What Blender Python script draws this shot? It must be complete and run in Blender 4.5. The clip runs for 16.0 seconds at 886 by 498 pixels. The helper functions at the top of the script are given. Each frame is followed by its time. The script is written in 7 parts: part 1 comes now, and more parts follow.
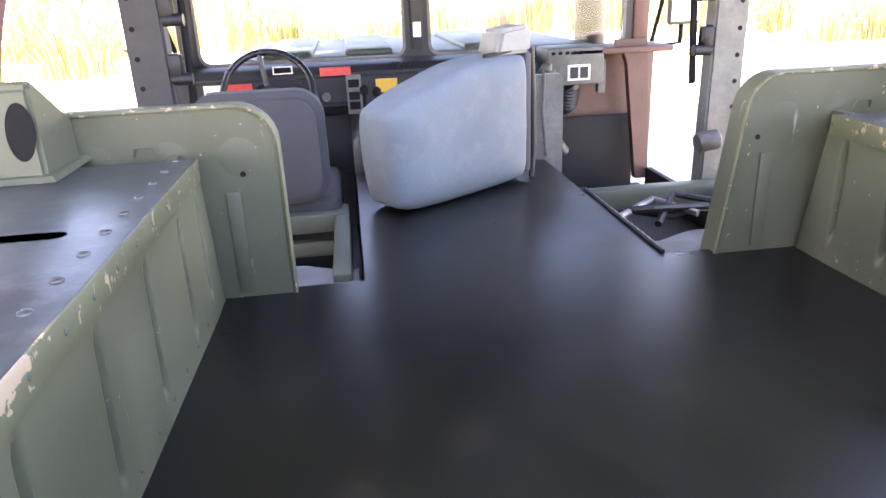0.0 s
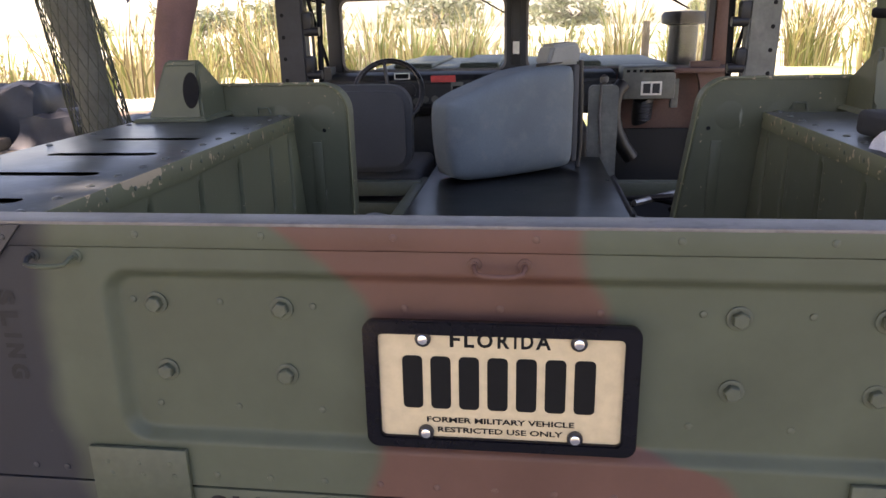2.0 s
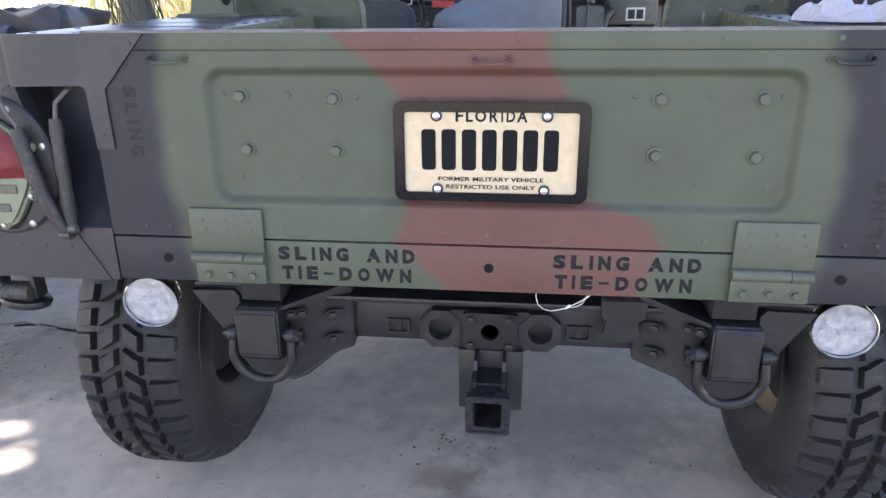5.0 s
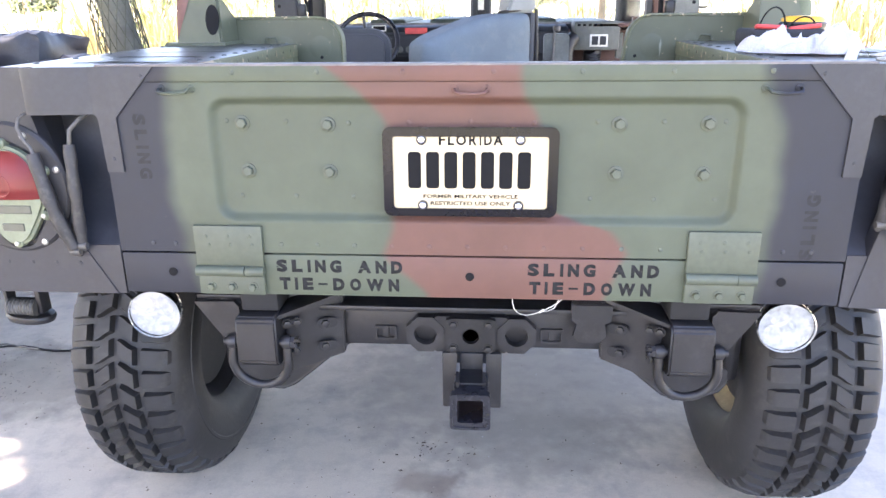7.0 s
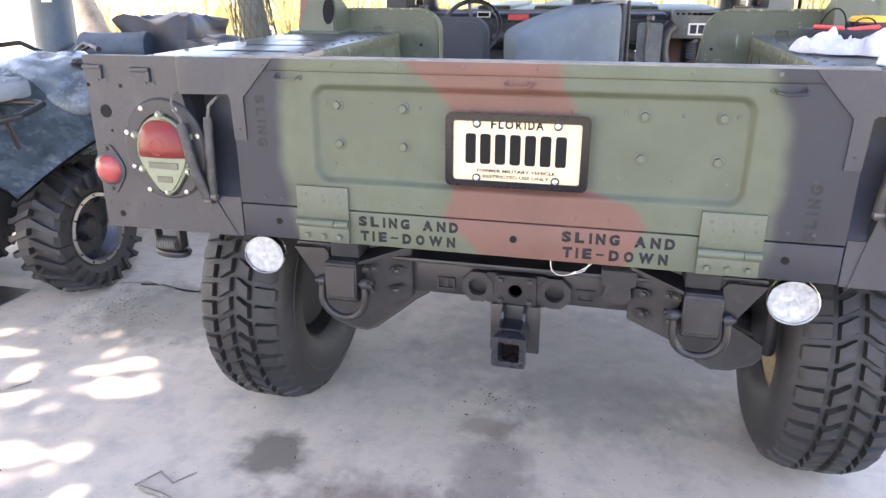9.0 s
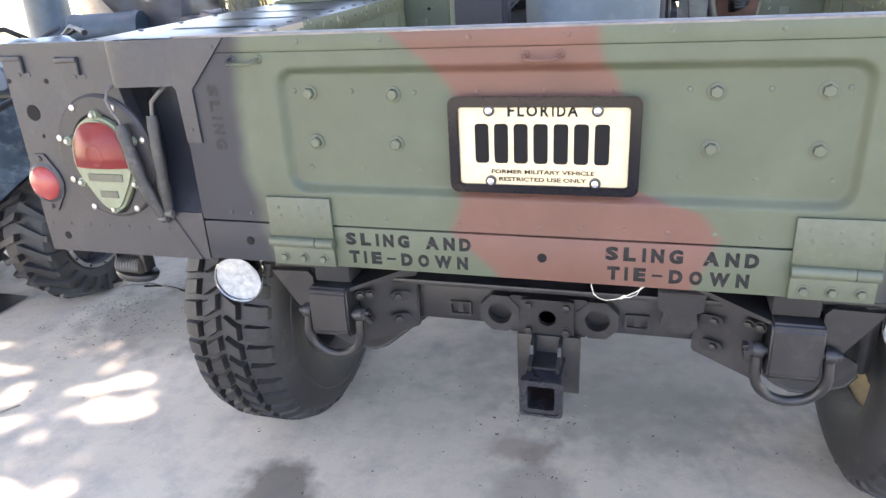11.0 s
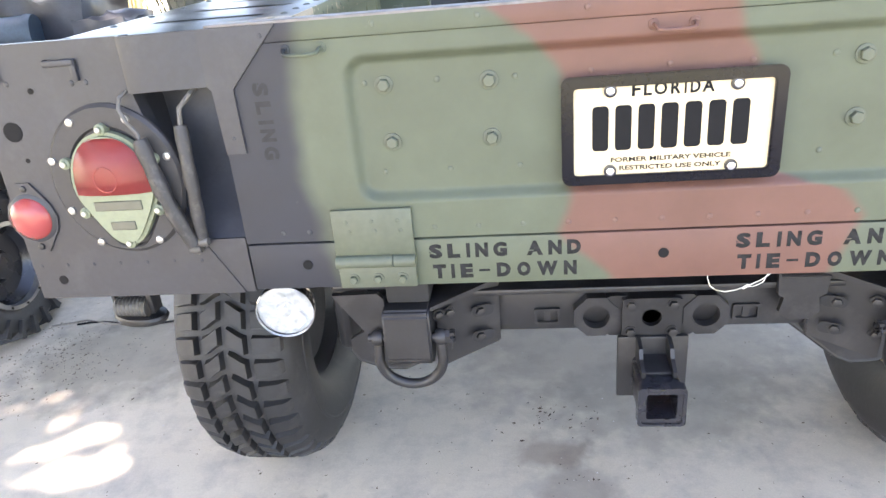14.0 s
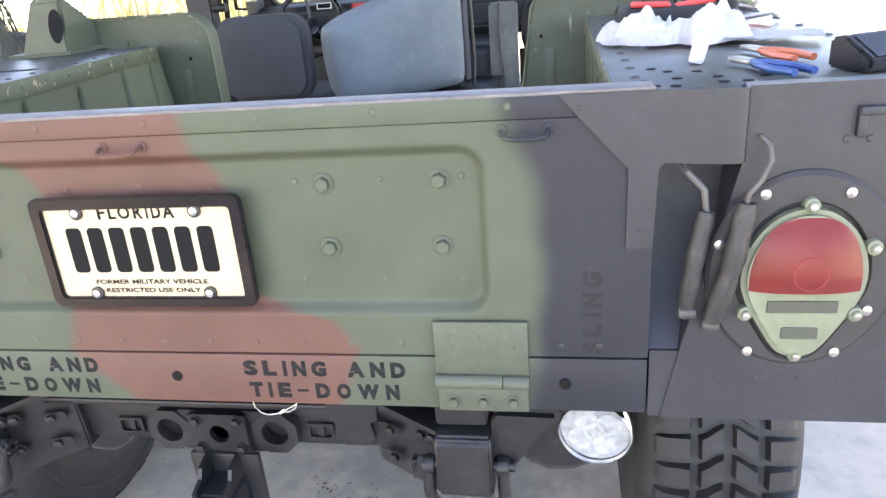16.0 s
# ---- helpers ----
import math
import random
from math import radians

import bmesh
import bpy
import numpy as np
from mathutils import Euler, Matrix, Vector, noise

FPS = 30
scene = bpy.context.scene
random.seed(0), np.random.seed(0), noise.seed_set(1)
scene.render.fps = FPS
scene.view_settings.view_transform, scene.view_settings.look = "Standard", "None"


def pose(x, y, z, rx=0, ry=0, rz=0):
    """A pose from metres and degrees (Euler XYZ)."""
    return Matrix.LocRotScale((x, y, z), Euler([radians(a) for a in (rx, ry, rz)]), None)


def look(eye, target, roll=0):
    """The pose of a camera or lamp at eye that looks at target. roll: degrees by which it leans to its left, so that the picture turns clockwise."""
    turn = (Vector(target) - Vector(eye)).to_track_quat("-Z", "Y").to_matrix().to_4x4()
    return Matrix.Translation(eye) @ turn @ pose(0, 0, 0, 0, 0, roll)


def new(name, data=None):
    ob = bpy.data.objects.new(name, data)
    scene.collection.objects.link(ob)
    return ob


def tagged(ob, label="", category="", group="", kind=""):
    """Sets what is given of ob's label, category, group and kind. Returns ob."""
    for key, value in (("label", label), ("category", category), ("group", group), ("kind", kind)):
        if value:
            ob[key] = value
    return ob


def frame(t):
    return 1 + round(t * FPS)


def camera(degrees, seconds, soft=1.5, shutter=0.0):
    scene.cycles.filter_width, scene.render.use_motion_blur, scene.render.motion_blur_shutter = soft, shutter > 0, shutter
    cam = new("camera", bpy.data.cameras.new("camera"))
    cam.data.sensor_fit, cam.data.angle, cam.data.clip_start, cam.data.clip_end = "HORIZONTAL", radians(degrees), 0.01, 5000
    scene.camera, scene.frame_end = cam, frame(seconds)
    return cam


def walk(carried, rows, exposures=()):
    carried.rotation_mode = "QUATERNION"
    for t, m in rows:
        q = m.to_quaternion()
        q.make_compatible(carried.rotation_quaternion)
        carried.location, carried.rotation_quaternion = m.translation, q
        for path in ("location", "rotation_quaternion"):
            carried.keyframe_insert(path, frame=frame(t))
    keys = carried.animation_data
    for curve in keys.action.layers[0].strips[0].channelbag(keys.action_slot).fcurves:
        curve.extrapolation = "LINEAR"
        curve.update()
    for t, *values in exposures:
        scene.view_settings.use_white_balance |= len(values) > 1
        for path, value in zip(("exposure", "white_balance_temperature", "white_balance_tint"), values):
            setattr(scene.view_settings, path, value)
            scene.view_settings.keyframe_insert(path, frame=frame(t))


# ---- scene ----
cam = camera(65.5, 16.0)
PATH = [
    (0, (-0.354, -0.098, 1.662), (-0.125, 1.76, 0.956), -2.5),
    (0.5, (-0.115, -0.178, 1.661), (-0.225, 1.706, 0.999), 1.6),
    (1, (-0.061, -0.324, 1.679), (-0.225, 1.579, 1.087), -0.8),
    (1.5, (-0.033, -0.503, 1.656), (-0.22, 1.407, 1.093), -2.1),
    (2, (0.031, -0.719, 1.619), (-0.213, 1.168, 1.003), -1.4),
    (2.5, (0.08, -0.901, 1.621), (-0.251, 0.94, 0.912), -2.6),
    (3, (0.055, -1.085, 1.617), (-0.25, 0.775, 0.948), -3.0),
    (3.5, (0.058, -1.141, 1.604), (-0.193, 0.759, 1.033), -3.3),
    (4, (0.059, -1.119, 1.466), (-0.202, 0.798, 0.961), -1.5),
    (4.2, (0.061, -1.113, 1.46), (-0.199, 0.761, 0.812), -1.5),
    (6.3, (0.043, -1.122, 1.507), (-0.107, 0.728, 0.762), -0.3),
    (6.5, (0.045, -1.161, 1.49), (-0.096, 0.711, 0.8), -0.5),
    (7, (0.043, -1.237, 1.504), (-0.1, 0.643, 0.835), -0.6),
    (7.5, (0.141, -1.311, 1.512), (-0.069, 0.564, 0.847), -0.9),
    (8, (0.247, -1.391, 1.562), (-0.111, 0.44, 0.841), -1.5),
    (8.5, (0.258, -1.494, 1.557), (-0.212, 0.313, 0.842), -0.9),
    (8.7, (0.215, -1.508, 1.568), (-0.238, 0.302, 0.848), -0.3),
    (10.8, (0.196, -1.15, 1.533), (-0.346, 0.613, 0.759), -3.2),
    (11, (0.164, -1.121, 1.534), (-0.378, 0.625, 0.724), -3.8),
    (11.5, (-0.003, -1.026, 1.524), (-0.459, 0.696, 0.614), -5.1),
    (12, (-0.176, -0.979, 1.486), (-0.64, 0.599, 0.348), -5.3),
    (12.5, (-0.217, -0.977, 1.464), (-0.722, 0.592, 0.331), -5.7),
    (13, (-0.29, -1.004, 1.461), (-0.714, 0.651, 0.422), -0.4),
    (13.5, (-0.265, -1.013, 1.51), (-0.654, 0.743, 0.637), -3.4),
    (14, (-0.216, -1.026, 1.512), (-0.462, 0.769, 0.666), -5.4),
    (14.5, (-0.005, -1.023, 1.518), (-0.062, 0.783, 0.661), -5.9),
    (15, (0.28, -1.064, 1.525), (0.165, 0.776, 0.751), -4.4),
    (15.5, (0.413, -0.968, 1.549), (0.275, 0.875, 0.786), -4.3),
    (16, (0.582, -0.813, 1.562), (0.242, 0.998, 0.785), -4.9),
]
walk(cam, [(t, look(eye, target, roll)) for t, eye, target, roll in PATH], [(0.0, 3.68, 7500, 36), (0.5, 3.65, 7300, 36), (1.0, 3.42, 7000, 35), (1.5, 2.36, 6900, 30), (1.7, 2.02, 7000, 31), (2.0, 1.64, 7600, 31), (2.2, 1.86, 7100, 30), (2.6, 2.42, 6800, 29), (3.5, 2.78, 6500, 27), (3.7, 2.5, 6500, 26), (4.0, 1.88, 6500, 28), (4.3, 1.95, 6500, 27), (6.3, 3.16, 6750, 26), (6.5, 3.24, 6750, 26), (7.2, 3.22, 6750, 26), (8.5, 3.02, 7150, 28), (11.0, 3.0, 7100, 23), (12.5, 3.05, 7800, 26), (13.2, 3.05, 7600, 24), (13.6, 3.12, 7300, 22), (14.0, 3.35, 7300, 21), (15.0, 3.42, 7250, 24), (16.0, 3.07, 7150, 23)])

# ---- light ----
world = bpy.data.worlds.new("world")
scene.world = world
world.use_nodes = True
wn, wl = world.node_tree.nodes, world.node_tree.links
sky = wn.new("ShaderNodeTexSky")
sky.sky_type = "NISHITA"
sky.sun_disc = False
SUN_EL, SUN_AZ = 52.0, -115.0
sky.sun_elevation, sky.sun_rotation = radians(SUN_EL), radians(SUN_AZ)
wl.new(sky.outputs[0], wn["Background"].inputs[0])
wn["Background"].inputs[1].default_value = 0.15
sun_data = bpy.data.lights.new("sun", "SUN")
sun_data.energy, sun_data.angle, sun_data.color = 5.0, radians(0.55), (1.0, 0.95, 0.87)
sun = new("sun", sun_data)
sun_dir = Vector((math.sin(radians(SUN_AZ)) * math.cos(radians(SUN_EL)), math.cos(radians(SUN_AZ)) * math.cos(radians(SUN_EL)), math.sin(radians(SUN_EL))))
sun.matrix_world = look(sun_dir * 40, (0, 0, 0))


# ---- materials ----
def nodes_of(name):
    m = bpy.data.materials.new(name)
    m.use_nodes = True
    return m, m.node_tree.nodes, m.node_tree.links, m.node_tree.nodes["Principled BSDF"]


def noise_node(n, l, scale, detail=4.0, vec=None, rough=0.55):
    t = n.new("ShaderNodeTexNoise")
    t.inputs["Scale"].default_value, t.inputs["Detail"].default_value, t.inputs["Roughness"].default_value = scale, detail, rough
    if vec is not None:
        l.new(vec, t.inputs["Vector"])
    return t.outputs["Fac"]


def ramp_node(n, l, fac, stops, kind="LINEAR"):
    r = n.new("ShaderNodeValToRGB")
    r.color_ramp.interpolation = kind
    while len(r.color_ramp.elements) < len(stops):
        r.color_ramp.elements.new(0.5)
    for e, (p, c) in zip(r.color_ramp.elements, stops):
        e.position = p
        e.color = (*c, 1) if isinstance(c, tuple) else (c, c, c, 1)
    l.new(fac, r.inputs[0])
    return r.outputs[0]


def mix_node(n, l, fac, a, b, kind="MIX"):
    m = n.new("ShaderNodeMix")
    m.data_type, m.blend_type = "RGBA", kind
    for sock, v in ((m.inputs[0], fac), (m.inputs[6], a), (m.inputs[7], b)):
        if isinstance(v, (int, float)):
            sock.default_value = v
        elif isinstance(v, tuple):
            sock.default_value = (*v, 1)
        else:
            l.new(v, sock)
    return m.outputs[2]


def math_node(n, l, op, a, b=None, clamp=False):
    m = n.new("ShaderNodeMath")
    m.operation, m.use_clamp = op, clamp
    for sock, v in zip(m.inputs, (a, b)):
        if v is None:
            continue
        if isinstance(v, (int, float)):
            sock.default_value = v
        else:
            l.new(v, sock)
    return m.outputs[0]


def bump_node(n, l, bsdf, height, strength, dist=0.002):
    b = n.new("ShaderNodeBump")
    b.inputs["Strength"].default_value, b.inputs["Distance"].default_value = strength, dist
    l.new(height, b.inputs["Height"])
    l.new(b.outputs[0], bsdf.inputs["Normal"])


def scaled(c, k):
    return tuple(v * k for v in c)


def surface(name, col, rough=0.6, metal=0.0, var=0.25, coarse=4.0, fine=60.0, bump=0.15, spec=0.5, dirt=None, rvar=0.12):
    """A surface whose colour and gloss vary at two scales, with a fine relief."""
    m, n, l, b = nodes_of(name)
    co = n.new("ShaderNodeTexCoord").outputs["Object"]
    big, small = noise_node(n, l, coarse, 5, co), noise_node(n, l, fine, 4, co)
    base = mix_node(n, l, ramp_node(n, l, big, [(0.3, 0.0), (0.7, 1.0)]), scaled(col, 1 - var), scaled(col, 1 + var))
    base = mix_node(n, l, math_node(n, l, "MULTIPLY", ramp_node(n, l, small, [(0.35, 0.0), (0.65, 1.0)]), 0.5), base, mix_node(n, l, 1.0, base, (0.72, 0.72, 0.72), "MULTIPLY"))
    if dirt:
        spots = noise_node(n, l, 1.7 * coarse, 8, co, 0.7)
        base = mix_node(n, l, math_node(n, l, "MULTIPLY", ramp_node(n, l, spots, [(0.52, 0.0), (0.7, 1.0)]), 0.55), base, dirt)
    l.new(base, b.inputs["Base Color"])
    l.new(math_node(n, l, "ADD", math_node(n, l, "MULTIPLY", math_node(n, l, "SUBTRACT", big, 0.5), rvar * 2), rough, True), b.inputs["Roughness"])
    b.inputs["Metallic"].default_value, b.inputs["Specular IOR Level"].default_value = metal, spec
    if bump:
        bump_node(n, l, b, small, bump)
    return m


GREEN, BROWN, BLACK = (0.073, 0.085, 0.058), (0.117, 0.0585, 0.0445), (0.0205, 0.0220, 0.0285)


def camouflage(name):
    """Three-colour matt vehicle paint on the rear of the truck: black at the ends, a slanting brown patch, green between."""
    m, n, l, b = nodes_of(name)
    co = n.new("ShaderNodeTexCoord").outputs["Object"]
    wob = n.new("ShaderNodeVectorMath")
    wob.operation = "MULTIPLY_ADD"
    nz = n.new("ShaderNodeTexNoise")
    nz.inputs["Scale"].default_value, nz.inputs["Detail"].default_value = 9.0, 2.0
    l.new(co, nz.inputs["Vector"])
    l.new(nz.outputs["Color"], wob.inputs[0])
    wob.inputs[1].default_value = (0.035, 0.0, 0.035)
    l.new(co, wob.inputs[2])
    sep = n.new("ShaderNodeSeparateXYZ")
    l.new(wob.outputs[0], sep.inputs[0])
    x = math_node(n, l, "SUBTRACT", sep.outputs[0], 0.0175)
    z = math_node(n, l, "DIVIDE", math_node(n, l, "SUBTRACT", sep.outputs[2], 0.9805), 0.455)
    edges = n.new("ShaderNodeValToRGB")
    table = [(0.0, -0.085, 0.262, 0.535), (0.19, -0.168, 0.295, 0.553), (0.31, -0.150, 0.262, 0.560), (0.41, -0.150, 0.125, 0.575), (0.72, -0.150, 0.128, 0.575), (0.83, -0.195, 0.098, 0.562), (0.97, -0.268, 0.090, 0.545)]
    while len(edges.color_ramp.elements) < len(table):
        edges.color_ramp.elements.new(0.5)
    for e, (p, a, c, d) in zip(edges.color_ramp.elements, table):
        e.position, e.color = p, (a + 0.5, c + 0.5, d, 1)
    l.new(z, edges.inputs[0])
    es = n.new("ShaderNodeSeparateColor")
    l.new(edges.outputs[0], es.inputs[0])

    def soft_step(v, width):
        r = n.new("ShaderNodeMapRange")
        r.interpolation_type = "SMOOTHSTEP"
        r.inputs["From Min"].default_value, r.inputs["From Max"].default_value = -width, width
        l.new(v, r.inputs["Value"])
        return r.outputs[0]

    xs = math_node(n, l, "ADD", x, 0.5)
    brown = math_node(n, l, "MULTIPLY", soft_step(math_node(n, l, "SUBTRACT", xs, es.outputs[0]), 0.013), soft_step(math_node(n, l, "SUBTRACT", es.outputs[1], xs), 0.013))
    slant = math_node(n, l, "MULTIPLY", math_node(n, l, "MULTIPLY", math_node(n, l, "MAXIMUM", x, 0.0), 0.07), z)
    black = soft_step(math_node(n, l, "SUBTRACT", math_node(n, l, "ADD", math_node(n, l, "ABSOLUTE", x), slant), es.outputs[2]), 0.022)
    base = mix_node(n, l, black, mix_node(n, l, brown, GREEN, BROWN), BLACK)
    big, small = noise_node(n, l, 6, 6, co, 0.65), noise_node(n, l, 90, 4, co)
    base = mix_node(n, l, 1.0, base, ramp_node(n, l, big, [(0.3, 0.84), (0.7, 1.14)]), "MULTIPLY")
    scuff = noise_node(n, l, 38, 8, co, 0.75)
    base = mix_node(n, l, math_node(n, l, "MULTIPLY", ramp_node(n, l, scuff, [(0.68, 0.0), (0.76, 1.0)]), 0.3), base, (0.30, 0.29, 0.24))
    l.new(base, b.inputs["Base Color"])
    l.new(ramp_node(n, l, big, [(0.3, 0.44), (0.7, 0.60)]), b.inputs["Roughness"])
    b.inputs["Specular IOR Level"].default_value = 0.3
    bump_node(n, l, b, small, 0.10, 0.001)
    return m


def chipped(name, col, chip_col=(0.40, 0.30, 0.19), patch=None, rough=0.5, amount=0.70):
    """Green vehicle paint with small chips down to the pale primer, and one large flaked patch."""
    m, n, l, b = nodes_of(name)
    co = n.new("ShaderNodeTexCoord").outputs["Object"]
    big, small, mid = noise_node(n, l, 5, 6, co), noise_node(n, l, 80, 3, co), noise_node(n, l, 46, 6, co, 0.6)
    base = mix_node(n, l, ramp_node(n, l, big, [(0.3, 0.0), (0.7, 1.0)]), scaled(col, 0.78), scaled(col, 1.2))
    chips = ramp_node(n, l, mid, [(amount, 0.0), (amount + 0.02, 1.0)])
    if patch:
        off = n.new("ShaderNodeVectorMath")
        off.operation = "SUBTRACT"
        l.new(co, off.inputs[0])
        off.inputs[1].default_value = patch
        sc = n.new("ShaderNodeVectorMath")
        sc.operation = "MULTIPLY"
        l.new(off.outputs[0], sc.inputs[0])
        sc.inputs[1].default_value = (6.0, 9.0, 42.0)
        le = n.new("ShaderNodeVectorMath")
        le.operation = "LENGTH"
        l.new(sc.outputs[0], le.inputs[0])
        d = math_node(n, l, "ADD", le.outputs["Value"], math_node(n, l, "MULTIPLY", math_node(n, l, "SUBTRACT", noise_node(n, l, 30, 8, co, 0.65), 0.5), 2.4))
        chips = math_node(n, l, "MAXIMUM", chips, ramp_node(n, l, d, [(0.80, 1.0), (0.86, 0.0)]))
    base = mix_node(n, l, chips, base, mix_node(n, l, big, scaled(chip_col, 0.8), chip_col))
    streak = n.new("ShaderNodeMapping")
    streak.inputs["Scale"].default_value = (40, 40, 6)
    l.new(co, streak.inputs["Vector"])
    marks = noise_node(n, l, 1.0, 5, streak.outputs[0], 0.7)
    base = mix_node(n, l, math_node(n, l, "MULTIPLY", ramp_node(n, l, marks, [(0.66, 0.0), (0.72, 1.0)]), 0.5), base, (0.34, 0.34, 0.27))
    l.new(base, b.inputs["Base Color"])
    l.new(ramp_node(n, l, big, [(0.3, rough - 0.1), (0.7, rough + 0.12)]), b.inputs["Roughness"])
    bump_node(n, l, b, math_node(n, l, "SUBTRACT", small, chips), 0.2, 0.0012)
    return m


def clear(name, col, rough=0.05, trans=0.6):
    m, n, l, b = nodes_of(name)
    b.inputs["Base Color"].default_value = (*col, 1)
    b.inputs["Roughness"].default_value, b.inputs["Transmission Weight"].default_value = rough, trans
    b.inputs["IOR"].default_value = 1.45
    return m


def thin_pane(name, tint, gloss=0.9):
    """A thin clear sheet: light passes straight, the surface mirrors at a slant."""
    m, n, l, b = nodes_of(name)
    n.remove(b)
    through_it, shine, fres, mix = n.new("ShaderNodeBsdfTransparent"), n.new("ShaderNodeBsdfGlossy"), n.new("ShaderNodeFresnel"), n.new("ShaderNodeMixShader")
    through_it.inputs["Color"].default_value = (*tint, 1)
    shine.inputs["Roughness"].default_value = 0.02
    shine.inputs["Color"].default_value = (gloss, gloss, gloss, 1)
    fres.inputs["IOR"].default_value = 1.45
    l.new(math_node(n, l, "MINIMUM", fres.outputs[0], 0.22), mix.inputs[0])
    l.new(through_it.outputs[0], mix.inputs[1])
    l.new(shine.outputs[0], mix.inputs[2])
    l.new(mix.outputs[0], n["Material Output"].inputs["Surface"])
    return m


def leafy(name, cols, rough=0.6, trans=0.25):
    """Leaves and blades: each clump its own shade, a little light comes through."""
    m, n, l, b = nodes_of(name)
    geo = n.new("ShaderNodeNewGeometry")
    stops = [(i / max(1, len(cols) - 1), c) for i, c in enumerate(cols)]
    base = ramp_node(n, l, geo.outputs["Random Per Island"], stops)
    l.new(base, b.inputs["Base Color"])
    b.inputs["Roughness"].default_value = rough
    tr = n.new("ShaderNodeBsdfTranslucent")
    l.new(base, tr.inputs["Color"])
    ms = n.new("ShaderNodeMixShader")
    ms.inputs[0].default_value = trans
    l.new(b.outputs[0], ms.inputs[1])
    l.new(tr.outputs[0], ms.inputs[2])
    l.new(ms.outputs[0], n["Material Output"].inputs["Surface"])
    return m


def concrete_material():
    """Broom-finished grey concrete with stains, darker oil patches, fine grit and leaf dust."""
    m, n, l, b = nodes_of("concrete")
    co = n.new("ShaderNodeTexCoord").outputs["Object"]
    big, mid, small = noise_node(n, l, 0.9, 6, co, 0.6), noise_node(n, l, 7, 8, co, 0.65), noise_node(n, l, 160, 3, co)
    base = mix_node(n, l, ramp_node(n, l, big, [(0.3, 0.0), (0.7, 1.0)]), (0.525, 0.437, 0.328), (0.68, 0.577, 0.442))
    base = mix_node(n, l, math_node(n, l, "MULTIPLY", ramp_node(n, l, mid, [(0.45, 0.0), (0.72, 1.0)]), 0.6), base, (0.27, 0.24, 0.215))
    base = mix_node(n, l, math_node(n, l, "MULTIPLY", small, 0.35), base, (0.22, 0.21, 0.2))

    def stain(cx, cy, rx, ry, col, strength, edge):
        nonlocal base
        off = n.new("ShaderNodeVectorMath")
        off.operation = "SUBTRACT"
        l.new(co, off.inputs[0])
        off.inputs[1].default_value = (cx, cy, 0)
        sc = n.new("ShaderNodeVectorMath")
        sc.operation = "MULTIPLY"
        l.new(off.outputs[0], sc.inputs[0])
        sc.inputs[1].default_value = (1 / rx, 1 / ry, 1)
        le = n.new("ShaderNodeVectorMath")
        le.operation = "LENGTH"
        l.new(sc.outputs[0], le.inputs[0])
        d = math_node(n, l, "ADD", le.outputs["Value"], math_node(n, l, "MULTIPLY", math_node(n, l, "SUBTRACT", noise_node(n, l, 11, 6, co), 0.5), 1.1))
        base = mix_node(n, l, math_node(n, l, "MULTIPLY", ramp_node(n, l, d, [(0.55, 1.0), (0.55 + edge, 0.0)]), strength), base, col)

    stain(-0.88, 0.33, 0.165, 0.15, (0.115, 0.096, 0.075), 0.8, 0.45)
    stain(-0.10, 0.34, 0.16, 0.40, (0.20, 0.165, 0.14), 0.55, 0.9)
    stain(-0.17, 0.66, 0.15, 0.08, (0.17, 0.12, 0.09), 0.5, 0.8)
    stain(-0.42, 0.00, 0.48, 0.34, (0.17, 0.12, 0.10), 0.75, 1.1)
    stain(-0.05, 0.05, 0.22, 0.42, (0.20, 0.17, 0.145), 0.5, 1.0)
    stain(0.15, 1.3, 0.9, 0.6, (0.24, 0.20, 0.165), 0.5, 1.0)
    stain(0.28, 0.25, 0.12, 0.09, (0.16, 0.09, 0.06), 0.5, 0.45)
    stain(0.2, 0.9, 0.45, 0.3, (0.19, 0.175, 0.15), 0.4, 0.45)
    stain(-1.9, 1.25, 0.55, 0.4, (0.12, 0.11, 0.09), 0.5, 0.45)
    l.new(base, b.inputs["Base Color"])
    b.inputs["Roughness"].default_value = 0.85
    bump_node(n, l, b, math_node(n, l, "ADD", mid, small), 0.3, 0.003)
    return m


def field_material():
    m, n, l, b = nodes_of("field")
    co = n.new("ShaderNodeTexCoord").outputs["Object"]
    big, small = noise_node(n, l, 0.25, 6, co), noise_node(n, l, 14, 6, co, 0.7)
    base = mix_node(n, l, ramp_node(n, l, big, [(0.42, 0.0), (0.6, 1.0)]), (0.66, 0.62, 0.52), (0.34, 0.38, 0.13))
    base = mix_node(n, l, 1.0, base, ramp_node(n, l, small, [(0.3, 0.7), (0.7, 1.25)]), "MULTIPLY")
    l.new(base, b.inputs["Base Color"])
    b.inputs["Roughness"].default_value = 0.95
    bump_node(n, l, b, small, 0.6, 0.03)
    return m


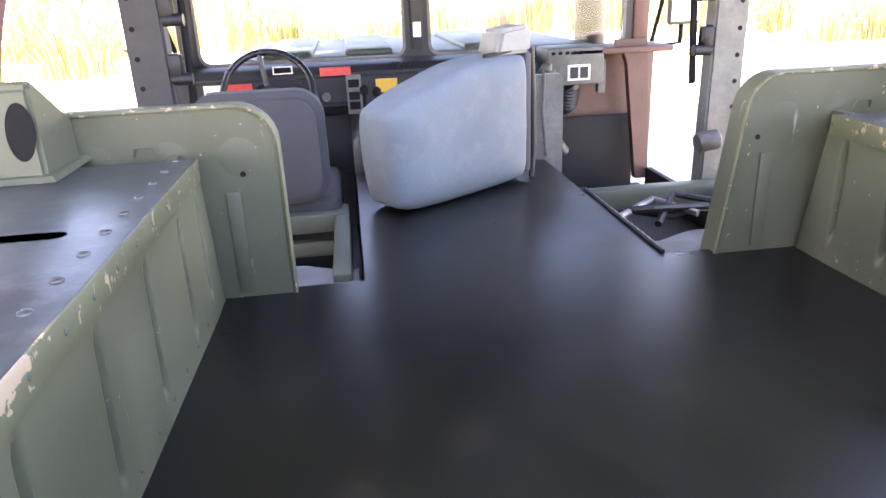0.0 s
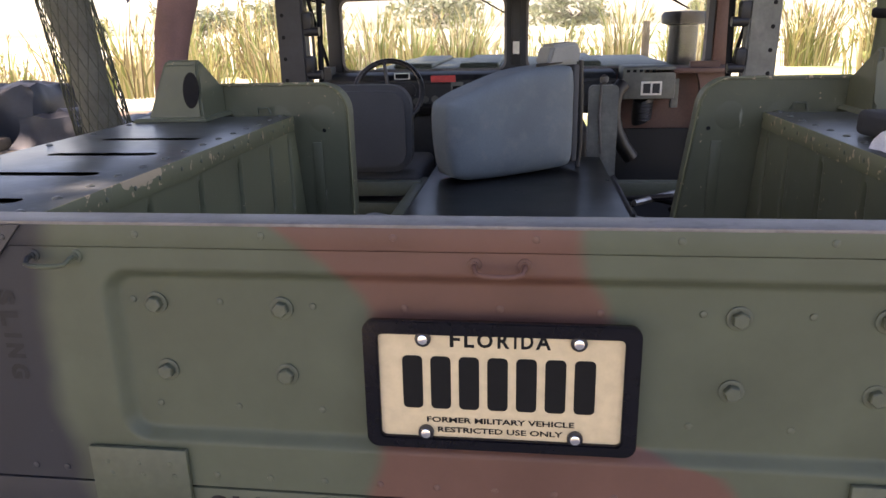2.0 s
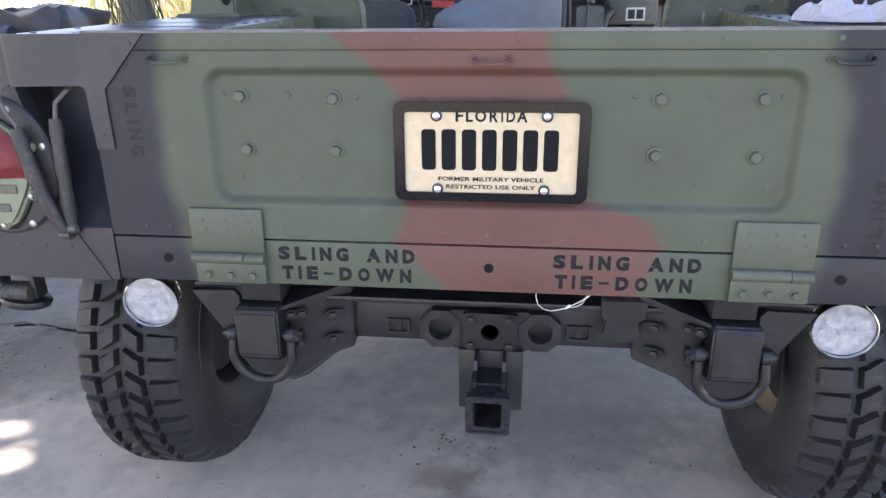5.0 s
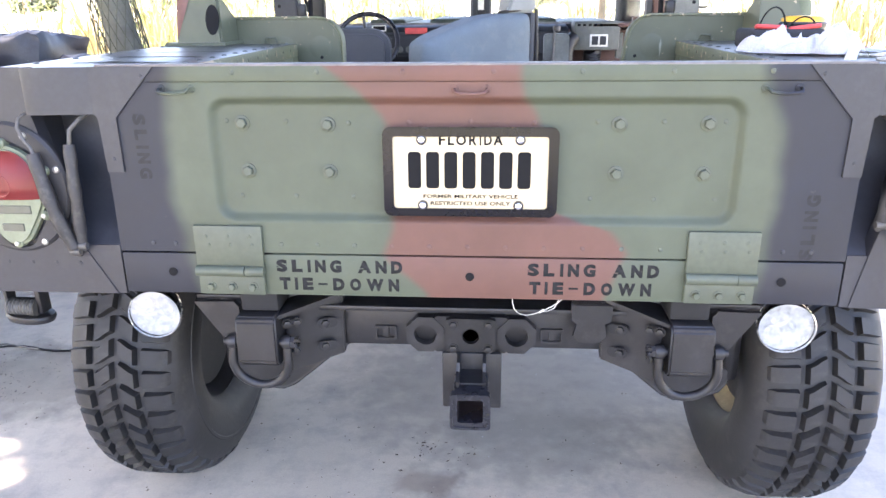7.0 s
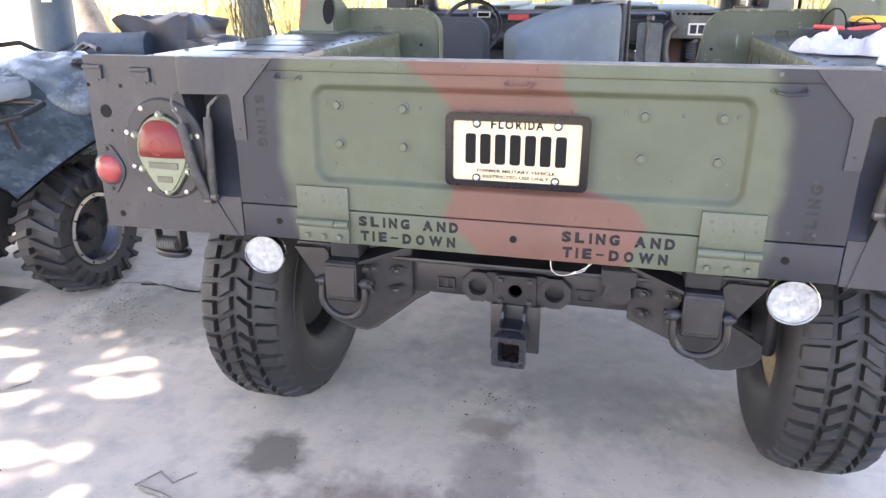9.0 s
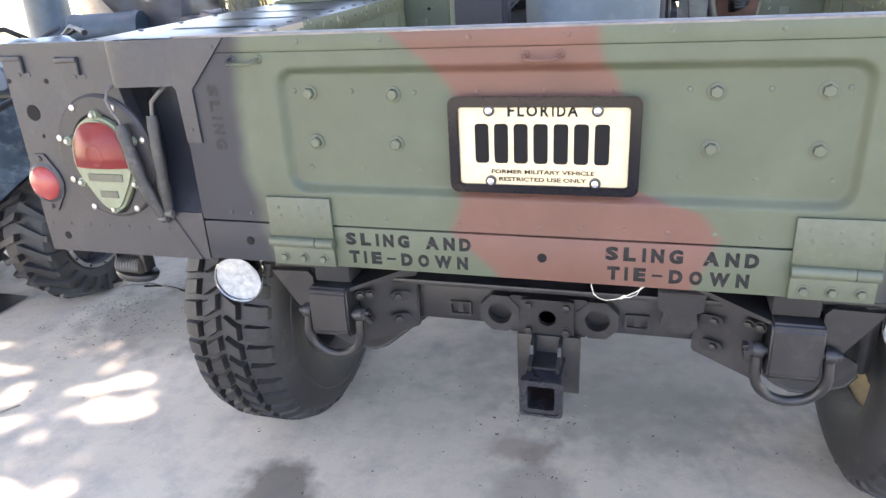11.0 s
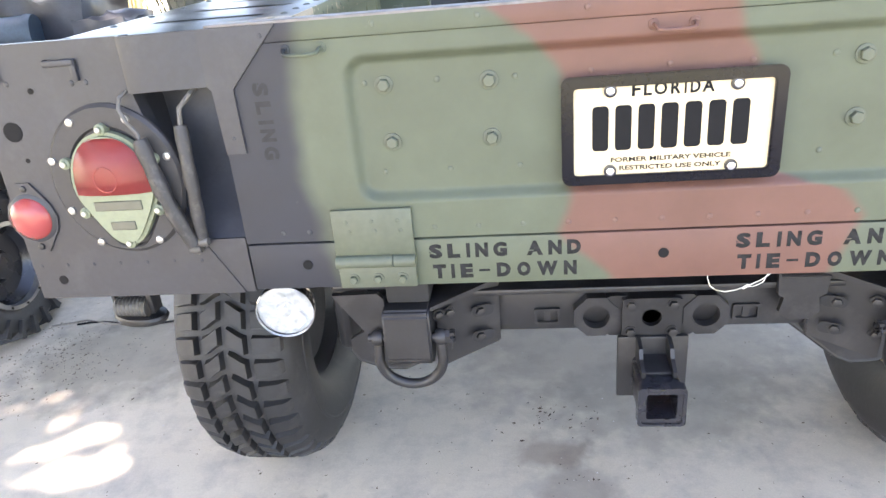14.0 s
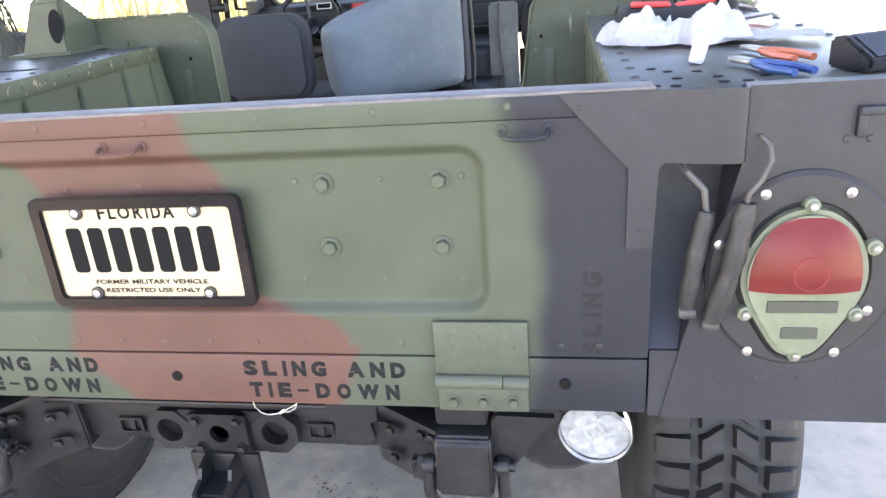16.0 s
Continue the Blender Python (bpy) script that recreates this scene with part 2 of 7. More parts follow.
M_CAMO = camouflage("camouflage_paint")
M_GREEN = surface("green_paint", GREEN, 0.52, var=0.15, coarse=6, fine=90)
M_BLACKP = surface("black_paint", BLACK, 0.5, var=0.2, coarse=6, fine=90, dirt=(0.040, 0.041, 0.046))
M_BROWNP = surface("brown_paint", BROWN, 0.55, var=0.2, coarse=6, fine=90)
# same bed green; the left wall's copy is lightened to stand in for light
M_CHIP_L = chipped("chipped_lit_paint", (0.092, 0.098, 0.053), patch=(-0.655, 0.41, 1.384))
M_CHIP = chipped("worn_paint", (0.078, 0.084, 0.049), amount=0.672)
M_EDGE = chipped("worn_edge_paint", (0.10, 0.105, 0.055), amount=0.60)
M_EDGE_L = chipped("flaked_edge_paint", (0.10, 0.105, 0.055), patch=(-0.655, 0.41, 1.384), amount=0.605)
M_TOP = surface("worn_dark_paint", (0.055, 0.06, 0.055), 0.34, var=0.3, coarse=7, fine=70, dirt=(0.16, 0.16, 0.15))


def scuffed_vinyl():
    """Glossy black vinyl with long faint scuffs and dusty smears."""
    m, n, l, b = nodes_of("black_vinyl")
    co = n.new("ShaderNodeTexCoord").outputs["Object"]
    big, small = noise_node(n, l, 5, 5, co), noise_node(n, l, 240, 3, co)
    stretch = n.new("ShaderNodeMapping")
    stretch.inputs["Scale"].default_value = (30, 7, 1)
    stretch.inputs["Rotation"].default_value = (0, 0, 0.5)
    l.new(co, stretch.inputs["Vector"])
    scuff = ramp_node(n, l, noise_node(n, l, 1.0, 8, stretch.outputs[0], 0.75), [(0.60, 0.0), (0.78, 1.0)])
    dust = ramp_node(n, l, noise_node(n, l, 2.6, 8, co, 0.7), [(0.50, 0.0), (0.75, 1.0)])
    base = mix_node(n, l, big, (0.0007, 0.0006, 0.0009), (0.0013, 0.0012, 0.0016))
    base = mix_node(n, l, math_node(n, l, "MULTIPLY", math_node(n, l, "MULTIPLY", scuff, dust), 0.07), base, (0.15, 0.13, 0.125))
    base = mix_node(n, l, math_node(n, l, "MULTIPLY", dust, 0.003), base, (0.22, 0.20, 0.20))
    l.new(base, b.inputs["Base Color"])
    rough = math_node(n, l, "ADD", ramp_node(n, l, big, [(0.3, 0.27), (0.7, 0.36)]), math_node(n, l, "MULTIPLY", scuff, 0.04), True)
    l.new(rough, b.inputs["Roughness"])
    b.inputs["Specular IOR Level"].default_value, b.inputs["IOR"].default_value = 0.5, 1.62
    bump_node(n, l, b, math_node(n, l, "ADD", small, math_node(n, l, "MULTIPLY", big, 3.0)), 0.06, 0.002)
    return m


M_VINYL = scuffed_vinyl()
M_SEAT = surface("dark_grey_canvas", (0.055, 0.056, 0.058), 0.8, var=0.15, coarse=8, fine=300, bump=0.4)
M_SEATB = surface("blue_grey_canvas", (0.118, 0.146, 0.158), 0.75, var=0.14, coarse=5, fine=260, bump=0.35, dirt=(0.19, 0.19, 0.185))
M_HEAD = surface("grey_vinyl", (0.24, 0.245, 0.225), 0.7, var=0.12, coarse=7, fine=240, bump=0.3)
M_RUBBER = surface("tyre_rubber", (0.0205, 0.0200, 0.0208), 0.62, var=0.4, coarse=9, fine=60, bump=0.3, dirt=(0.055, 0.049, 0.045))
M_STEEL = surface("black_steel", (0.0125, 0.0122, 0.0135), 0.44, var=0.45, coarse=12, fine=90, dirt=(0.042, 0.038, 0.037), spec=0.45)
M_SLIT = surface("blackout_lens", (0.075, 0.080, 0.062), 0.35, var=0.15, bump=0.0)
M_SLEEVE = surface("creased_rubber", (0.026, 0.025, 0.026), 0.55, var=0.35, coarse=30, fine=120, bump=0.5, dirt=(0.10, 0.09, 0.08))
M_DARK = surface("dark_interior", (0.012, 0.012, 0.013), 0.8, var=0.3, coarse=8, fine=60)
M_SAGE = surface("sage_paint", (0.17, 0.19, 0.125), 0.5, var=0.12, coarse=9, fine=90)
M_HOOK = surface("dull_steel", (0.10, 0.095, 0.09), 0.55, metal=0.4, var=0.3, coarse=20, fine=120)
M_LINEN = surface("grey_cloth", (0.27, 0.28, 0.28), 0.9, var=0.2, coarse=8, fine=240, bump=0.4)
M_WORN = surface("bare_metal", (0.42, 0.40, 0.38), 0.38, metal=0.85, var=0.25, coarse=14, fine=120)
M_CHROME = surface("chrome", (0.8, 0.8, 0.82), 0.1, metal=1.0, var=0.05, bump=0.0, rvar=0.03)
M_ALU = surface("worn_rail", (0.15, 0.138, 0.135), 0.5, metal=0.1, var=0.25, coarse=18, fine=90, dirt=(0.06, 0.055, 0.06))
M_WHITE = surface("white_paint", (0.80, 0.78, 0.70), 0.4, var=0.03, bump=0.02)
M_CREAM = surface("plate_enamel", (0.57, 0.46, 0.30), 0.4, var=0.03, bump=0.02)
M_INK = surface("black_ink", (0.008, 0.008, 0.009), 0.7, var=0.1, bump=0.0, spec=0.15)
M_PLATE = surface("lamp_plate_paint", (0.028, 0.026, 0.027), 0.6, var=0.2, coarse=8, fine=90)
M_FADED = surface("faded_stencil_ink", (0.015, 0.0145, 0.017), 0.65, var=0.5, coarse=50, fine=200, bump=0.0, spec=0.35)
M_STENCIL = surface("stencil_ink", (0.020, 0.020, 0.020), 0.8, var=0.6, coarse=60, fine=200, bump=0.0, spec=0.15)
M_PLASTIC = surface("black_plastic", (0.016, 0.016, 0.02), 0.28, var=0.15, coarse=10, fine=120, bump=0.05)
M_FRAME = surface("plate_frame_plastic", (0.005, 0.005, 0.008), 0.16, var=0.15, coarse=10, fine=120, bump=0.02, spec=0.2, rvar=0.04)
M_BAG = surface("black_nylon", (0.012, 0.012, 0.014), 0.7, var=0.3, coarse=20, fine=200)
M_RED = clear("red_lens", (0.31, 0.052, 0.050), 0.24, 0.12)
M_REDL = surface("red_label", (0.62, 0.06, 0.05), 0.5, var=0.15, bump=0.0)
M_YELLOW = surface("yellow_label", (0.75, 0.42, 0.05), 0.5, var=0.1, bump=0.0)
M_CLEAR = thin_pane("clear_lens", (0.95, 0.96, 0.97))
M_REFLECT = surface("reflector_bowl", (0.52, 0.52, 0.50), 0.40, metal=0.15, var=0.3, coarse=70, fine=160, bump=1.0)
M_ROOF = surface("roof_canvas", (0.040, 0.045, 0.066), 0.75, var=0.2, coarse=5, fine=240, bump=0.3)
M_CANVASB = surface("brown_canvas", (0.16, 0.085, 0.075), 0.85, var=0.25, coarse=7, fine=260, bump=0.4)
M_CANVASG = surface("green_canvas", (0.085, 0.098, 0.060), 0.85, var=0.25, coarse=7, fine=260, bump=0.4)
M_RAG = surface("white_cloth", (0.84, 0.83, 0.84), 0.9, var=0.08, coarse=14, fine=240, bump=0.5)
M_DASH = surface("dash_black", (0.020, 0.022, 0.026), 0.5, var=0.3, coarse=8, fine=80)
M_DUSTY = surface("dusty_grey_paint", (0.12, 0.125, 0.11), 0.6, var=0.25, coarse=9, fine=90, dirt=(0.2, 0.19, 0.17))
M_TAN = surface("tan_paint", (0.42, 0.33, 0.19), 0.6, var=0.2, coarse=12, fine=90)
M_GLASS = thin_pane("glass", (0.93, 0.95, 0.95))
M_BARK = surface("bark", (0.23, 0.20, 0.165), 0.95, var=0.35, coarse=9, fine=55, bump=1.0)
M_NET = surface("net_cord", (0.085, 0.088, 0.06), 0.9, var=0.3, coarse=20, fine=90)
M_CONC = concrete_material()
M_FIELD = field_material()
M_LEAF = leafy("leaf", [(0.045, 0.075, 0.02), (0.07, 0.11, 0.03), (0.10, 0.13, 0.04)])
M_REED = leafy("reed", [(0.19, 0.24, 0.07), (0.46, 0.40, 0.17), (0.55, 0.46, 0.28), (0.21, 0.29, 0.08), (0.16, 0.12, 0.06), (0.36, 0.28, 0.14)], trans=0.36)
M_ATV = surface("teal_camouflage_plastic", (0.120, 0.150, 0.165), 0.26, var=0.4, coarse=6, fine=30, bump=0.03, dirt=(0.42, 0.43, 0.41))
M_TARP = surface("dark_tarpaulin", (0.030, 0.033, 0.042), 0.55, var=0.35, coarse=6, fine=90, bump=0.3)
M_BLUETARP = surface("blue_grey_drum", (0.05, 0.075, 0.10), 0.5, var=0.35, coarse=6, fine=90)
M_WOOD = surface("weathered_wood", (0.26, 0.20, 0.14), 0.85, var=0.35, coarse=10, fine=60, bump=0.6)
M_FLAP = surface("blue_grey_canvas_lining", (0.12, 0.13, 0.19), 0.85, var=0.15, coarse=6, fine=240, bump=0.3)
M_ROLL = surface("grey_green_roll", (0.13, 0.125, 0.10), 0.9, var=0.25, coarse=7, fine=80, bump=0.6)
M_BLUEG = surface("blue_grip", (0.03, 0.085, 0.26), 0.25, var=0.1, bump=0.05)
M_ORANGEG = surface("orange_grip", (0.60, 0.16, 0.08), 0.25, var=0.1, bump=0.05)
M_ORANGEP = surface("orange_paper", (0.72, 0.42, 0.33), 0.8, var=0.15, coarse=20, bump=0.05)
M_YELLOWP = surface("yellow_plastic", (0.75, 0.40, 0.03), 0.35, var=0.1, bump=0.03)
M_PAPER = surface("paper", (0.72, 0.72, 0.70), 0.8, var=0.05, bump=0.05)
M_DRYLEAF = leafy("dry_leaf", [(0.05, 0.035, 0.02), (0.12, 0.075, 0.04), (0.03, 0.025, 0.02)], trans=0.1)
M_GRIT = leafy("grit", [(0.10, 0.08, 0.06), (0.30, 0.25, 0.20), (0.55, 0.50, 0.44), (0.16, 0.10, 0.07)], 0.9, 0.0)
M_STONE = surface("pale_stone", (0.55, 0.52, 0.47), 0.9, var=0.3, coarse=6, fine=50, bump=0.6)
# leaf greens paled so that distance haze sits in the colour
M_FAR = leafy("hazed_leaf", [(0.20, 0.24, 0.16), (0.26, 0.29, 0.19), (0.32, 0.33, 0.22)])


# ---- builders ----
def box(bm, c, s, m=None, bevel=0.0, seg=2):
    """A box with centre c and sizes s; m moves it, bevel rounds its edges."""
    made = bmesh.ops.create_cube(bm, size=1.0)["verts"]
    for v in made:
        v.co = Vector((c[0] + v.co.x * s[0], c[1] + v.co.y * s[1], c[2] + v.co.z * s[2]))
    if bevel:
        edges = list({e for v in made for e in v.link_edges})
        out = bmesh.ops.bevel(bm, geom=edges, offset=bevel, segments=seg, affect="EDGES", profile=0.5)
        made = list({v for f in out["faces"] for v in f.verts} | {v for v in made if v.is_valid})
    if m is not None:
        bmesh.ops.transform(bm, matrix=m, verts=made)
    return made


def prism(bm, pts, y0, y1, m=None, flip=False):
    """A polygon of (x, z) points drawn out from y0 to y1."""
    a = [bm.verts.new((p[0], y0, p[1])) for p in pts]
    b = [bm.verts.new((p[0], y1, p[1])) for p in pts]
    bm.faces.new(a)
    bm.faces.new(b[::-1])
    for i in range(len(pts)):
        j = (i + 1) % len(pts)
        bm.faces.new((a[j], a[i], b[i], b[j]))
    if m is not None:
        bmesh.ops.transform(bm, matrix=m, verts=a + b)
    return a + b


def rounded(x0, z0, x1, z1, r, n=5):
    """The outline of a rectangle with round corners."""
    out = []
    for cx, cz, a0 in ((x1 - r, z1 - r, 0), (x0 + r, z1 - r, 90), (x0 + r, z0 + r, 180), (x1 - r, z0 + r, 270)):
        for i in range(n + 1):
            a = radians(a0 + 90 * i / n)
            out.append((cx + r * math.cos(a), cz + r * math.sin(a)))
    return out


def holed(bm, outer, inner, y0, y1, m=None):
    """A plate between two outlines with the same number of points."""
    rings = [[bm.verts.new((p[0], y, p[1])) for p in ring] for ring in (outer, inner) for y in (y0, y1)]
    k = len(outer)
    for i in range(k):
        j = (i + 1) % k
        for a, b in ((0, 2), (3, 1), (1, 0), (2, 3)):
            bm.faces.new((rings[a][i], rings[a][j], rings[b][j], rings[b][i]))
    verts = [v for r in rings for v in r]
    if m is not None:
        bmesh.ops.transform(bm, matrix=m, verts=verts)
    return verts


def tube(bm, pts, r, seg=8, closed=False):
    """A round bar along points; r may be one radius or one for each point."""
    pts = [Vector(p) for p in pts]
    rs = r if isinstance(r, (list, tuple)) else [r] * len(pts)
    rings, up = [], None
    for i, p in enumerate(pts):
        a = pts[i - 1] if i or closed else p
        b = pts[(i + 1) % len(pts)] if i + 1 < len(pts) or closed else p
        d = (b - a).normalized()
        if up is None:
            up = d.orthogonal().normalized()
        up = (up - d * up.dot(d)).normalized()
        side = d.cross(up)
        rings.append([bm.verts.new(p + rs[i] * (math.cos(2 * math.pi * k / seg) * up + math.sin(2 * math.pi * k / seg) * side)) for k in range(seg)])
    for i in range(len(rings) if closed else len(rings) - 1):
        a, b = rings[i], rings[(i + 1) % len(rings)]
        for k in range(seg):
            bm.faces.new((a[k], a[(k + 1) % seg], b[(k + 1) % seg], b[k]))
    if not closed:
        bm.faces.new(rings[0][::-1])
        bm.faces.new(rings[-1])
    return [v for ring in rings for v in ring]


def lathe(bm, profile, seg=32, m=None, caps=True):
    """Turns (radius, height) points round the z axis."""
    rings = [[bm.verts.new((r * math.cos(2 * math.pi * k / seg), r * math.sin(2 * math.pi * k / seg), h)) for k in range(seg)] for r, h in profile]
    for a, b in zip(rings, rings[1:]):
        for k in range(seg):
            bm.faces.new((a[k], a[(k + 1) % seg], b[(k + 1) % seg], b[k]))
    if caps:
        bm.faces.new(rings[0][::-1])
        bm.faces.new(rings[-1])
    verts = [v for ring in rings for v in ring]
    if m is not None:
        bmesh.ops.transform(bm, matrix=m, verts=verts)
    return verts


def finish(name, bm, material, sharp=38):
    bmesh.ops.recalc_face_normals(bm, faces=bm.faces[:])
    me = bpy.data.meshes.new(name)
    bm.to_mesh(me)
    bm.free()
    me.materials.append(material)
    me.shade_smooth()
    me.set_sharp_from_angle(angle=radians(sharp))
    return me


BASE = Matrix.Identity(4)


def part(name, bm, material, parent, label="", sharp=38):
    bmesh.ops.transform(bm, matrix=BASE, verts=bm.verts[:])
    ob = new(name, finish(name, bm, material, sharp))
    ob.parent = parent
    return tagged(ob, label)


def thing(name, label, category, at=(0, 0, 0), group="", kind=""):
    ob = new(name)
    ob.location = at
    return tagged(ob, label, category, group, kind)


def solid(name, bm, material, label, category, group="", kind="", sharp=38):
    return tagged(new(name, finish(name, bm, material, sharp)), label, category, group, kind)


def shared(name, me, parent, m):
    """One of many alike pieces on one mesh."""
    ob = new(name, me)
    ob.parent = parent
    ob.matrix_local = BASE @ m
    return ob


def lettering(words, parent, m, height, width, material, name="lettering", bold=0.0, gap=1.0):
    """Raised lettering in the built-in font, fitted to a height and a width."""
    cu = bpy.data.curves.new(name, "FONT")
    cu.body, cu.extrude, cu.resolution_u, cu.offset, cu.space_character = words, 0.0, 3, bold, gap
    tmp = bpy.data.objects.new(name, cu)
    scene.collection.objects.link(tmp)
    me = bpy.data.meshes.new_from_object(tmp.evaluated_get(bpy.context.evaluated_depsgraph_get()))
    bpy.data.objects.remove(tmp)
    co = np.array([v.co[:] for v in me.vertices])
    lo, hi = co.min(0), co.max(0)
    for v in me.vertices:
        v.co = Vector(((v.co.x - lo[0]) / (hi[0] - lo[0]) * width, (v.co.y - lo[1]) / max(1e-6, hi[1] - lo[1]) * height, 0))
    me.materials.clear()
    me.materials.append(material)
    ob = new(name, me)
    ob.parent = parent
    ob.matrix_local = m
    return ob


# bridges of the stencil in each letter, as (across, from, to, low, high) in shares of its width and height
BRIDGES = {"S": ((1, 0.32, 0.38, 0.0, 0.45), (1, 0.62, 0.68, 0.55, 1.0)),
           "A": ((1, 0.32, 0.38, 0.0, 0.45),), "G": ((1, 0.62, 0.68, 0.5, 1.0),)}


def stencil(words, spans, parent, m, height, width, material):
    """Sprayed stencil letters, each an object of its own, broken by the stencil's bridges; spans are shares of the width."""
    for ch, (a, b) in zip(words, spans):
        dash = ch == "-"
        ob = lettering(ch, parent, m @ pose(a * width, height * (0.42 if dash else 0), 0), height * (0.16 if dash else 1), (b - a) * width, material, "letter", 0.066)
        bm = empty_bm()
        bm.from_mesh(ob.data)
        w = (b - a) * width
        for axis, f0, f1, l0, l1 in BRIDGES.get(ch, ()):
            size, other = ((w, height), (height, w))[axis]
            for f in (f0, f1):
                co = Vector((f * size, 0, 0)) if axis == 0 else Vector((0, f * size, 0))
                no = Vector((1, 0, 0)) if axis == 0 else Vector((0, 1, 0))
                bmesh.ops.bisect_plane(bm, geom=bm.verts[:] + bm.edges[:] + bm.faces[:], plane_co=co, plane_no=no, dist=1e-7)
            gone = []
            for f in bm.faces:
                c = f.calc_center_median()
                u, v = (c.x, c.y) if axis == 0 else (c.y, c.x)
                if f0 * size < u < f1 * size and l0 * other <= v <= l1 * other:
                    gone.append(f)
            bmesh.ops.delete(bm, geom=gone, context="FACES")
        bm.to_mesh(ob.data)
        bm.free()


SLING = ((0.0, 0.089), (0.123, 0.208), (0.250, 0.275), (0.309, 0.395), (0.428, 0.520))
SLING_AND = SLING + ((0.648, 0.755), (0.789, 0.877), (0.911, 1.0))
TIE_DOWN = ((0.0, 0.093), (0.128, 0.154), (0.194, 0.283), (0.326, 0.403), (0.449, 0.546), (0.591, 0.684), (0.727, 0.872), (0.912, 1.0))


def empty_bm():
    return bmesh.new()

# ---- ground and surroundings ----
bm = empty_bm()
box(bm, (0, 60, -0.33), (900, 900, 0.6))
solid("ground", bm, M_FIELD, "pale dry sandy ground with patches of green grass", "ground", kind="structure")
bm = empty_bm()
box(bm, (-1.0, -0.5, -0.06), (12.0, 11.0, 0.12), bevel=0.004, seg=1)
solid("pavement", bm, M_CONC, "grey stained concrete slab under the vehicles", "pavement", kind="structure")

# ---- the truck ----
truck = thing("military_truck", "camouflage painted military utility truck with an open cargo bed", "truck")
TILT_BACK = -2.0
RT = Matrix.Translation((0, 0.0022, 0.9665)) @ pose(0, 0, 0, TILT_BACK) @ Matrix.Diagonal((1.008, 1.0, 1.018, 1.0))
HALF = 1.09


def rear_text(x, z, off=0.004):
    """The pose of lettering whose lower left corner stands at (x, z) on the tailgate."""
    return RT @ pose(x, -off, z, 90)


def smooth01(v):
    v = min(1.0, max(0.0, v))
    return v * v * (3 - 2 * v)


def rect_distance(x, z, cx, cz, hx, hz, r):
    qx, qz = abs(x - cx) - hx + r, abs(z - cz) - hz + r
    return math.hypot(max(qx, 0), max(qz, 0)) + min(max(qx, qz), 0) - r


# tailgate sheet with its pressed panel
bm = empty_bm()
NX, NZ = 420, 110
X0, X1, Z0, Z1 = -0.688, 0.688, 0.081, 0.401
grid = []
for j in range(NZ + 1):
    row = []
    for i in range(NX + 1):
        x, z = X0 + (X1 - X0) * i / NX, Z0 + (Z1 - Z0) * j / NZ
        d = rect_distance(x, z, 0, 0.259, 0.478, 0.109, 0.03)
        y = 0.0155 * smooth01((0.008 - d) / 0.017)
        y += 0.0012 * noise.noise((x * 5, z * 5, 1.3)) * smooth01(-d / 0.04)
        row.append(bm.verts.new((x, y, z)))
    grid.append(row)
for j in range(NZ):
    for i in range(NX):
        bm.faces.new((grid[j][i], grid[j][i + 1], grid[j + 1][i + 1], grid[j + 1][i]))
box(bm, (0, 0.034, 0.245), (1.376, 0.03, 0.33))
bmesh.ops.transform(bm, matrix=RT, verts=bm.verts[:])
tailgate = part("tailgate", bm, M_CAMO, truck, "tailgate with a pressed recessed panel in camouflage paint", 60)

bm = empty_bm()
box(bm, (0, 0.0230, 0.4155), (1.376, 0.05, 0.0270), RT, 0.0010)
part("top_strip", bm, M_CAMO, tailgate, "", 30)
bm = empty_bm()
box(bm, (0, 0.022, 0.4305), (1.372, 0.048, 0.005), RT, 0.0015)
part("rail", bm, M_ALU, tailgate, "scuffed bare top rail")
bm = empty_bm()
box(bm, (0, 0.02, 0.036), (1.376, 0.04, 0.083), RT, 0.003)
sill = part("rear_sill", bm, M_CAMO, truck, "lower body strip below the tailgate with stencilled lettering", 30)
for x in (-0.588, 0.0, 0.58):
    bm = empty_bm()
    lathe(bm, [(0.0085, 0), (0.0085, 0.0015)], 14, RT @ pose(x, 0.0, 0.039, 90))
    part("drain_hole", bm, M_INK, sill)

# rivets and bolts
bm = empty_bm()
lathe(bm, [(0.0046, 0), (0.0042, 0.0009), (0.0026, 0.0015), (0.0008, 0.0017)], 10)
RIVET_GREEN = finish("rivet", bm, M_GREEN)
RIVET_BROWN, RIVET_BLACK = RIVET_GREEN.copy(), RIVET_GREEN.copy()
RIVET_BROWN.materials[0], RIVET_BLACK.materials[0] = M_BROWNP, M_BLACKP
RIVET = RIVET_GREEN


def rivet_for(x, z):
    """The rivet in the paint of its place on the tailgate."""
    if abs(x) > 0.56:
        return RIVET_BLACK
    lo, hi = (-0.16, 0.28) if z < 0.17 else (-0.15, 0.128) if z < 0.34 else (-0.25, 0.09)
    return RIVET_BROWN if lo < x < hi else RIVET_GREEN


bm = empty_bm()
lathe(bm, [(0.0145, 0), (0.0145, 0.0016), (0.0138, 0.002), (0.0105, 0.002)], 16)
lathe(bm, [(0.0100, 0.0018), (0.0100, 0.009), (0.0085, 0.0105), (0.0008, 0.0108)], 6)
BOLT = finish("bolt", bm, M_GREEN)
FACE = pose(0, 0, 0, 90)
for x, z in ((-0.425, 0.327), (-0.264, 0.324), (-0.421, 0.238), (-0.264, 0.237), (0.267, 0.326), (0.423, 0.327), (0.266, 0.237), (0.422, 0.237)):
    shared("bolt", BOLT, tailgate, RT @ pose(x, 0.0152, z) @ FACE @ pose(0, 0, 0, 0, 0, random.uniform(0, 60)))
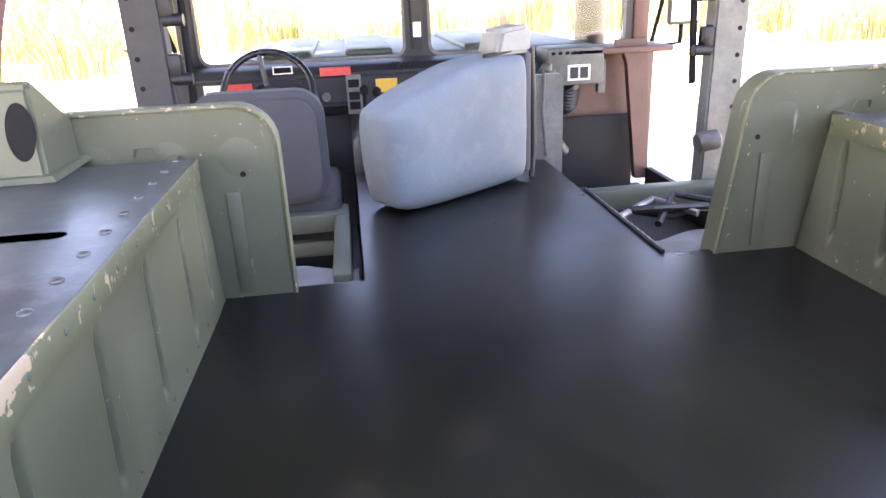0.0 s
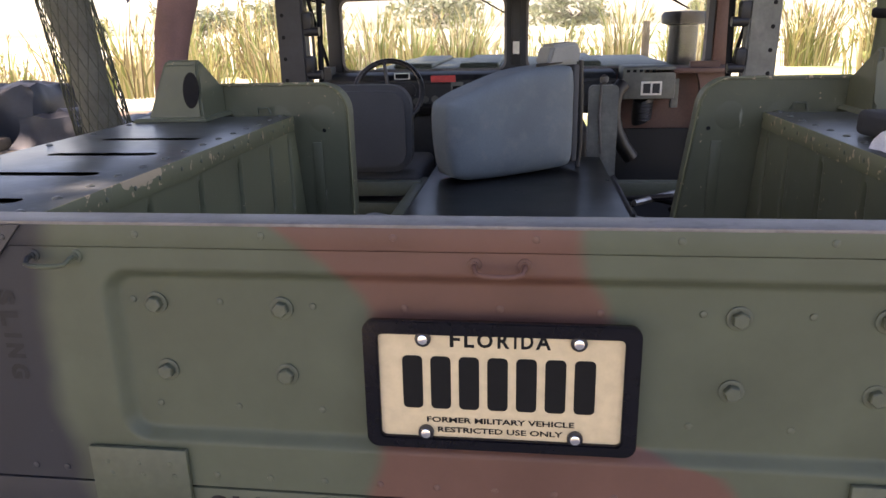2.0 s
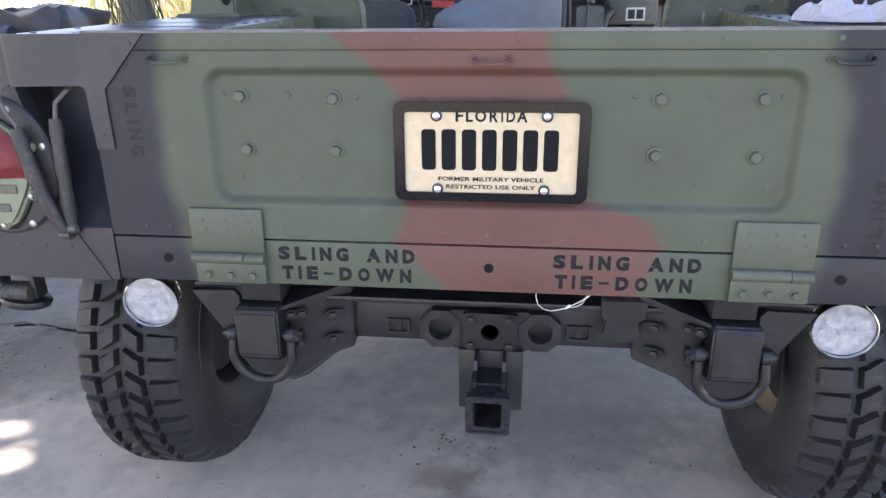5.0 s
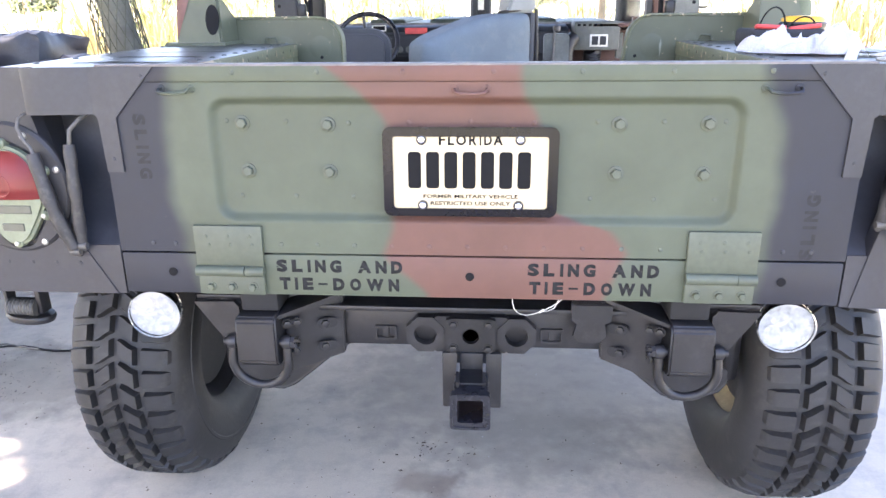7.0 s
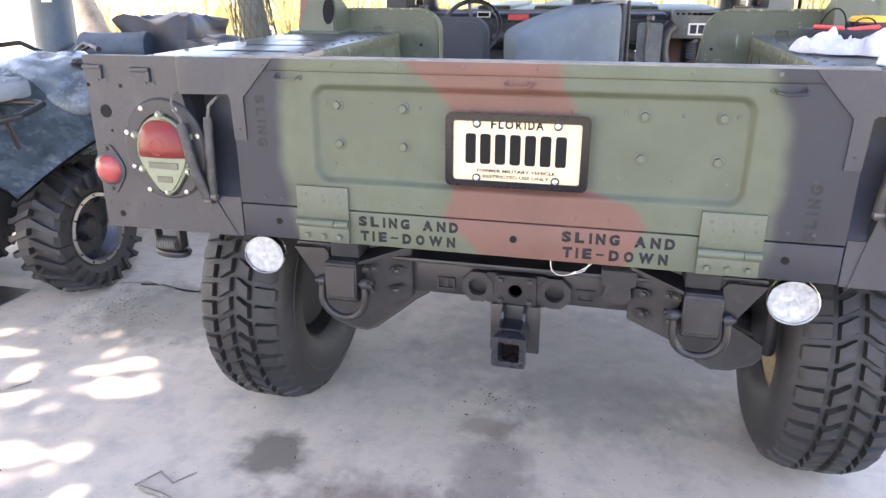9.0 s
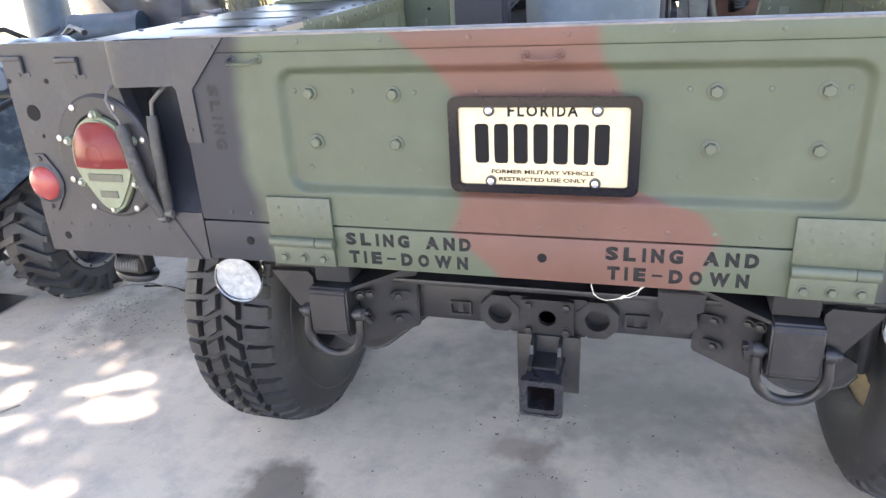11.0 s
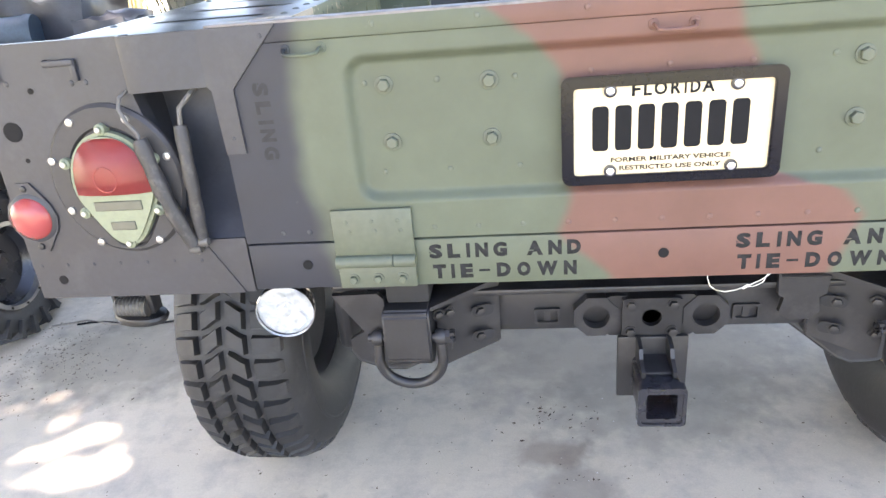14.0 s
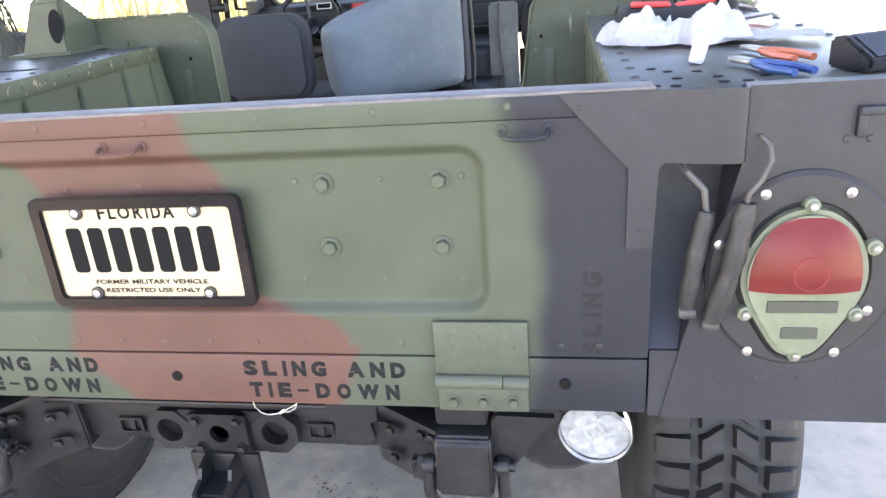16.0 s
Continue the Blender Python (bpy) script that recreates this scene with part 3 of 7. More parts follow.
for x, z in ((-0.455, 0.331), (-0.342, 0.330), (-0.225, 0.327), (-0.113, 0.328), (0.0, 0.330), (0.115, 0.328), (0.228, 0.330), (0.345, 0.330), (0.452, 0.331),
             (-0.438, 0.190), (-0.332, 0.190), (-0.222, 0.190), (0.222, 0.190), (0.337, 0.190), (0.447, 0.190)):
    shared("rivet", rivet_for(x, z), tailgate, RT @ pose(x, 0.0152, z) @ FACE)
for i in range(11):
    shared("rivet", rivet_for(-0.365 + 0.072 * i, 0.098), tailgate, RT @ pose(-0.365 + 0.072 * i, 0.0, 0.098) @ FACE)
for x in (-0.43, -0.275, -0.12, 0.04, 0.195, 0.35, 0.515):
    shared("rivet", rivet_for(x, 0.418), tailgate, RT @ pose(x, -0.0021, 0.418) @ FACE)
for x, z in ((-0.62, 0.098), (-0.575, 0.098), (0.575, 0.098), (0.625, 0.098)):
    shared("rivet", rivet_for(x, z), tailgate, RT @ pose(x, -0.0005, z) @ FACE)


def grab_handle(x, z, w=0.072, m=M_CAMO, sag=0.005):
    bm = empty_bm()
    pts = [(x - w / 2 + 0.008, -0.002, z), (x - w / 2 + 0.008, -0.012, z), (x - w / 2 + 0.011, -0.021, z - sag), (x - w / 2 + 0.020, -0.024, z - sag * 1.3), (x, -0.024, z - sag * 1.4), (x + w / 2 - 0.020, -0.024, z - sag * 1.3), (x + w / 2 - 0.011, -0.021, z - sag), (x + w / 2 - 0.008, -0.012, z), (x + w / 2 - 0.008, -0.002, z)]
    vs = tube(bm, pts, 0.0030, 8)
    for s in (-1, 1):
        vs += lathe(bm, [(0.008, 0), (0.0075, 0.002), (0.0045, 0.003), (0.0045, 0.006)], 12, pose(x + s * (w / 2 - 0.008), 0, z) @ FACE)
    bmesh.ops.transform(bm, matrix=RT, verts=bm.verts[:])
    part("handle", bm, m, tailgate, "small bent wire handle")


grab_handle(0.0, 0.388)
grab_handle(-0.538, 0.390)
grab_handle(0.535, 0.389)


def hinge(x0, x1):
    cx, w = (x0 + x1) / 2, x1 - x0
    bm = empty_bm()
    box(bm, (cx, -0.005, 0.0925), (w, 0.007, 0.086), RT, 0.0015)
    h = part("hinge", bm, M_GREEN, truck, "bolted green steel hinge")
    bm = empty_bm()
    lathe(bm, [(0.0105, -w * 0.5), (0.0105, w * 0.22)], 16, RT @ pose(cx, -0.011, 0.046, 0, 90))
    part("knuckle", bm, M_GREEN, h)
    bm = empty_bm()
    lathe(bm, [(0.0105, w * 0.23), (0.0105, w * 0.5)], 16, RT @ pose(cx, -0.010, 0.045, 0, 90))
    part("knuckle", bm, M_GREEN, h)
    bm = empty_bm()
    box(bm, (cx, -0.005, 0.0175), (w * 0.98, 0.008, 0.041), RT, 0.0015)
    part("lower_leaf", bm, M_GREEN, h)
    for i in range(3):
        for z in (0.115, 0.098):
            shared("rivet", RIVET, h, RT @ pose(cx + (i - 1) * 0.043 + (0.004 if z < 0.1 else 0), -0.0085, z) @ FACE @ Matrix.Scale(0.8, 4))
        shared("bolt", BOLT, h, RT @ pose(cx + (i - 1) * 0.042, -0.009, 0.013) @ FACE @ Matrix.Scale(0.72, 4))


hinge(-0.534, -0.400)
hinge(0.402, 0.531)
for x, w1, w2 in ((-0.378, 0.248, 0.237), (0.110, 0.246, 0.230)):
    stencil("SLINGAND", SLING_AND, sill, rear_text(x, 0.0425, 0.0005), 0.0255, w1, M_STENCIL)
    stencil("TIE-DOWN", TIE_DOWN, sill, rear_text(x + 0.004, 0.006, 0.0005), 0.0255, w2, M_STENCIL)
WORD = tuple((a / 0.52, b / 0.52) for a, b in SLING)
stencil("SLING", WORD, tailgate, RT @ pose(0.628, -0.0008, 0.083, 90) @ pose(0, 0, 0, 0, 0, 90), 0.025, 0.121, M_FADED)
stencil("SLING", WORD, tailgate, RT @ pose(-0.628, -0.0008, 0.345, 90) @ pose(0, 0, 0, 0, 0, -90), 0.025, 0.121, M_FADED)

# number plate
FLAT, RT = RT, RT @ pose(0, 0, 0.0065)
bm = empty_bm()
prism(bm, rounded(-0.150, 0.160, 0.150, 0.311, 0.008), -0.008, -0.0065, RT)
plate = part("license_plate", bm, M_CREAM, truck, "cream licence plate with black lettering in a black frame")
bm = empty_bm()
holed(bm, rounded(-0.159, 0.154, 0.159, 0.317, 0.014), rounded(-0.141, 0.1685, 0.141, 0.300, 0.006), -0.014, -0.004, RT)
bmesh.ops.bevel(bm, geom=[e for e in bm.edges if e.is_manifold and e.calc_face_angle(0) > 0.8], offset=0.0018, segments=2, affect="EDGES")
part("plate_frame", bm, M_FRAME, plate, "glossy black plastic frame")
FLORIDA = ((0.0, 0.105), (0.145, 0.245), (0.272, 0.430), (0.475, 0.595), (0.637, 0.662), (0.708, 0.828), (0.850, 1.0))
for ch, (a, b) in zip("FLORIDA", FLORIDA):
    lettering(ch, plate, rear_text(-0.057 + 0.116 * a, 0.2845, 0.0086), 0.0185, 0.116 * (b - a), M_INK, "letter", 0.03)
lettering("FORMER MILITARY VEHICLE", plate, rear_text(-0.086, 0.1875, 0.0086), 0.0072, 0.174, M_INK, bold=0.026)
lettering("RESTRICTED USE ONLY", plate, rear_text(-0.073, 0.1745, 0.0086), 0.0072, 0.148, M_INK, bold=0.026)
for i in range(7):
    bm = empty_bm()
    prism(bm, rounded(-0.1135 + 0.0333 * i, 0.2055, -0.1135 + 0.0333 * i + 0.0238, 0.2725, 0.006), -0.0088, -0.0082, RT)
    part("bar", bm, M_INK, plate)
for x, z in ((-0.088, 0.2945), (0.090, 0.2945), (-0.087, 0.1745), (0.089, 0.1745)):
    bm = empty_bm()
    lathe(bm, [(0.0095, 0), (0.0095, 0.0035), (0.0065, 0.004)], 16, RT @ pose(x, -0.0085, z) @ FACE)
    s = part("screw_collar", bm, M_PLASTIC, plate)
    bm = empty_bm()
    lathe(bm, [(0.0058, 0), (0.0058, 0.006), (0.004, 0.0068)], 10, RT @ pose(x, -0.0085, z) @ FACE)
    part("screw", bm, M_CHROME, plate)
RT = FLAT


# rear corners: panel, gusset, slot, lamps, retaining strap
def rear_corner(s, slot, lamp_x, lamp_z, slim, straps):
    """s: -1 for the driver's side, 1 for the other."""
    bm = empty_bm()

    def strip(x0, z0, x1, z1, y0=0.0, y1=0.03):
        a, b = sorted((s * x0, s * x1))
        box(bm, ((a + b) / 2, (y0 + y1) / 2, (z0 + z1) / 2), (b - a, y1 - y0, z1 - z0), RT)

    up, low = slot + 0.020, slot - 0.042
    strip(0.690, -0.008, HALF, 0.092)
    strip(up, 0.092, HALF, 0.428)
    prism(bm, [(s * x, z) for x, z in ((low, 0.092), (up, 0.092), (up, 0.350))], 0.0, 0.03, RT)
    # outer skin lapped over the sill, with a slanting edge
    prism(bm, [(s * x, z) for x, z in ((0.706, -0.0085), (HALF + 0.001, -0.0085), (HALF + 0.001, 0.4285), (up, 0.4285), (up, 0.350), (low, 0.090))], -0.0025, 0.0, RT)
    panel = part("rear_panel", bm, M_BLACKP, truck, "black painted rear body panel", 30)
    bm = empty_bm()
    rows = [[bm.verts.new(RT @ Vector((s * x, y, z))) for x, y, z in row] for row in (
        ((0.686, 0.004, 0.091), (low + 0.004, 0.004, 0.091)), ((0.686, 0.050, 0.135), (low + 0.030, 0.050, 0.135)), ((0.686, 0.090, 0.20), (low + 0.05, 0.090, 0.20)), ((0.686, 0.095, 0.385), (up + 0.004, 0.095, 0.385)))]
    for ra, rb in zip(rows, rows[1:]):
        bm.faces.new((ra[0], ra[1], rb[1], rb[0]))
    rim = [bm.verts.new(RT @ Vector(p)) for p in ((s * (low + 0.004), 0.004, 0.091), (s * (up + 0.003), 0.004, 0.350), (s * (up + 0.003), 0.004, 0.385))]
    for fan in ((rim[0], rows[1][1], rim[1]), (rows[1][1], rows[2][1], rim[1]), (rows[2][1], rows[3][1], rim[1]), (rim[1], rows[3][1], rim[2])):
        bm.faces.new(fan)
    side = [rows[k][0] for k in range(4)] + [bm.verts.new(RT @ Vector((s * 0.686, 0.004, 0.385)))]
    bm.faces.new(side)
    part("slot", bm, M_BLACKP, panel, "dark pocket behind the panel", 50)
    bm = empty_bm()
    poly = [(0.575, 0.4285), (0.700, 0.4285), (0.700, 0.345), (0.692, 0.338), (0.688, 0.237), (0.656, 0.237), (0.657, 0.338)]
    prism(bm, [(s * x, z) for x, z in (poly if s > 0 else poly[::-1])], -0.0045, -0.0005, RT)
    # rolled outer end of the gusset
    path = [(0.699, -0.0025), (slot - 0.02, -0.0150), (slot + 0.006, -0.0180), (slot + 0.014, -0.015), (slot + 0.018, -0.006), (slot + 0.018, 0.012)]
    loop = [(x + dx, y - dy) for (x, y), (dx, dy) in zip(path, ((0, 0.002), (0, 0.002), (0.001, 0.002), (0.0015, 0.0015), (0.002, 0), (0.002, 0)))]
    loop += [(2 * x - xo, 2 * y - yo) for (x, y), (xo, yo) in zip(path[::-1], loop[::-1])]
    ends = [[bm.verts.new(RT @ Vector((s * x, y, z))) for x, y in loop] for z in (0.344, 0.4285)]
    bm.faces.new(ends[0])
    bm.faces.new(ends[1][::-1])
    for i in range(len(loop)):
        j = (i + 1) % len(loop)
        bm.faces.new((ends[0][i], ends[0][j], ends[1][j], ends[1][i]))
    g = part("gusset", bm, M_BLACKP, truck, "black triangular corner gusset")
    for x, z in ((0.60, 0.413), (0.672, 0.262)):
        shared("rivet", RIVET_BLACK, g, RT @ pose(s * x, -0.0045, z) @ FACE @ Matrix.Scale(0.8, 4))
    for x, z, r in ((1.045, 0.293, 0.0165), (1.095 - 0.01, 0.357, 0.005), (0.992, 0.356, 0.005), (1.041, 0.027, 0.0085), (1.035, 0.245, 0.004)):
        bm = empty_bm()
        lathe(bm, [(r, 0), (r, 0.0008)], 16, RT @ pose(s * x, -0.0025, z) @ FACE)
        part("hole", bm, M_INK, panel)
    for x, z in ((0.925, 0.40), (1.06, 0.405)):
        bm = empty_bm()
        box(bm, (s * (x + 0.004), -0.0085, z - 0.004), (0.052, 0.006, 0.010), RT, 0.002)
        box(bm, (s * (x - 0.018), -0.0055, z - 0.016), (0.010, 0.008, 0.034), RT, 0.002)
        box(bm, (s * (x + 0.026), -0.0050, z - 0.004), (0.008, 0.006, 0.012), RT, 0.002)
        part("bracket", bm, M_BLACKP, panel, "small welded loop")
        for dx in (-0.030, -0.006):
            shared("rivet", RIVET_BLACK, panel, RT @ pose(s * (x + dx), -0.0025, z - 0.036) @ FACE)
    for i in range(7):
        shared("rivet", RIVET_BLACK, panel, RT @ pose(s * (0.775 + 0.05 * i), -0.0025, 0.055) @ FACE @ Matrix.Scale(0.8, 4))

    # tail lamp on its round mounting plate
    L = RT @ pose(lamp_x, 0, lamp_z) @ Matrix.Diagonal((slim, 1, 1, 1))
    bm = empty_bm()
    body = []
    for k in range(48):
        a = 2 * math.pi * k / 48
        ca, sa = math.cos(a), math.sin(a)
        if sa > 0:
            body.append((0.078 * ca, 0.088 * sa))
        else:
            body.append((math.copysign(abs(ca) ** 0.8, ca) * (0.078 - 0.024 * smooth01(-sa * 1.1)), -0.104 * (-sa) ** 1.0))
    ring = [2 * math.pi * k / 48 for k in range(48)]
    rings = [[(rx * math.cos(a), y, 0.005 + rz * math.sin(a)) for a in ring] for rx, rz, y in ((0.122, 0.127, 0.0), (0.1215, 0.1265, -0.006), (0.116, 0.121, -0.011))]
    rings += [[(x * f, y, z * f) for x, z in body] for f, y in ((1.09, -0.011), (1.06, -0.008), (1.06, -0.001))]
    rings = [[bm.verts.new(L @ Vector(p)) for p in r] for r in rings]
    for ra, rb in zip(rings, rings[1:]):
        for k in range(48):
            bm.faces.new((ra[k], ra[(k + 1) % 48], rb[(k + 1) % 48], rb[k]))
    lamp = part("tail_lamp", bm, M_PLATE, truck, "red and green composite tail lamp on a round black plate", 25)
    # black sheet paints the shadow in the gap round the housing
    bm = empty_bm()
    prism(bm, [(x * 1.07, z * 1.07) for x, z in body], -0.0015, -0.0005, L)
    part("recess", bm, M_INK, lamp)
    bm = empty_bm()
    prism(bm, body, -0.024, 0.0, L)
    bmesh.ops.bevel(bm, geom=[e for e in bm.edges if e.calc_face_angle(0) > 1.2], offset=0.006, segments=2, affect="EDGES")
    part("housing", bm, M_SAGE, lamp, "olive lamp housing")
    bm = empty_bm()
    n = 14
    rows = []
    for j in range(n + 1):
        row = []
        for i in range(n + 1):
            u, v = i / n * 2 - 1, j / n
            wx = 0.070 * math.sqrt(max(0.0, 1 - (v * 0.97) ** 2.6))
            x, z = u * wx, -0.012 + 0.092 * v
            bulge = 0.020 * (1 - abs(u) ** 2.5) * (1 - v ** 3) * (0.55 + 0.45 * smooth01(v * 5))
            row.append(bm.verts.new((x, -0.0235 - bulge, z)))
        rows.append(row)
    for j in range(n):
        for i in range(n):
            bm.faces.new((rows[j][i], rows[j][i + 1], rows[j + 1][i + 1], rows[j + 1][i]))
    bmesh.ops.solidify(bm, geom=bm.faces[:], thickness=0.003)
    bmesh.ops.transform(bm, matrix=L, verts=bm.verts[:])
    part("lens", bm, M_RED, lamp, "domed dark red lens", 60)
    bm = empty_bm()
    lathe(bm, [(0.054, 0), (0.054, 0.002)], 28, L @ pose(0, -0.0235, 0.024) @ FACE @ Matrix.Diagonal((1, 0.62, 1, 1)))
    part("reflector", bm, M_REFLECT, lamp)
    for z, w, h in ((-0.033, 0.088, 0.016), (-0.068, 0.046, 0.015)):
        bm = empty_bm()
        box(bm, (0, -0.0245, z), (w, 0.003, h), L, 0.001, 1)
        part("slit", bm, M_SLIT, lamp)
    bm = empty_bm()
    lathe(bm, [(0.0215, 0), (0.0210, 0.0022), (0.0195, 0.0022), (0.0190, 0)], 28, L @ pose(0, -0.0405, 0.016) @ FACE)
    part("lens_ring", bm, M_RED, lamp)
    for x, z in ((0, 0.092), (-0.080, 0.040), (0.080, 0.040), (-0.069, -0.045), (0.069, -0.045), (0, -0.101)):
        bm = empty_bm()
        lathe(bm, [(0.0095, 0), (0.0095, 0.016), (0.006, 0.018), (0.006, 0.021)], 12, L @ pose(x, -0.004, z) @ FACE)
        lug = part("lug", bm, M_SAGE, lamp)
        bm = empty_bm()
        lathe(bm, [(0.0045, 0.019), (0.0045, 0.0225), (0.003, 0.0232)], 8, L @ pose(x, -0.004, z) @ FACE)
        part("screw", bm, M_WORN, lug)
    for x, z in ((-0.055, 0.105), (0.046, 0.105), (-0.107, 0.044), (0.103, 0.042), (-0.098, -0.042), (0.085, -0.043), (-0.06, -0.1), (0.052, -0.1)):
        bm = empty_bm()
        lathe(bm, [(0.0072, 0), (0.0066, 0.003), (0.003, 0.0045)], 10, L @ pose(x, -0.011, z) @ FACE)
        part("screw", bm, M_WORN, lamp, "bright screw")

    # small round marker lamp
    C = RT @ pose(s * 1.058, 0, 0.146)
    bm = empty_bm()
    lathe(bm, [(0.044, 0), (0.044, 0.006), (0.038, 0.010)], 28, C @ FACE)
    prism(bm, [(-0.046, 0.0), (-0.040, -0.022), (-0.012, -0.062), (0.012, -0.062), (0.040, -0.022), (0.046, 0.0), (0.040, 0.022), (0.012, 0.062), (-0.012, 0.062), (-0.040, 0.022)], -0.0065, -0.002, C)
    marker = part("marker_lamp", bm, M_BLACKP, truck, "small round red side marker lamp")
    bm = empty_bm()
    lathe(bm, [(0.037, 0.008), (0.036, 0.014), (0.026, 0.021), (0.012, 0.0245), (0.001, 0.0255)], 28, C @ FACE)
    part("lens", bm, M_RED, marker, "", 60)
    for z in (-0.052, 0.052):
        bm = empty_bm()
        lathe(bm, [(0.006, 0), (0.0055, 0.003), (0.003, 0.004)], 10, C @ pose(0, -0.0062, z) @ FACE)
        part("screw", bm, M_STEEL, marker)

    # tailgate retaining straps in rubber sleeves, hung on wire hooks
    (oa, za), (ob_, zb), (ia, zc), (ib, zd) = straps
    bm = empty_bm()
    tube(bm, [RT @ Vector(p) for p in ((s * (ia - 0.028), 0.02, zc + 0.055), (s * (ia - 0.022), -0.002, zc + 0.045), (s * (ia - 0.004), -0.010, zc + 0.026), (s * ia, -0.012, zc - 0.004))], 0.0042, 8)
    strap = part("retaining_chain", bm, M_HOOK, truck, "steel hook with black rubber sleeved retaining straps")
    bm = empty_bm()
    tube(bm, [RT @ Vector(p) for p in ((s * (oa + 0.014), -0.006, za + 0.072), (s * (oa + 0.022), -0.018, za + 0.064), (s * (oa + 0.024), -0.024, za + 0.048), (s * (oa + 0.014), -0.027, za + 0.026), (s * (oa + 0.002), -0.027, za + 0.010), (s * oa, -0.027, za - 0.004))], 0.0032, 8)
    part("hook", bm, M_HOOK, strap)
    for xa, ya, za_, xb, yb, zb_, r, bow in ((oa, -0.027, za, ob_, -0.018, zb, 0.0128, 0.003), (ia, -0.013, zc, ib, -0.012, zd, 0.0115, -0.003)):
        bm = empty_bm()
        pts, rad = [], []
        for k in range(10):
            f = k / 9
            pts.append(RT @ Vector((s * (xa + (xb - xa) * f + bow * math.sin(math.pi * f)), ya + (yb - ya) * f - 0.006 * math.sin(math.pi * f), za_ + (zb_ - za_) * f)))
            rad.append(r * (1.0 + 0.10 * math.sin(k * 2.1) - 0.12 * (k in (0, 9))))
        vs = tube(bm, pts, rad, 12)
        for v in vs:
            v.co += Vector((noise.noise(v.co * 60), 0, 0)) * 0.002
        part("sleeve", bm, M_SLEEVE, strap, "creased black rubber sleeve", 60)
    for x, z in ((ob_, zb), (ib, zd)):
        bm = empty_bm()
        lathe(bm, [(0.007, -0.010), (0.009, 0), (0.007, 0.010)], 10, RT @ pose(s * x, -0.014, z - 0.008) @ pose(0, 0, 0, 0, 90))
        tube(bm, [RT @ Vector(p) for p in ((s * (x - 0.006), -0.014, z), (s * (x - 0.008), -0.010, z - 0.014), (s * x, -0.006, z - 0.020), (s * (x + 0.008), -0.010, z - 0.014), (s * (x + 0.006), -0.014, z))], 0.0028, 6)
        part("shackle_pin", bm, M_HOOK, strap)
    return panel


rear_corner(-1, 0.805, -0.884, 0.200, 0.95, ((0.816, 0.275), (0.773, 0.090), (0.752, 0.290), (0.758, 0.102)))
rear_corner(1, 0.768, 0.862, 0.200, 0.91, ((0.788, 0.300), (0.760, 0.146), (0.748, 0.286), (0.731, 0.162)))

# ---- cargo bed ----
BASE = Matrix.Translation((0, 0, 0.0245))
FLOOR = 1.034
bm = empty_bm()
sheet = [(-0.69, -0.04), (0.69, -0.04), (0.69, -1.335), (0.336, -1.335), (0.336, -2.33), (-0.356, -2.33), (-0.356, -1.335), (-0.69, -1.335)]
prism(bm, sheet, FLOOR - 0.03, FLOOR, pose(0, 0, 0, 90))
for v in bm.verts:
    v.co = Vector((v.co.x, abs(v.co.y), abs(v.co.z)))
part("bed_floor", bm, M_VINYL, truck, "black scuffed vinyl sheet over the cargo floor and tunnel", 30)
bm = empty_bm()
box(bm, (-0.010, 1.83, FLOOR - 0.142), (0.68, 1.0, 0.22), bevel=0.012, seg=3)
part("tunnel", bm, M_BLACKP, truck, "dark tunnel between the seats", 30)
bm = empty_bm()
box(bm, (0.346, 1.63, FLOOR - 0.012), (0.018, 0.62, 0.02), pose(0, 0, 0, 0, 0, 0), 0.003)
tube(bm, [(0.346, 1.34 + 0.018 * i, FLOOR + 0.003 + 0.002 * (i % 2)) for i in range(32)], 0.006, 6)
part("tunnel_edge", bm, M_STEEL, truck, "frayed black edge trim")


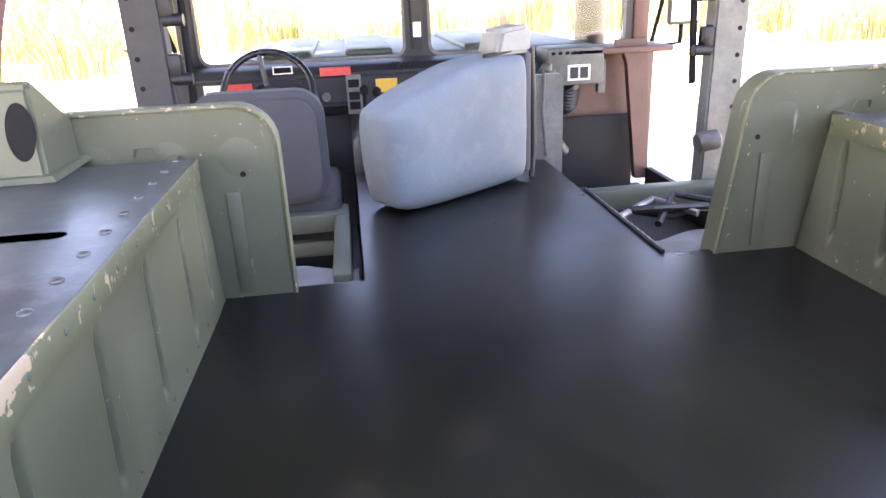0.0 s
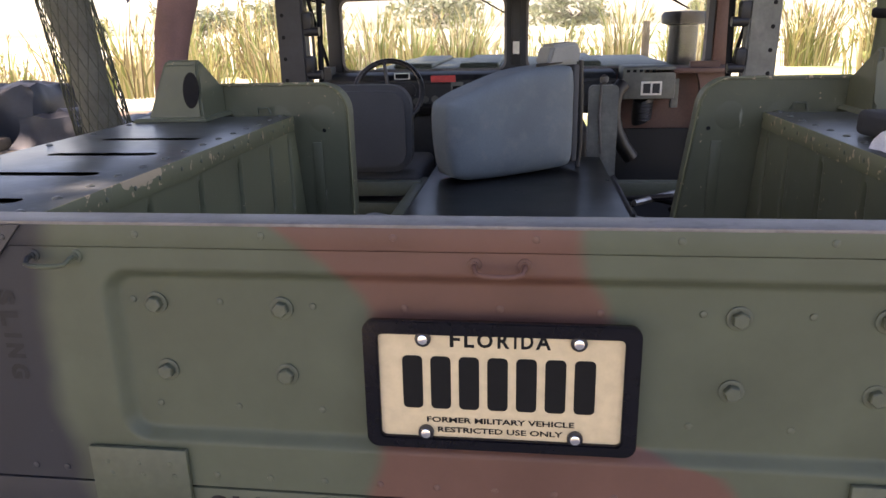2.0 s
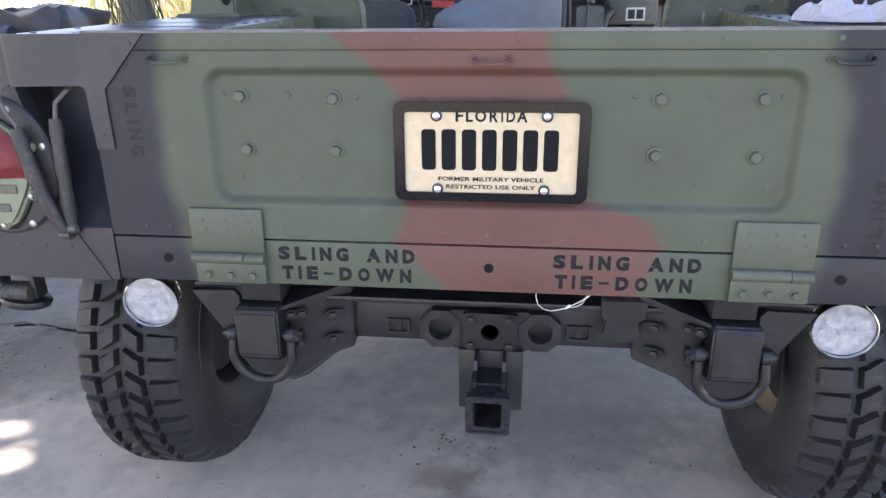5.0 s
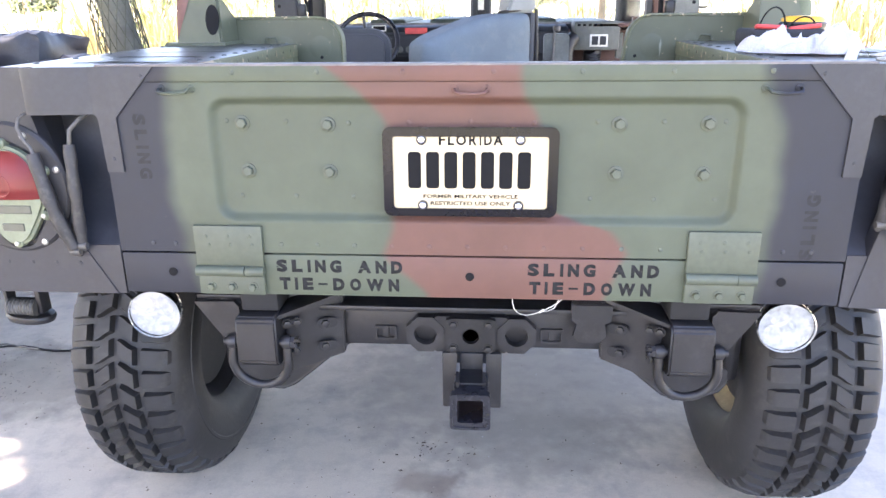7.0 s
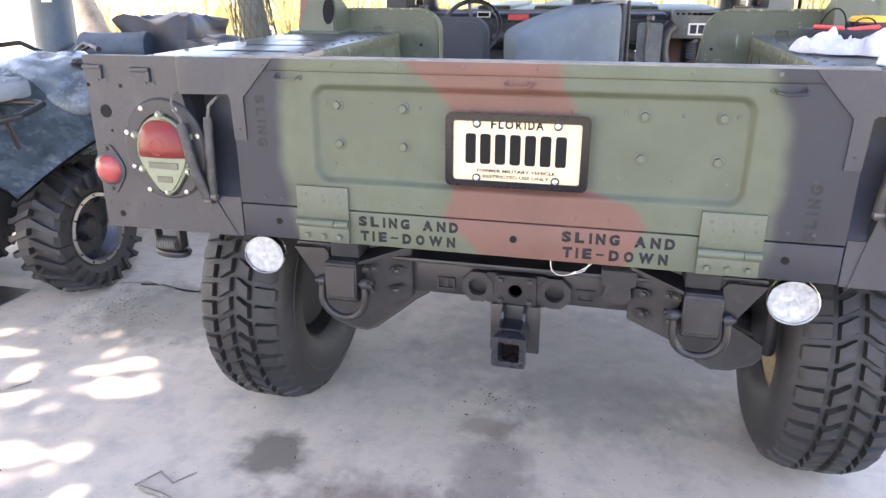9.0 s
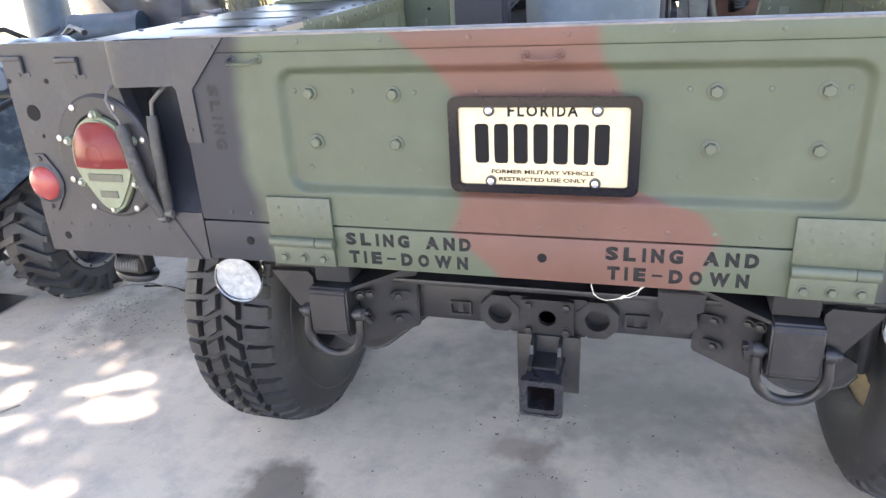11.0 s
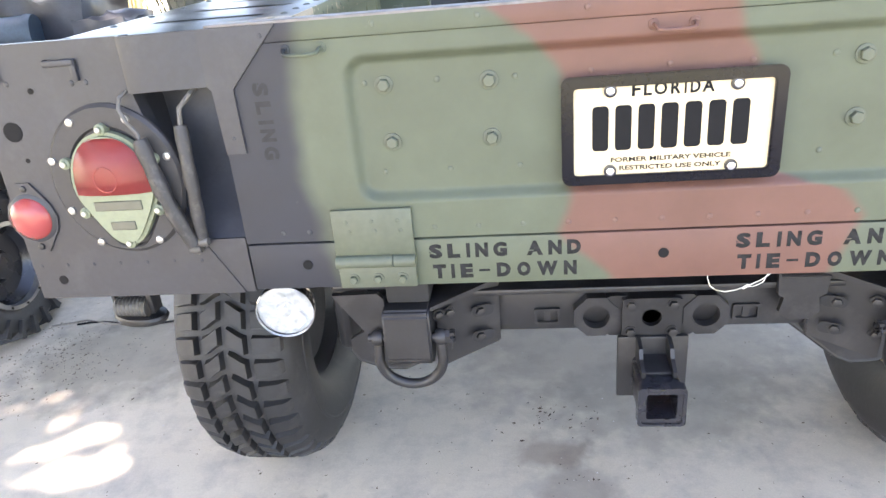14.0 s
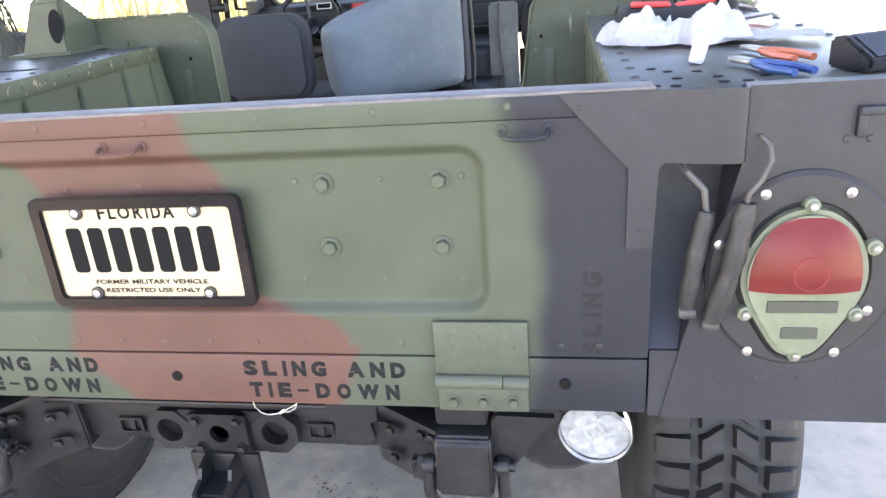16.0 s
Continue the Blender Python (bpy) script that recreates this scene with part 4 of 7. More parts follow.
def wheelhouse(s):
    xi = 0.655
    top = 1.353
    # inner wall with pressed vertical ribs
    bm = empty_bm()
    ny, nz = 300, 24
    ribs = (0.232, 0.434, 0.637, 0.84, 1.045, 1.19)
    rows = []
    for j in range(nz + 1):
        row = []
        for i in range(ny + 1):
            z = FLOOR - 0.01 + (top - FLOOR + 0.01) * j / nz
            y = 0.035 + (1.265 - 0.06 * j / nz) * i / ny
            dep = 0.0
            for c in ribs:
                dep = max(dep, math.exp(-((y - c) / 0.0075) ** 4) * smooth01((z - 1.085) / 0.02) * smooth01((1.30 - z) / 0.02))
            splay = 0.03 * max(0.0, 1 - y / 1.2) * (1 - j / nz)
            row.append(bm.verts.new((s * (xi + 0.017 * dep + splay), y, z)))
        rows.append(row)
    for j in range(nz):
        for i in range(ny):
            bm.faces.new((rows[j][i], rows[j][i + 1], rows[j + 1][i + 1], rows[j + 1][i]))
    box(bm, (s * (xi + 0.05), 0.72, (FLOOR + top) / 2), (0.02, 1.15, top - FLOOR))
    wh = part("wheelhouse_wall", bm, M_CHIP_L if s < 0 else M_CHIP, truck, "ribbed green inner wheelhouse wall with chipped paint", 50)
    for i in range(14):
        y = 0.10 + 0.085 * i
        shared("rivet", RIVET_GREEN, wh, pose(s * (xi - 0.001 + 0.027 * max(0.0, 1 - y / 1.2)), y, FLOOR + 0.03, 0, s * -90))
        shared("rivet", RIVET_GREEN, wh, pose(s * (xi - 0.004), y + 0.03, top - 0.016, 0, s * -90))
    # top with pressed slots
    bm = empty_bm()
    box(bm, (s * (xi + HALF) / 2, 0.637, top - 0.004), (HALF - xi, 1.205, 0.012), bevel=0.003)
    lid = part("wheelhouse_top", bm, M_TOP, truck, "dark worn wheelhouse top with bolt heads and pressed slots", 30)
    for y in (0.22, 0.42, 0.62, 0.82) if s < 0 else ():
        bm = empty_bm()
        prism(bm, [(x, z) for x, z in rounded(-0.12, -0.016, 0.12, 0.016, 0.0155)], 0, 0.0012, pose(s * 0.86, y, top + 0.002, -90))
        part("slot", bm, M_GREEN, lid)
    bm = empty_bm()
    lathe(bm, [(0.008, 0), (0.0075, 0.002), (0.004, 0.0038)], 10)
    me = finish("bolt_head", bm, M_TOP)
    for i in range(15):
        shared("bolt_head", me, lid, pose(s * (xi + 0.035), 0.07 + 0.083 * i, top + 0.002))
        if i % 2 == 0:
            shared("bolt_head", me, lid, pose(s * (HALF - 0.03), 0.07 + 0.083 * i, top + 0.002))
    if s > 0:
        for x, y in ((0.71, 0.16), (0.735, 0.155), (0.70, 0.20), (0.745, 0.21), (0.80, 0.17), (0.82, 0.13), (0.83, 0.17), (0.80, 0.21), (0.86, 0.20), (0.74, 0.27), (0.78, 0.26), (0.72, 0.30)):
            bm = empty_bm()
            lathe(bm, [(0.0075, 0), (0.0075, 0.0008)], 12, pose(x, y, top + 0.0022))
            part("hole", bm, M_INK, lid)
    # sloping front face
    bm = empty_bm()
    q = [bm.verts.new(p) for p in ((s * xi, 1.30, FLOOR - 0.01), (s * HALF, 1.30, FLOOR - 0.01), (s * HALF, 1.24, top), (s * xi, 1.24, top))]
    bm.faces.new(q)
    bmesh.ops.solidify(bm, geom=bm.faces[:], thickness=0.006)
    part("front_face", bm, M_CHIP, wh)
    # folded edge
    bm = empty_bm()
    box(bm, (s * (xi - 0.002), 0.637, top - 0.018), (0.004, 1.205, 0.042), bevel=0.0015)
    edge = part("edge_strip", bm, M_EDGE_L if s < 0 else M_EDGE, wh, "folded edge with paint chipped along it")
    # outer side of the body
    bm = empty_bm()
    box(bm, (s * (HALF - 0.012), 0.67, 1.148), (0.022, 1.26, 0.40))
    part("body_side", bm, M_GREEN, truck)


wheelhouse(-1)
wheelhouse(1)


def bulkhead(s):
    """The upright hollow pressing in front of each wheelhouse."""
    xi, lean = (0.507, 0.0) if s < 0 else (0.455, 0.045)
    top = 1.437
    out = [(1.06, FLOOR - 0.03)]
    out += [(1.06, top)]
    r = 0.085
    for i in range(8):
        a = radians(90 + 90 * i / 7)
        out.append((xi + lean + r + r * math.cos(a), top - r + r * math.sin(a)))
    out += [(xi, FLOOR - 0.03)]
    bm = empty_bm()
    pts = [(s * x, z) for x, z in out]
    prism(bm, pts, 1.283, 1.350)
    bmesh.ops.bevel(bm, geom=[e for e in bm.edges if e.calc_face_angle(0) > 1.0 and min(v.co.z for v in e.verts) > FLOOR - 0.02], offset=0.016, segments=3, affect="EDGES")
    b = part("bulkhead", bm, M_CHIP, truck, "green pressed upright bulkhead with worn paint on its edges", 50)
    bm = empty_bm()
    tube(bm, [(s * x, 1.2835, z) for x, z in out[1:]], 0.0055, 6)
    part("rim", bm, M_EDGE, b, "worn edge bead", 60)
    for i, x in enumerate((0.585, 0.72, 0.86)):
        bm = empty_bm()
        zc = 1.335
        lathe(bm, [(0.001, 0.0018), (0.026, 0.0016), (0.036, 0.0008), (0.042, 0.0)], 20, pose(s * x, 1.2832, zc) @ FACE)
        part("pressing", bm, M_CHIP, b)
    bm = empty_bm()
    box(bm, (s * (xi + 0.10), 1.280, 1.155), (0.03, 0.006, 0.22), bevel=0.0025)
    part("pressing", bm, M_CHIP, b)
    bm = empty_bm()
    lathe(bm, [(0.006, 0), (0.006, 0.001)], 10, pose(s * (xi + 0.075), 1.2825, 1.30) @ FACE)
    part("hole", bm, M_INK, b)
    # lifting bracket on the wheelhouse top
    bm = empty_bm()
    x0, x1 = 0.882, 1.048
    side = [(1.12, 1.353), (1.15, 1.508), (1.172, 1.52), (1.283, 1.435), (1.283, 1.353)]
    n = len(side)
    A = [bm.verts.new((s * (x0 + (0.012 if z > 1.45 else 0)), y, z)) for y, z in side]
    B = [bm.verts.new((s * (x1 - (0.055 if z > 1.45 else 0)), y, z)) for y, z in side]
    bm.faces.new(A)
    bm.faces.new(B[::-1])
    for i in range(n):
        j = (i + 1) % n
        bm.faces.new((A[j], A[i], B[i], B[j]))
    bmesh.ops.bevel(bm, geom=bm.edges[:], offset=0.008, segments=2, affect="EDGES")
    foot = [(0.862, 1.100), (1.075, 1.085), (1.085, 1.283), (0.862, 1.283)]
    lo, hi = [bm.verts.new((s * x, y, 1.3525)) for x, y in foot], [bm.verts.new((s * (0.96 + (x - 0.96) * 0.93), 1.2 + (y - 1.2) * 0.93, 1.362)) for x, y in foot]
    bm.faces.new(lo)
    bm.faces.new(hi[::-1])
    for i in range(4):
        j = (i + 1) % 4
        bm.faces.new((lo[j], lo[i], hi[i], hi[j]))
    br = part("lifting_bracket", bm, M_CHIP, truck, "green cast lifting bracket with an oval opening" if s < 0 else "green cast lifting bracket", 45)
    bm = empty_bm()
    if s > 0:
        # blank cover plate
        prism(bm, rounded(-0.030, -0.060, 0.030, 0.050, 0.012), 0, 0.004, pose(s * 0.915, 1.1352, 1.435, -11))
        part("cover", bm, M_CHIP, br)
        bm = empty_bm()
    else:
        prism(bm, [(0.024 * math.cos(2 * math.pi * k / 24), 0.05 * math.sin(2 * math.pi * k / 24)) for k in range(24)], 0, 0.002, pose(s * 0.915, 1.1352, 1.435, -11))
        part("opening", bm, M_INK, br)
        bm = empty_bm()
    tube(bm, [(s * 0.78, 1.27, 1.353), (s * 0.775, 1.265, 1.37), (s * 0.745, 1.265, 1.37), (s * 0.74, 1.27, 1.353)], 0.0035, 6)
    part("footman_loop", bm, M_GREEN, b)


BASE = Matrix.Translation((0, 0.023, 0.028))
bulkhead(-1)
bulkhead(1)

# ---- undercarriage ----
BASE = Matrix.Translation((0, 0, 0.065))
bm = empty_bm()
box(bm, (0, 0.14, 0.785), (0.94, 0.07, 0.098), bevel=0.006)
box(bm, (0, 0.13, 0.838), (0.96, 0.12, 0.012), bevel=0.003)
bumper = part("crossmember", bm, M_STEEL, truck, "black steel rear crossmember")
for x in (-0.185, 0.172):
    bm = empty_bm()
    holed(bm, rounded(x - 0.024, 0.752, x + 0.024, 0.785, 0.004), rounded(x - 0.019, 0.757, x + 0.019, 0.780, 0.003), 0.098, 0.105)
    part("clip", bm, M_STEEL, bumper)
    bm = empty_bm()
    box(bm, (x, 0.103, 0.7685), (0.012, 0.004, 0.022))
    part("clip", bm, M_STEEL, bumper)
# underside of the bed, rails and axle
bm = empty_bm()
box(bm, (0, 0.75, 0.93), (1.30, 1.30, 0.05))
for s in (-1, 1):
    box(bm, (s * 0.40, 1.5, 0.80), (0.075, 2.8, 0.13), bevel=0.006)
part("chassis", bm, M_STEEL, truck, "black chassis rails under the bed")
bm = empty_bm()
box(bm, (0, 0.78, 0.64), (0.36, 0.34, 0.24), bevel=0.06, seg=3)
for s in (-1, 1):
    tube(bm, [(s * 0.18, 0.78, 0.64), (s * 0.80, 0.78, 0.60)], 0.04, 12)
    tube(bm, [(s * 0.36, 0.62, 0.60), (s * 0.72, 0.72, 0.44)], 0.035, 10)
    tube(bm, [(s * 0.40, 0.82, 0.86), (s * 0.66, 0.74, 0.47)], 0.05, 12)
part("axle", bm, M_STEEL, truck, "black differential, half shafts and suspension arms")
for s in (-1, 1):
    # broad pressed lower arm with a turned-out lip
    bm = empty_bm()
    prism(bm, [(s * x, z) for x, z in ((0.33, 0.575), (0.375, 0.545), (0.510, 0.428), (0.545, 0.412), (0.600, 0.415), (0.660, 0.440), (0.680, 0.470), (0.678, 0.505), (0.630, 0.535), (0.46, 0.63), (0.33, 0.68))], 0.446, 0.46)
    tube(bm, [(s * x, 0.452, z) for x, z in ((0.33, 0.575), (0.375, 0.545), (0.510, 0.430), (0.545, 0.414), (0.600, 0.417), (0.660, 0.442), (0.680, 0.472))], 0.007, 8)
    box(bm, (s * 0.712, 0.66, 0.585), (0.046, 0.30, 0.31), bevel=0.02)
    part("suspension_arm", bm, M_STEEL, truck, "dusty black pressed steel suspension arm", 30)
# towing plate
def ring_round(outer, cx, cz, r):
    """A circle with one point for each point of an outline."""
    return [(cx + r * math.cos(a), cz + r * math.sin(a)) for a in (math.atan2(z - cz, x - cx) for x, z in outer)]


bm = empty_bm()
for k in (-1, 1):
    eye = [(k * 0.097 + 0.040 * q * math.cos(a), 0.776 + 0.040 * q * math.sin(a)) for a, q in ((2 * math.pi * i / 32, 1 / math.cos((2 * math.pi * i / 32 + math.pi / 8) % (math.pi / 4) - math.pi / 8)) for i in range(32))]
    holed(bm, eye, ring_round(eye, k * 0.097, 0.776, 0.0240), 0.080, 0.100)
prism(bm, [(-0.072, 0.735), (0.072, 0.735), (0.086, 0.745), (0.072, 0.776), (0.086, 0.808), (0.072, 0.818), (-0.072, 0.818), (-0.086, 0.808), (-0.072, 0.776), (-0.086, 0.745)], 0.083, 0.099)
tow = part("towing_plate", bm, M_STEEL, truck, "black towing plate with bolts and two round eyes")
bm = empty_bm()
plate_edge = []
for i in range(40):
    a = 2 * math.pi * i / 40
    k = 1 / max(abs(math.cos(a)) / 0.052, abs(math.sin(a)) / 0.041)
    plate_edge.append((k * math.cos(a), 0.777 + k * math.sin(a)))
holed(bm, plate_edge, ring_round(plate_edge, 0, 0.778, 0.0175), 0.071, 0.085)
part("flange", bm, M_STEEL, tow)
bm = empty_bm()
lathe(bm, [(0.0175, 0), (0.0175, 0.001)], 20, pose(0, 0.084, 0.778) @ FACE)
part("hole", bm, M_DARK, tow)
bm = empty_bm()
lathe(bm, [(0.0115, 0), (0.0115, 0.002), (0.009, 0.002)], 14)
lathe(bm, [(0.0085, 0.002), (0.0085, 0.009), (0.005, 0.010)], 6)
SBOLT = finish("bolt", bm, M_STEEL)
for x in (-0.037, 0.037):
    for z in (0.750, 0.805):
        shared("bolt", SBOLT, tow, pose(x, 0.071, z) @ FACE)
# receiver hitch
bm = empty_bm()
box(bm, (0.003, 0.070, 0.676), (0.126, 0.012, 0.132), bevel=0.003)
hitch = part("receiver_hitch", bm, M_STEEL, truck, "black square receiver hitch with a rusty opening")
bm = empty_bm()
holed(bm, rounded(-0.033, 0.628, 0.039, 0.699, 0.008), rounded(-0.023, 0.638, 0.029, 0.690, 0.004), -0.038, 0.066)
holed(bm, rounded(-0.038, 0.624, 0.044, 0.704, 0.008), rounded(-0.0325, 0.6285, 0.0385, 0.6985, 0.008), -0.041, -0.022)
part("receiver_tube", bm, M_PLASTIC, hitch)
bm = empty_bm()
box(bm, (0.003, 0.05, 0.664), (0.052, 0.003, 0.052))
part("tube_end", bm, M_BROWNP, hitch, "rusty inside of the tube")
bm = empty_bm()
for x in (-0.024, 0.030):
    prof = [(0.066, 0.700), (-0.005, 0.700), (-0.005, 0.712), (0.022, 0.722), (0.030, 0.738), (0.050, 0.744), (0.066, 0.744)]
    a, b = [bm.verts.new((x - 0.0035, y, z)) for y, z in prof], [bm.verts.new((x + 0.0035, y, z)) for y, z in prof]
    bm.faces.new(a)
    bm.faces.new(b[::-1])
    for i in range(len(prof)):
        j = (i + 1) % len(prof)
        bm.faces.new((a[j], a[i], b[i], b[j]))
box(bm, (0.003, 0.035, 0.702), (0.05, 0.06, 0.006), bevel=0.002)
part("rib", bm, M_STEEL, hitch)


def shackle(s):
    """Bracket, block and U-shaped tie-down shackle."""
    cx = s * 0.434
    bm = empty_bm()
    prism(bm, [(s * x, z) for x, z in ((0.568, 0.868), (0.485, 0.870), (0.475, 0.858), (0.475, 0.79), (0.492, 0.776), (0.512, 0.784))], 0.022, 0.034)
    box(bm, (s * 0.520, 0.090, 0.872), (0.10, 0.10, 0.010), bevel=0.003)
    br = part("shackle_bracket", bm, M_STEEL, truck, "black steel tie-down bracket")
    bm = empty_bm()
    box(bm, (cx - s * 0.004, 0.07, 0.885), (0.078, 0.10, 0.07), bevel=0.006)
    part("web", bm, M_DARK, br)
    bm = empty_bm()
    prof = [(-0.008, 0.838), (0.0, 0.846), (0.10, 0.85), (0.10, 0.75), (0.03, 0.732), (0.0, 0.735), (-0.012, 0.75)]
    a = [bm.verts.new((cx - 0.042, y, z)) for y, z in prof]
    b = [bm.verts.new((cx + 0.042, y, z)) for y, z in prof]
    bm.faces.new(a)
    bm.faces.new(b[::-1])
    for i in range(len(prof)):
        j = (i + 1) % len(prof)
        bm.faces.new((a[j], a[i], b[i], b[j]))
    bmesh.ops.bevel(bm, geom=bm.edges[:], offset=0.004, segments=2, affect="EDGES")
    part("block", bm, M_STEEL, br)
    bm = empty_bm()
    q = [(s * 0.392, 0.045, 0.838), (s * 0.272, 0.085, 0.872), (s * 0.274, 0.092, 0.722), (s * 0.381, 0.045, 0.698)]
    back = [(x + s * 0.004, y + 0.05, z) for x, y, z in q]
    A, B = [bm.verts.new(p) for p in q], [bm.verts.new(p) for p in back]
    bm.faces.new(A)
    bm.faces.new(B[::-1])
    for i in range(4):
        j = (i + 1) % 4
        bm.faces.new((A[j], A[i], B[i], B[j]))
    bmesh.ops.bevel(bm, geom=bm.edges[:], offset=0.003, segments=2, affect="EDGES")
    part("side_plate", bm, M_STEEL, br)
    for x, z, slot_w in ((0.308, 0.806, 1), (0.310, 0.753, 1), (0.362, 0.816, 0), (0.381, 0.816, 0), (0.368, 0.752, 0)):
        y = 0.088 - (x - 0.273) / 0.1 * 0.038
        M = pose(s * x, y - 0.0105, z) @ pose(0, 0, 0, 90, 0, s * -20)
        if slot_w:
            bm = empty_bm()
            prism(bm, rounded(-0.021, -0.011, 0.021, 0.011, 0.0105), -0.0008, 0.0008, M @ pose(-s * 0.005, 0, 0.001, -90))
            part("slot", bm, M_DARK, br)
        shared("bolt", SBOLT, br, M)
    # flange along the top of the side plate
    bm = empty_bm()
    q = [(s * 0.392, 0.014, 0.843), (s * 0.272, 0.050, 0.880), (s * 0.272, 0.13, 0.884), (s * 0.392, 0.13, 0.850)]
    A, B = [bm.verts.new(p) for p in q], [bm.verts.new((x, y, z - 0.008)) for x, y, z in q]
    bm.faces.new(A)
    bm.faces.new(B[::-1])
    for i in range(4):
        j = (i + 1) % 4
        bm.faces.new((A[j], A[i], B[i], B[j]))
    part("flange", bm, M_STEEL, br)
    bm = empty_bm()
    pts = [(cx - 0.056, 0.012, 0.785)]
    for i in range(17):
        a = math.pi * (1 + i / 16)
        pts.append((cx + 0.058 * math.cos(a), 0.004 + 0.004 * math.sin(-a), 0.742 + 0.055 * math.sin(a)))
    pts.append((cx + 0.056, 0.012, 0.785))
    tube(bm, pts, 0.0095, 12)
    for k in (-1, 1):
        lathe(bm, [(0.0135, -0.009), (0.016, 0), (0.0135, 0.009)], 14, pose(cx + k * 0.057, 0.012, 0.785, 0, 90))
    part("shackle", bm, M_STEEL, br, "round black U-shaped shackle", 60)
    bm = empty_bm()
    lathe(bm, [(0.008, -0.075), (0.008, 0.075)], 10, pose(cx, 0.012, 0.785, 0, 90))
    lathe(bm, [(0.013, 0.060), (0.013, 0.074)], 6, pose(cx, 0.012, 0.785, 0, 90 * -s))
    for i in range(6):
        a = math.pi * i / 3
        box(bm, (cx - s * 0.078, 0.012 + 0.0095 * math.cos(a), 0.785 + 0.0095 * math.sin(a)), (0.008, 0.006, 0.006))
    tube(bm, [(cx - s * 0.078, 0.004, 0.790), (cx - s * 0.080, -0.004, 0.782), (cx - s * 0.078, -0.003, 0.768)], 0.0015, 6)
    part("pin", bm, M_STEEL, br)


shackle(-1)
shackle(1)


def work_lamp(x, z, y, turn):
    L = pose(x, y, z, 0, 0, turn) @ FACE @ Matrix.Scale(1.15, 4)
    bm = empty_bm()
    lathe(bm, [(0.020, -0.06), (0.040, -0.035), (0.047, -0.01), (0.0475, 0.008), (0.0458, 0.010), (0.0455, 0.004)], 36, L, False)
    box(bm, (x, y + 0.04, z + 0.045), (0.03, 0.03, 0.06), bevel=0.004)
    lamp = part("work_lamp", bm, M_CHROME, truck, "round clear reversing lamp with several reflectors", 50)
    bm = empty_bm()
    lathe(bm, [(0.0456, -0.002), (0.0456, 0.0)], 36, L)
    part("backing", bm, M_REFLECT, lamp)
    for k in range(5):
        a = 2 * math.pi * k / 4
        r = 0.022 if k < 4 else 0.0
        bm = empty_bm()
        lathe(bm, [(0.0165, 0.0028), (0.013, 0.0016), (0.006, 0.0007), (0.001, 0.0004)], 18, L @ pose(r * math.cos(a + 0.6), r * math.sin(a + 0.6), 0), False)
        part("reflector", bm, M_REFLECT, lamp)
    bm = empty_bm()
    lathe(bm, [(0.0455, 0.006), (0.0445, 0.009), (0.03, 0.0105), (0.001, 0.0112)], 36, L)
    part("lens", bm, M_CLEAR, lamp, "clear domed lens", 60)


work_lamp(-0.666, 0.830, 0.045, 8)
work_lamp(0.628, 0.828, 0.05, -8)

# loose wire and spring plate under the sill
bm = empty_bm()
tube(bm, [(0.085, 0.055, 0.885), (0.0855, 0.052, 0.866), (0.090, 0.049, 0.852), (0.100, 0.046, 0.845), (0.113, 0.042, 0.844), (0.130, 0.037, 0.850), (0.148, 0.033, 0.860), (0.166, 0.030, 0.872), (0.182, 0.030, 0.885)], 0.0008, 6)
tube(bm, [(0.140, 0.034, 0.856), (0.156, 0.030, 0.860), (0.168, 0.028, 0.868), (0.176, 0.030, 0.885)], 0.0007, 6)
lathe(bm, [(0.0005, -0.006), (0.0022, -0.005), (0.0022, 0.005), (0.0005, 0.006)], 8, pose(0.143, 0.033, 0.858, 0, 50))
part("wire", bm, M_WHITE, truck, "thin dangling white wire")
bm = empty_bm()
prism(bm, [(0.205, 0.865), (0.29, 0.865), (0.287, 0.825), (0.275, 0.818), (0.28, 0.79), (0.265, 0.775), (0.228, 0.775), (0.212, 0.79), (0.218, 0.818), (0.208, 0.825)], 0.06, 0.072)
part("spring_plate", bm, M_STEEL, truck)
bm = empty_bm()
helix = [(0.207 + 0.08 * i / 96, 0.055 + 0.006 * math.cos(i * math.pi / 2), 0.868 + 0.006 * math.sin(i * math.pi / 2)) for i in range(97)]
tube(bm, helix, 0.0016, 5)
part("spring", bm, M_STEEL, truck)
# lamp under the body corner
bm = empty_bm()
lathe(bm, [(0.001, -0.012), (0.030, -0.012), (0.046, -0.006), (0.050, 0.004), (0.047, 0.010), (0.001, 0.012)], 28, pose(-1.010, 0.13, 0.775, 0, 6) @ Matrix.Diagonal((1.12, 0.75, 1, 1)))
low = part("under_lamp", bm, M_STEEL, truck, "small black lamp with a ribbed grey body hanging under the body", 40)
bm = empty_bm()
ribs = [(0.001, -0.036)] + [(0.0225 if k % 2 else 0.0195, -0.034 + 0.004 * k) for k in range(18)] + [(0.001, 0.036)]
lathe(bm, ribs, 18, pose(-1.018, 0.125, 0.800, 0, 90))
part("ribbed_body", bm, M_HOOK, low, "ribbed grey metal lamp body")
bm = empty_bm()
box(bm, (-0.978, 0.135, 0.820), (0.012, 0.035, 0.07), bevel=0.003)
box(bm, (-1.055, 0.135, 0.820), (0.008, 0.03, 0.07), bevel=0.003)
box(bm, (-1.015, 0.14, 0.850), (0.085, 0.03, 0.012), bevel=0.003)
part("bracket", bm, M_STEEL, low)


BASE = Matrix.Identity(4)


# ---- wheels ----
TYRE_R, TYRE_W, PITCHES = 0.47, 0.348, 44
TREAD = ((-0.124, -0.074), (-0.057, -0.0090), (0.0090, 0.057), (0.074, 0.124))


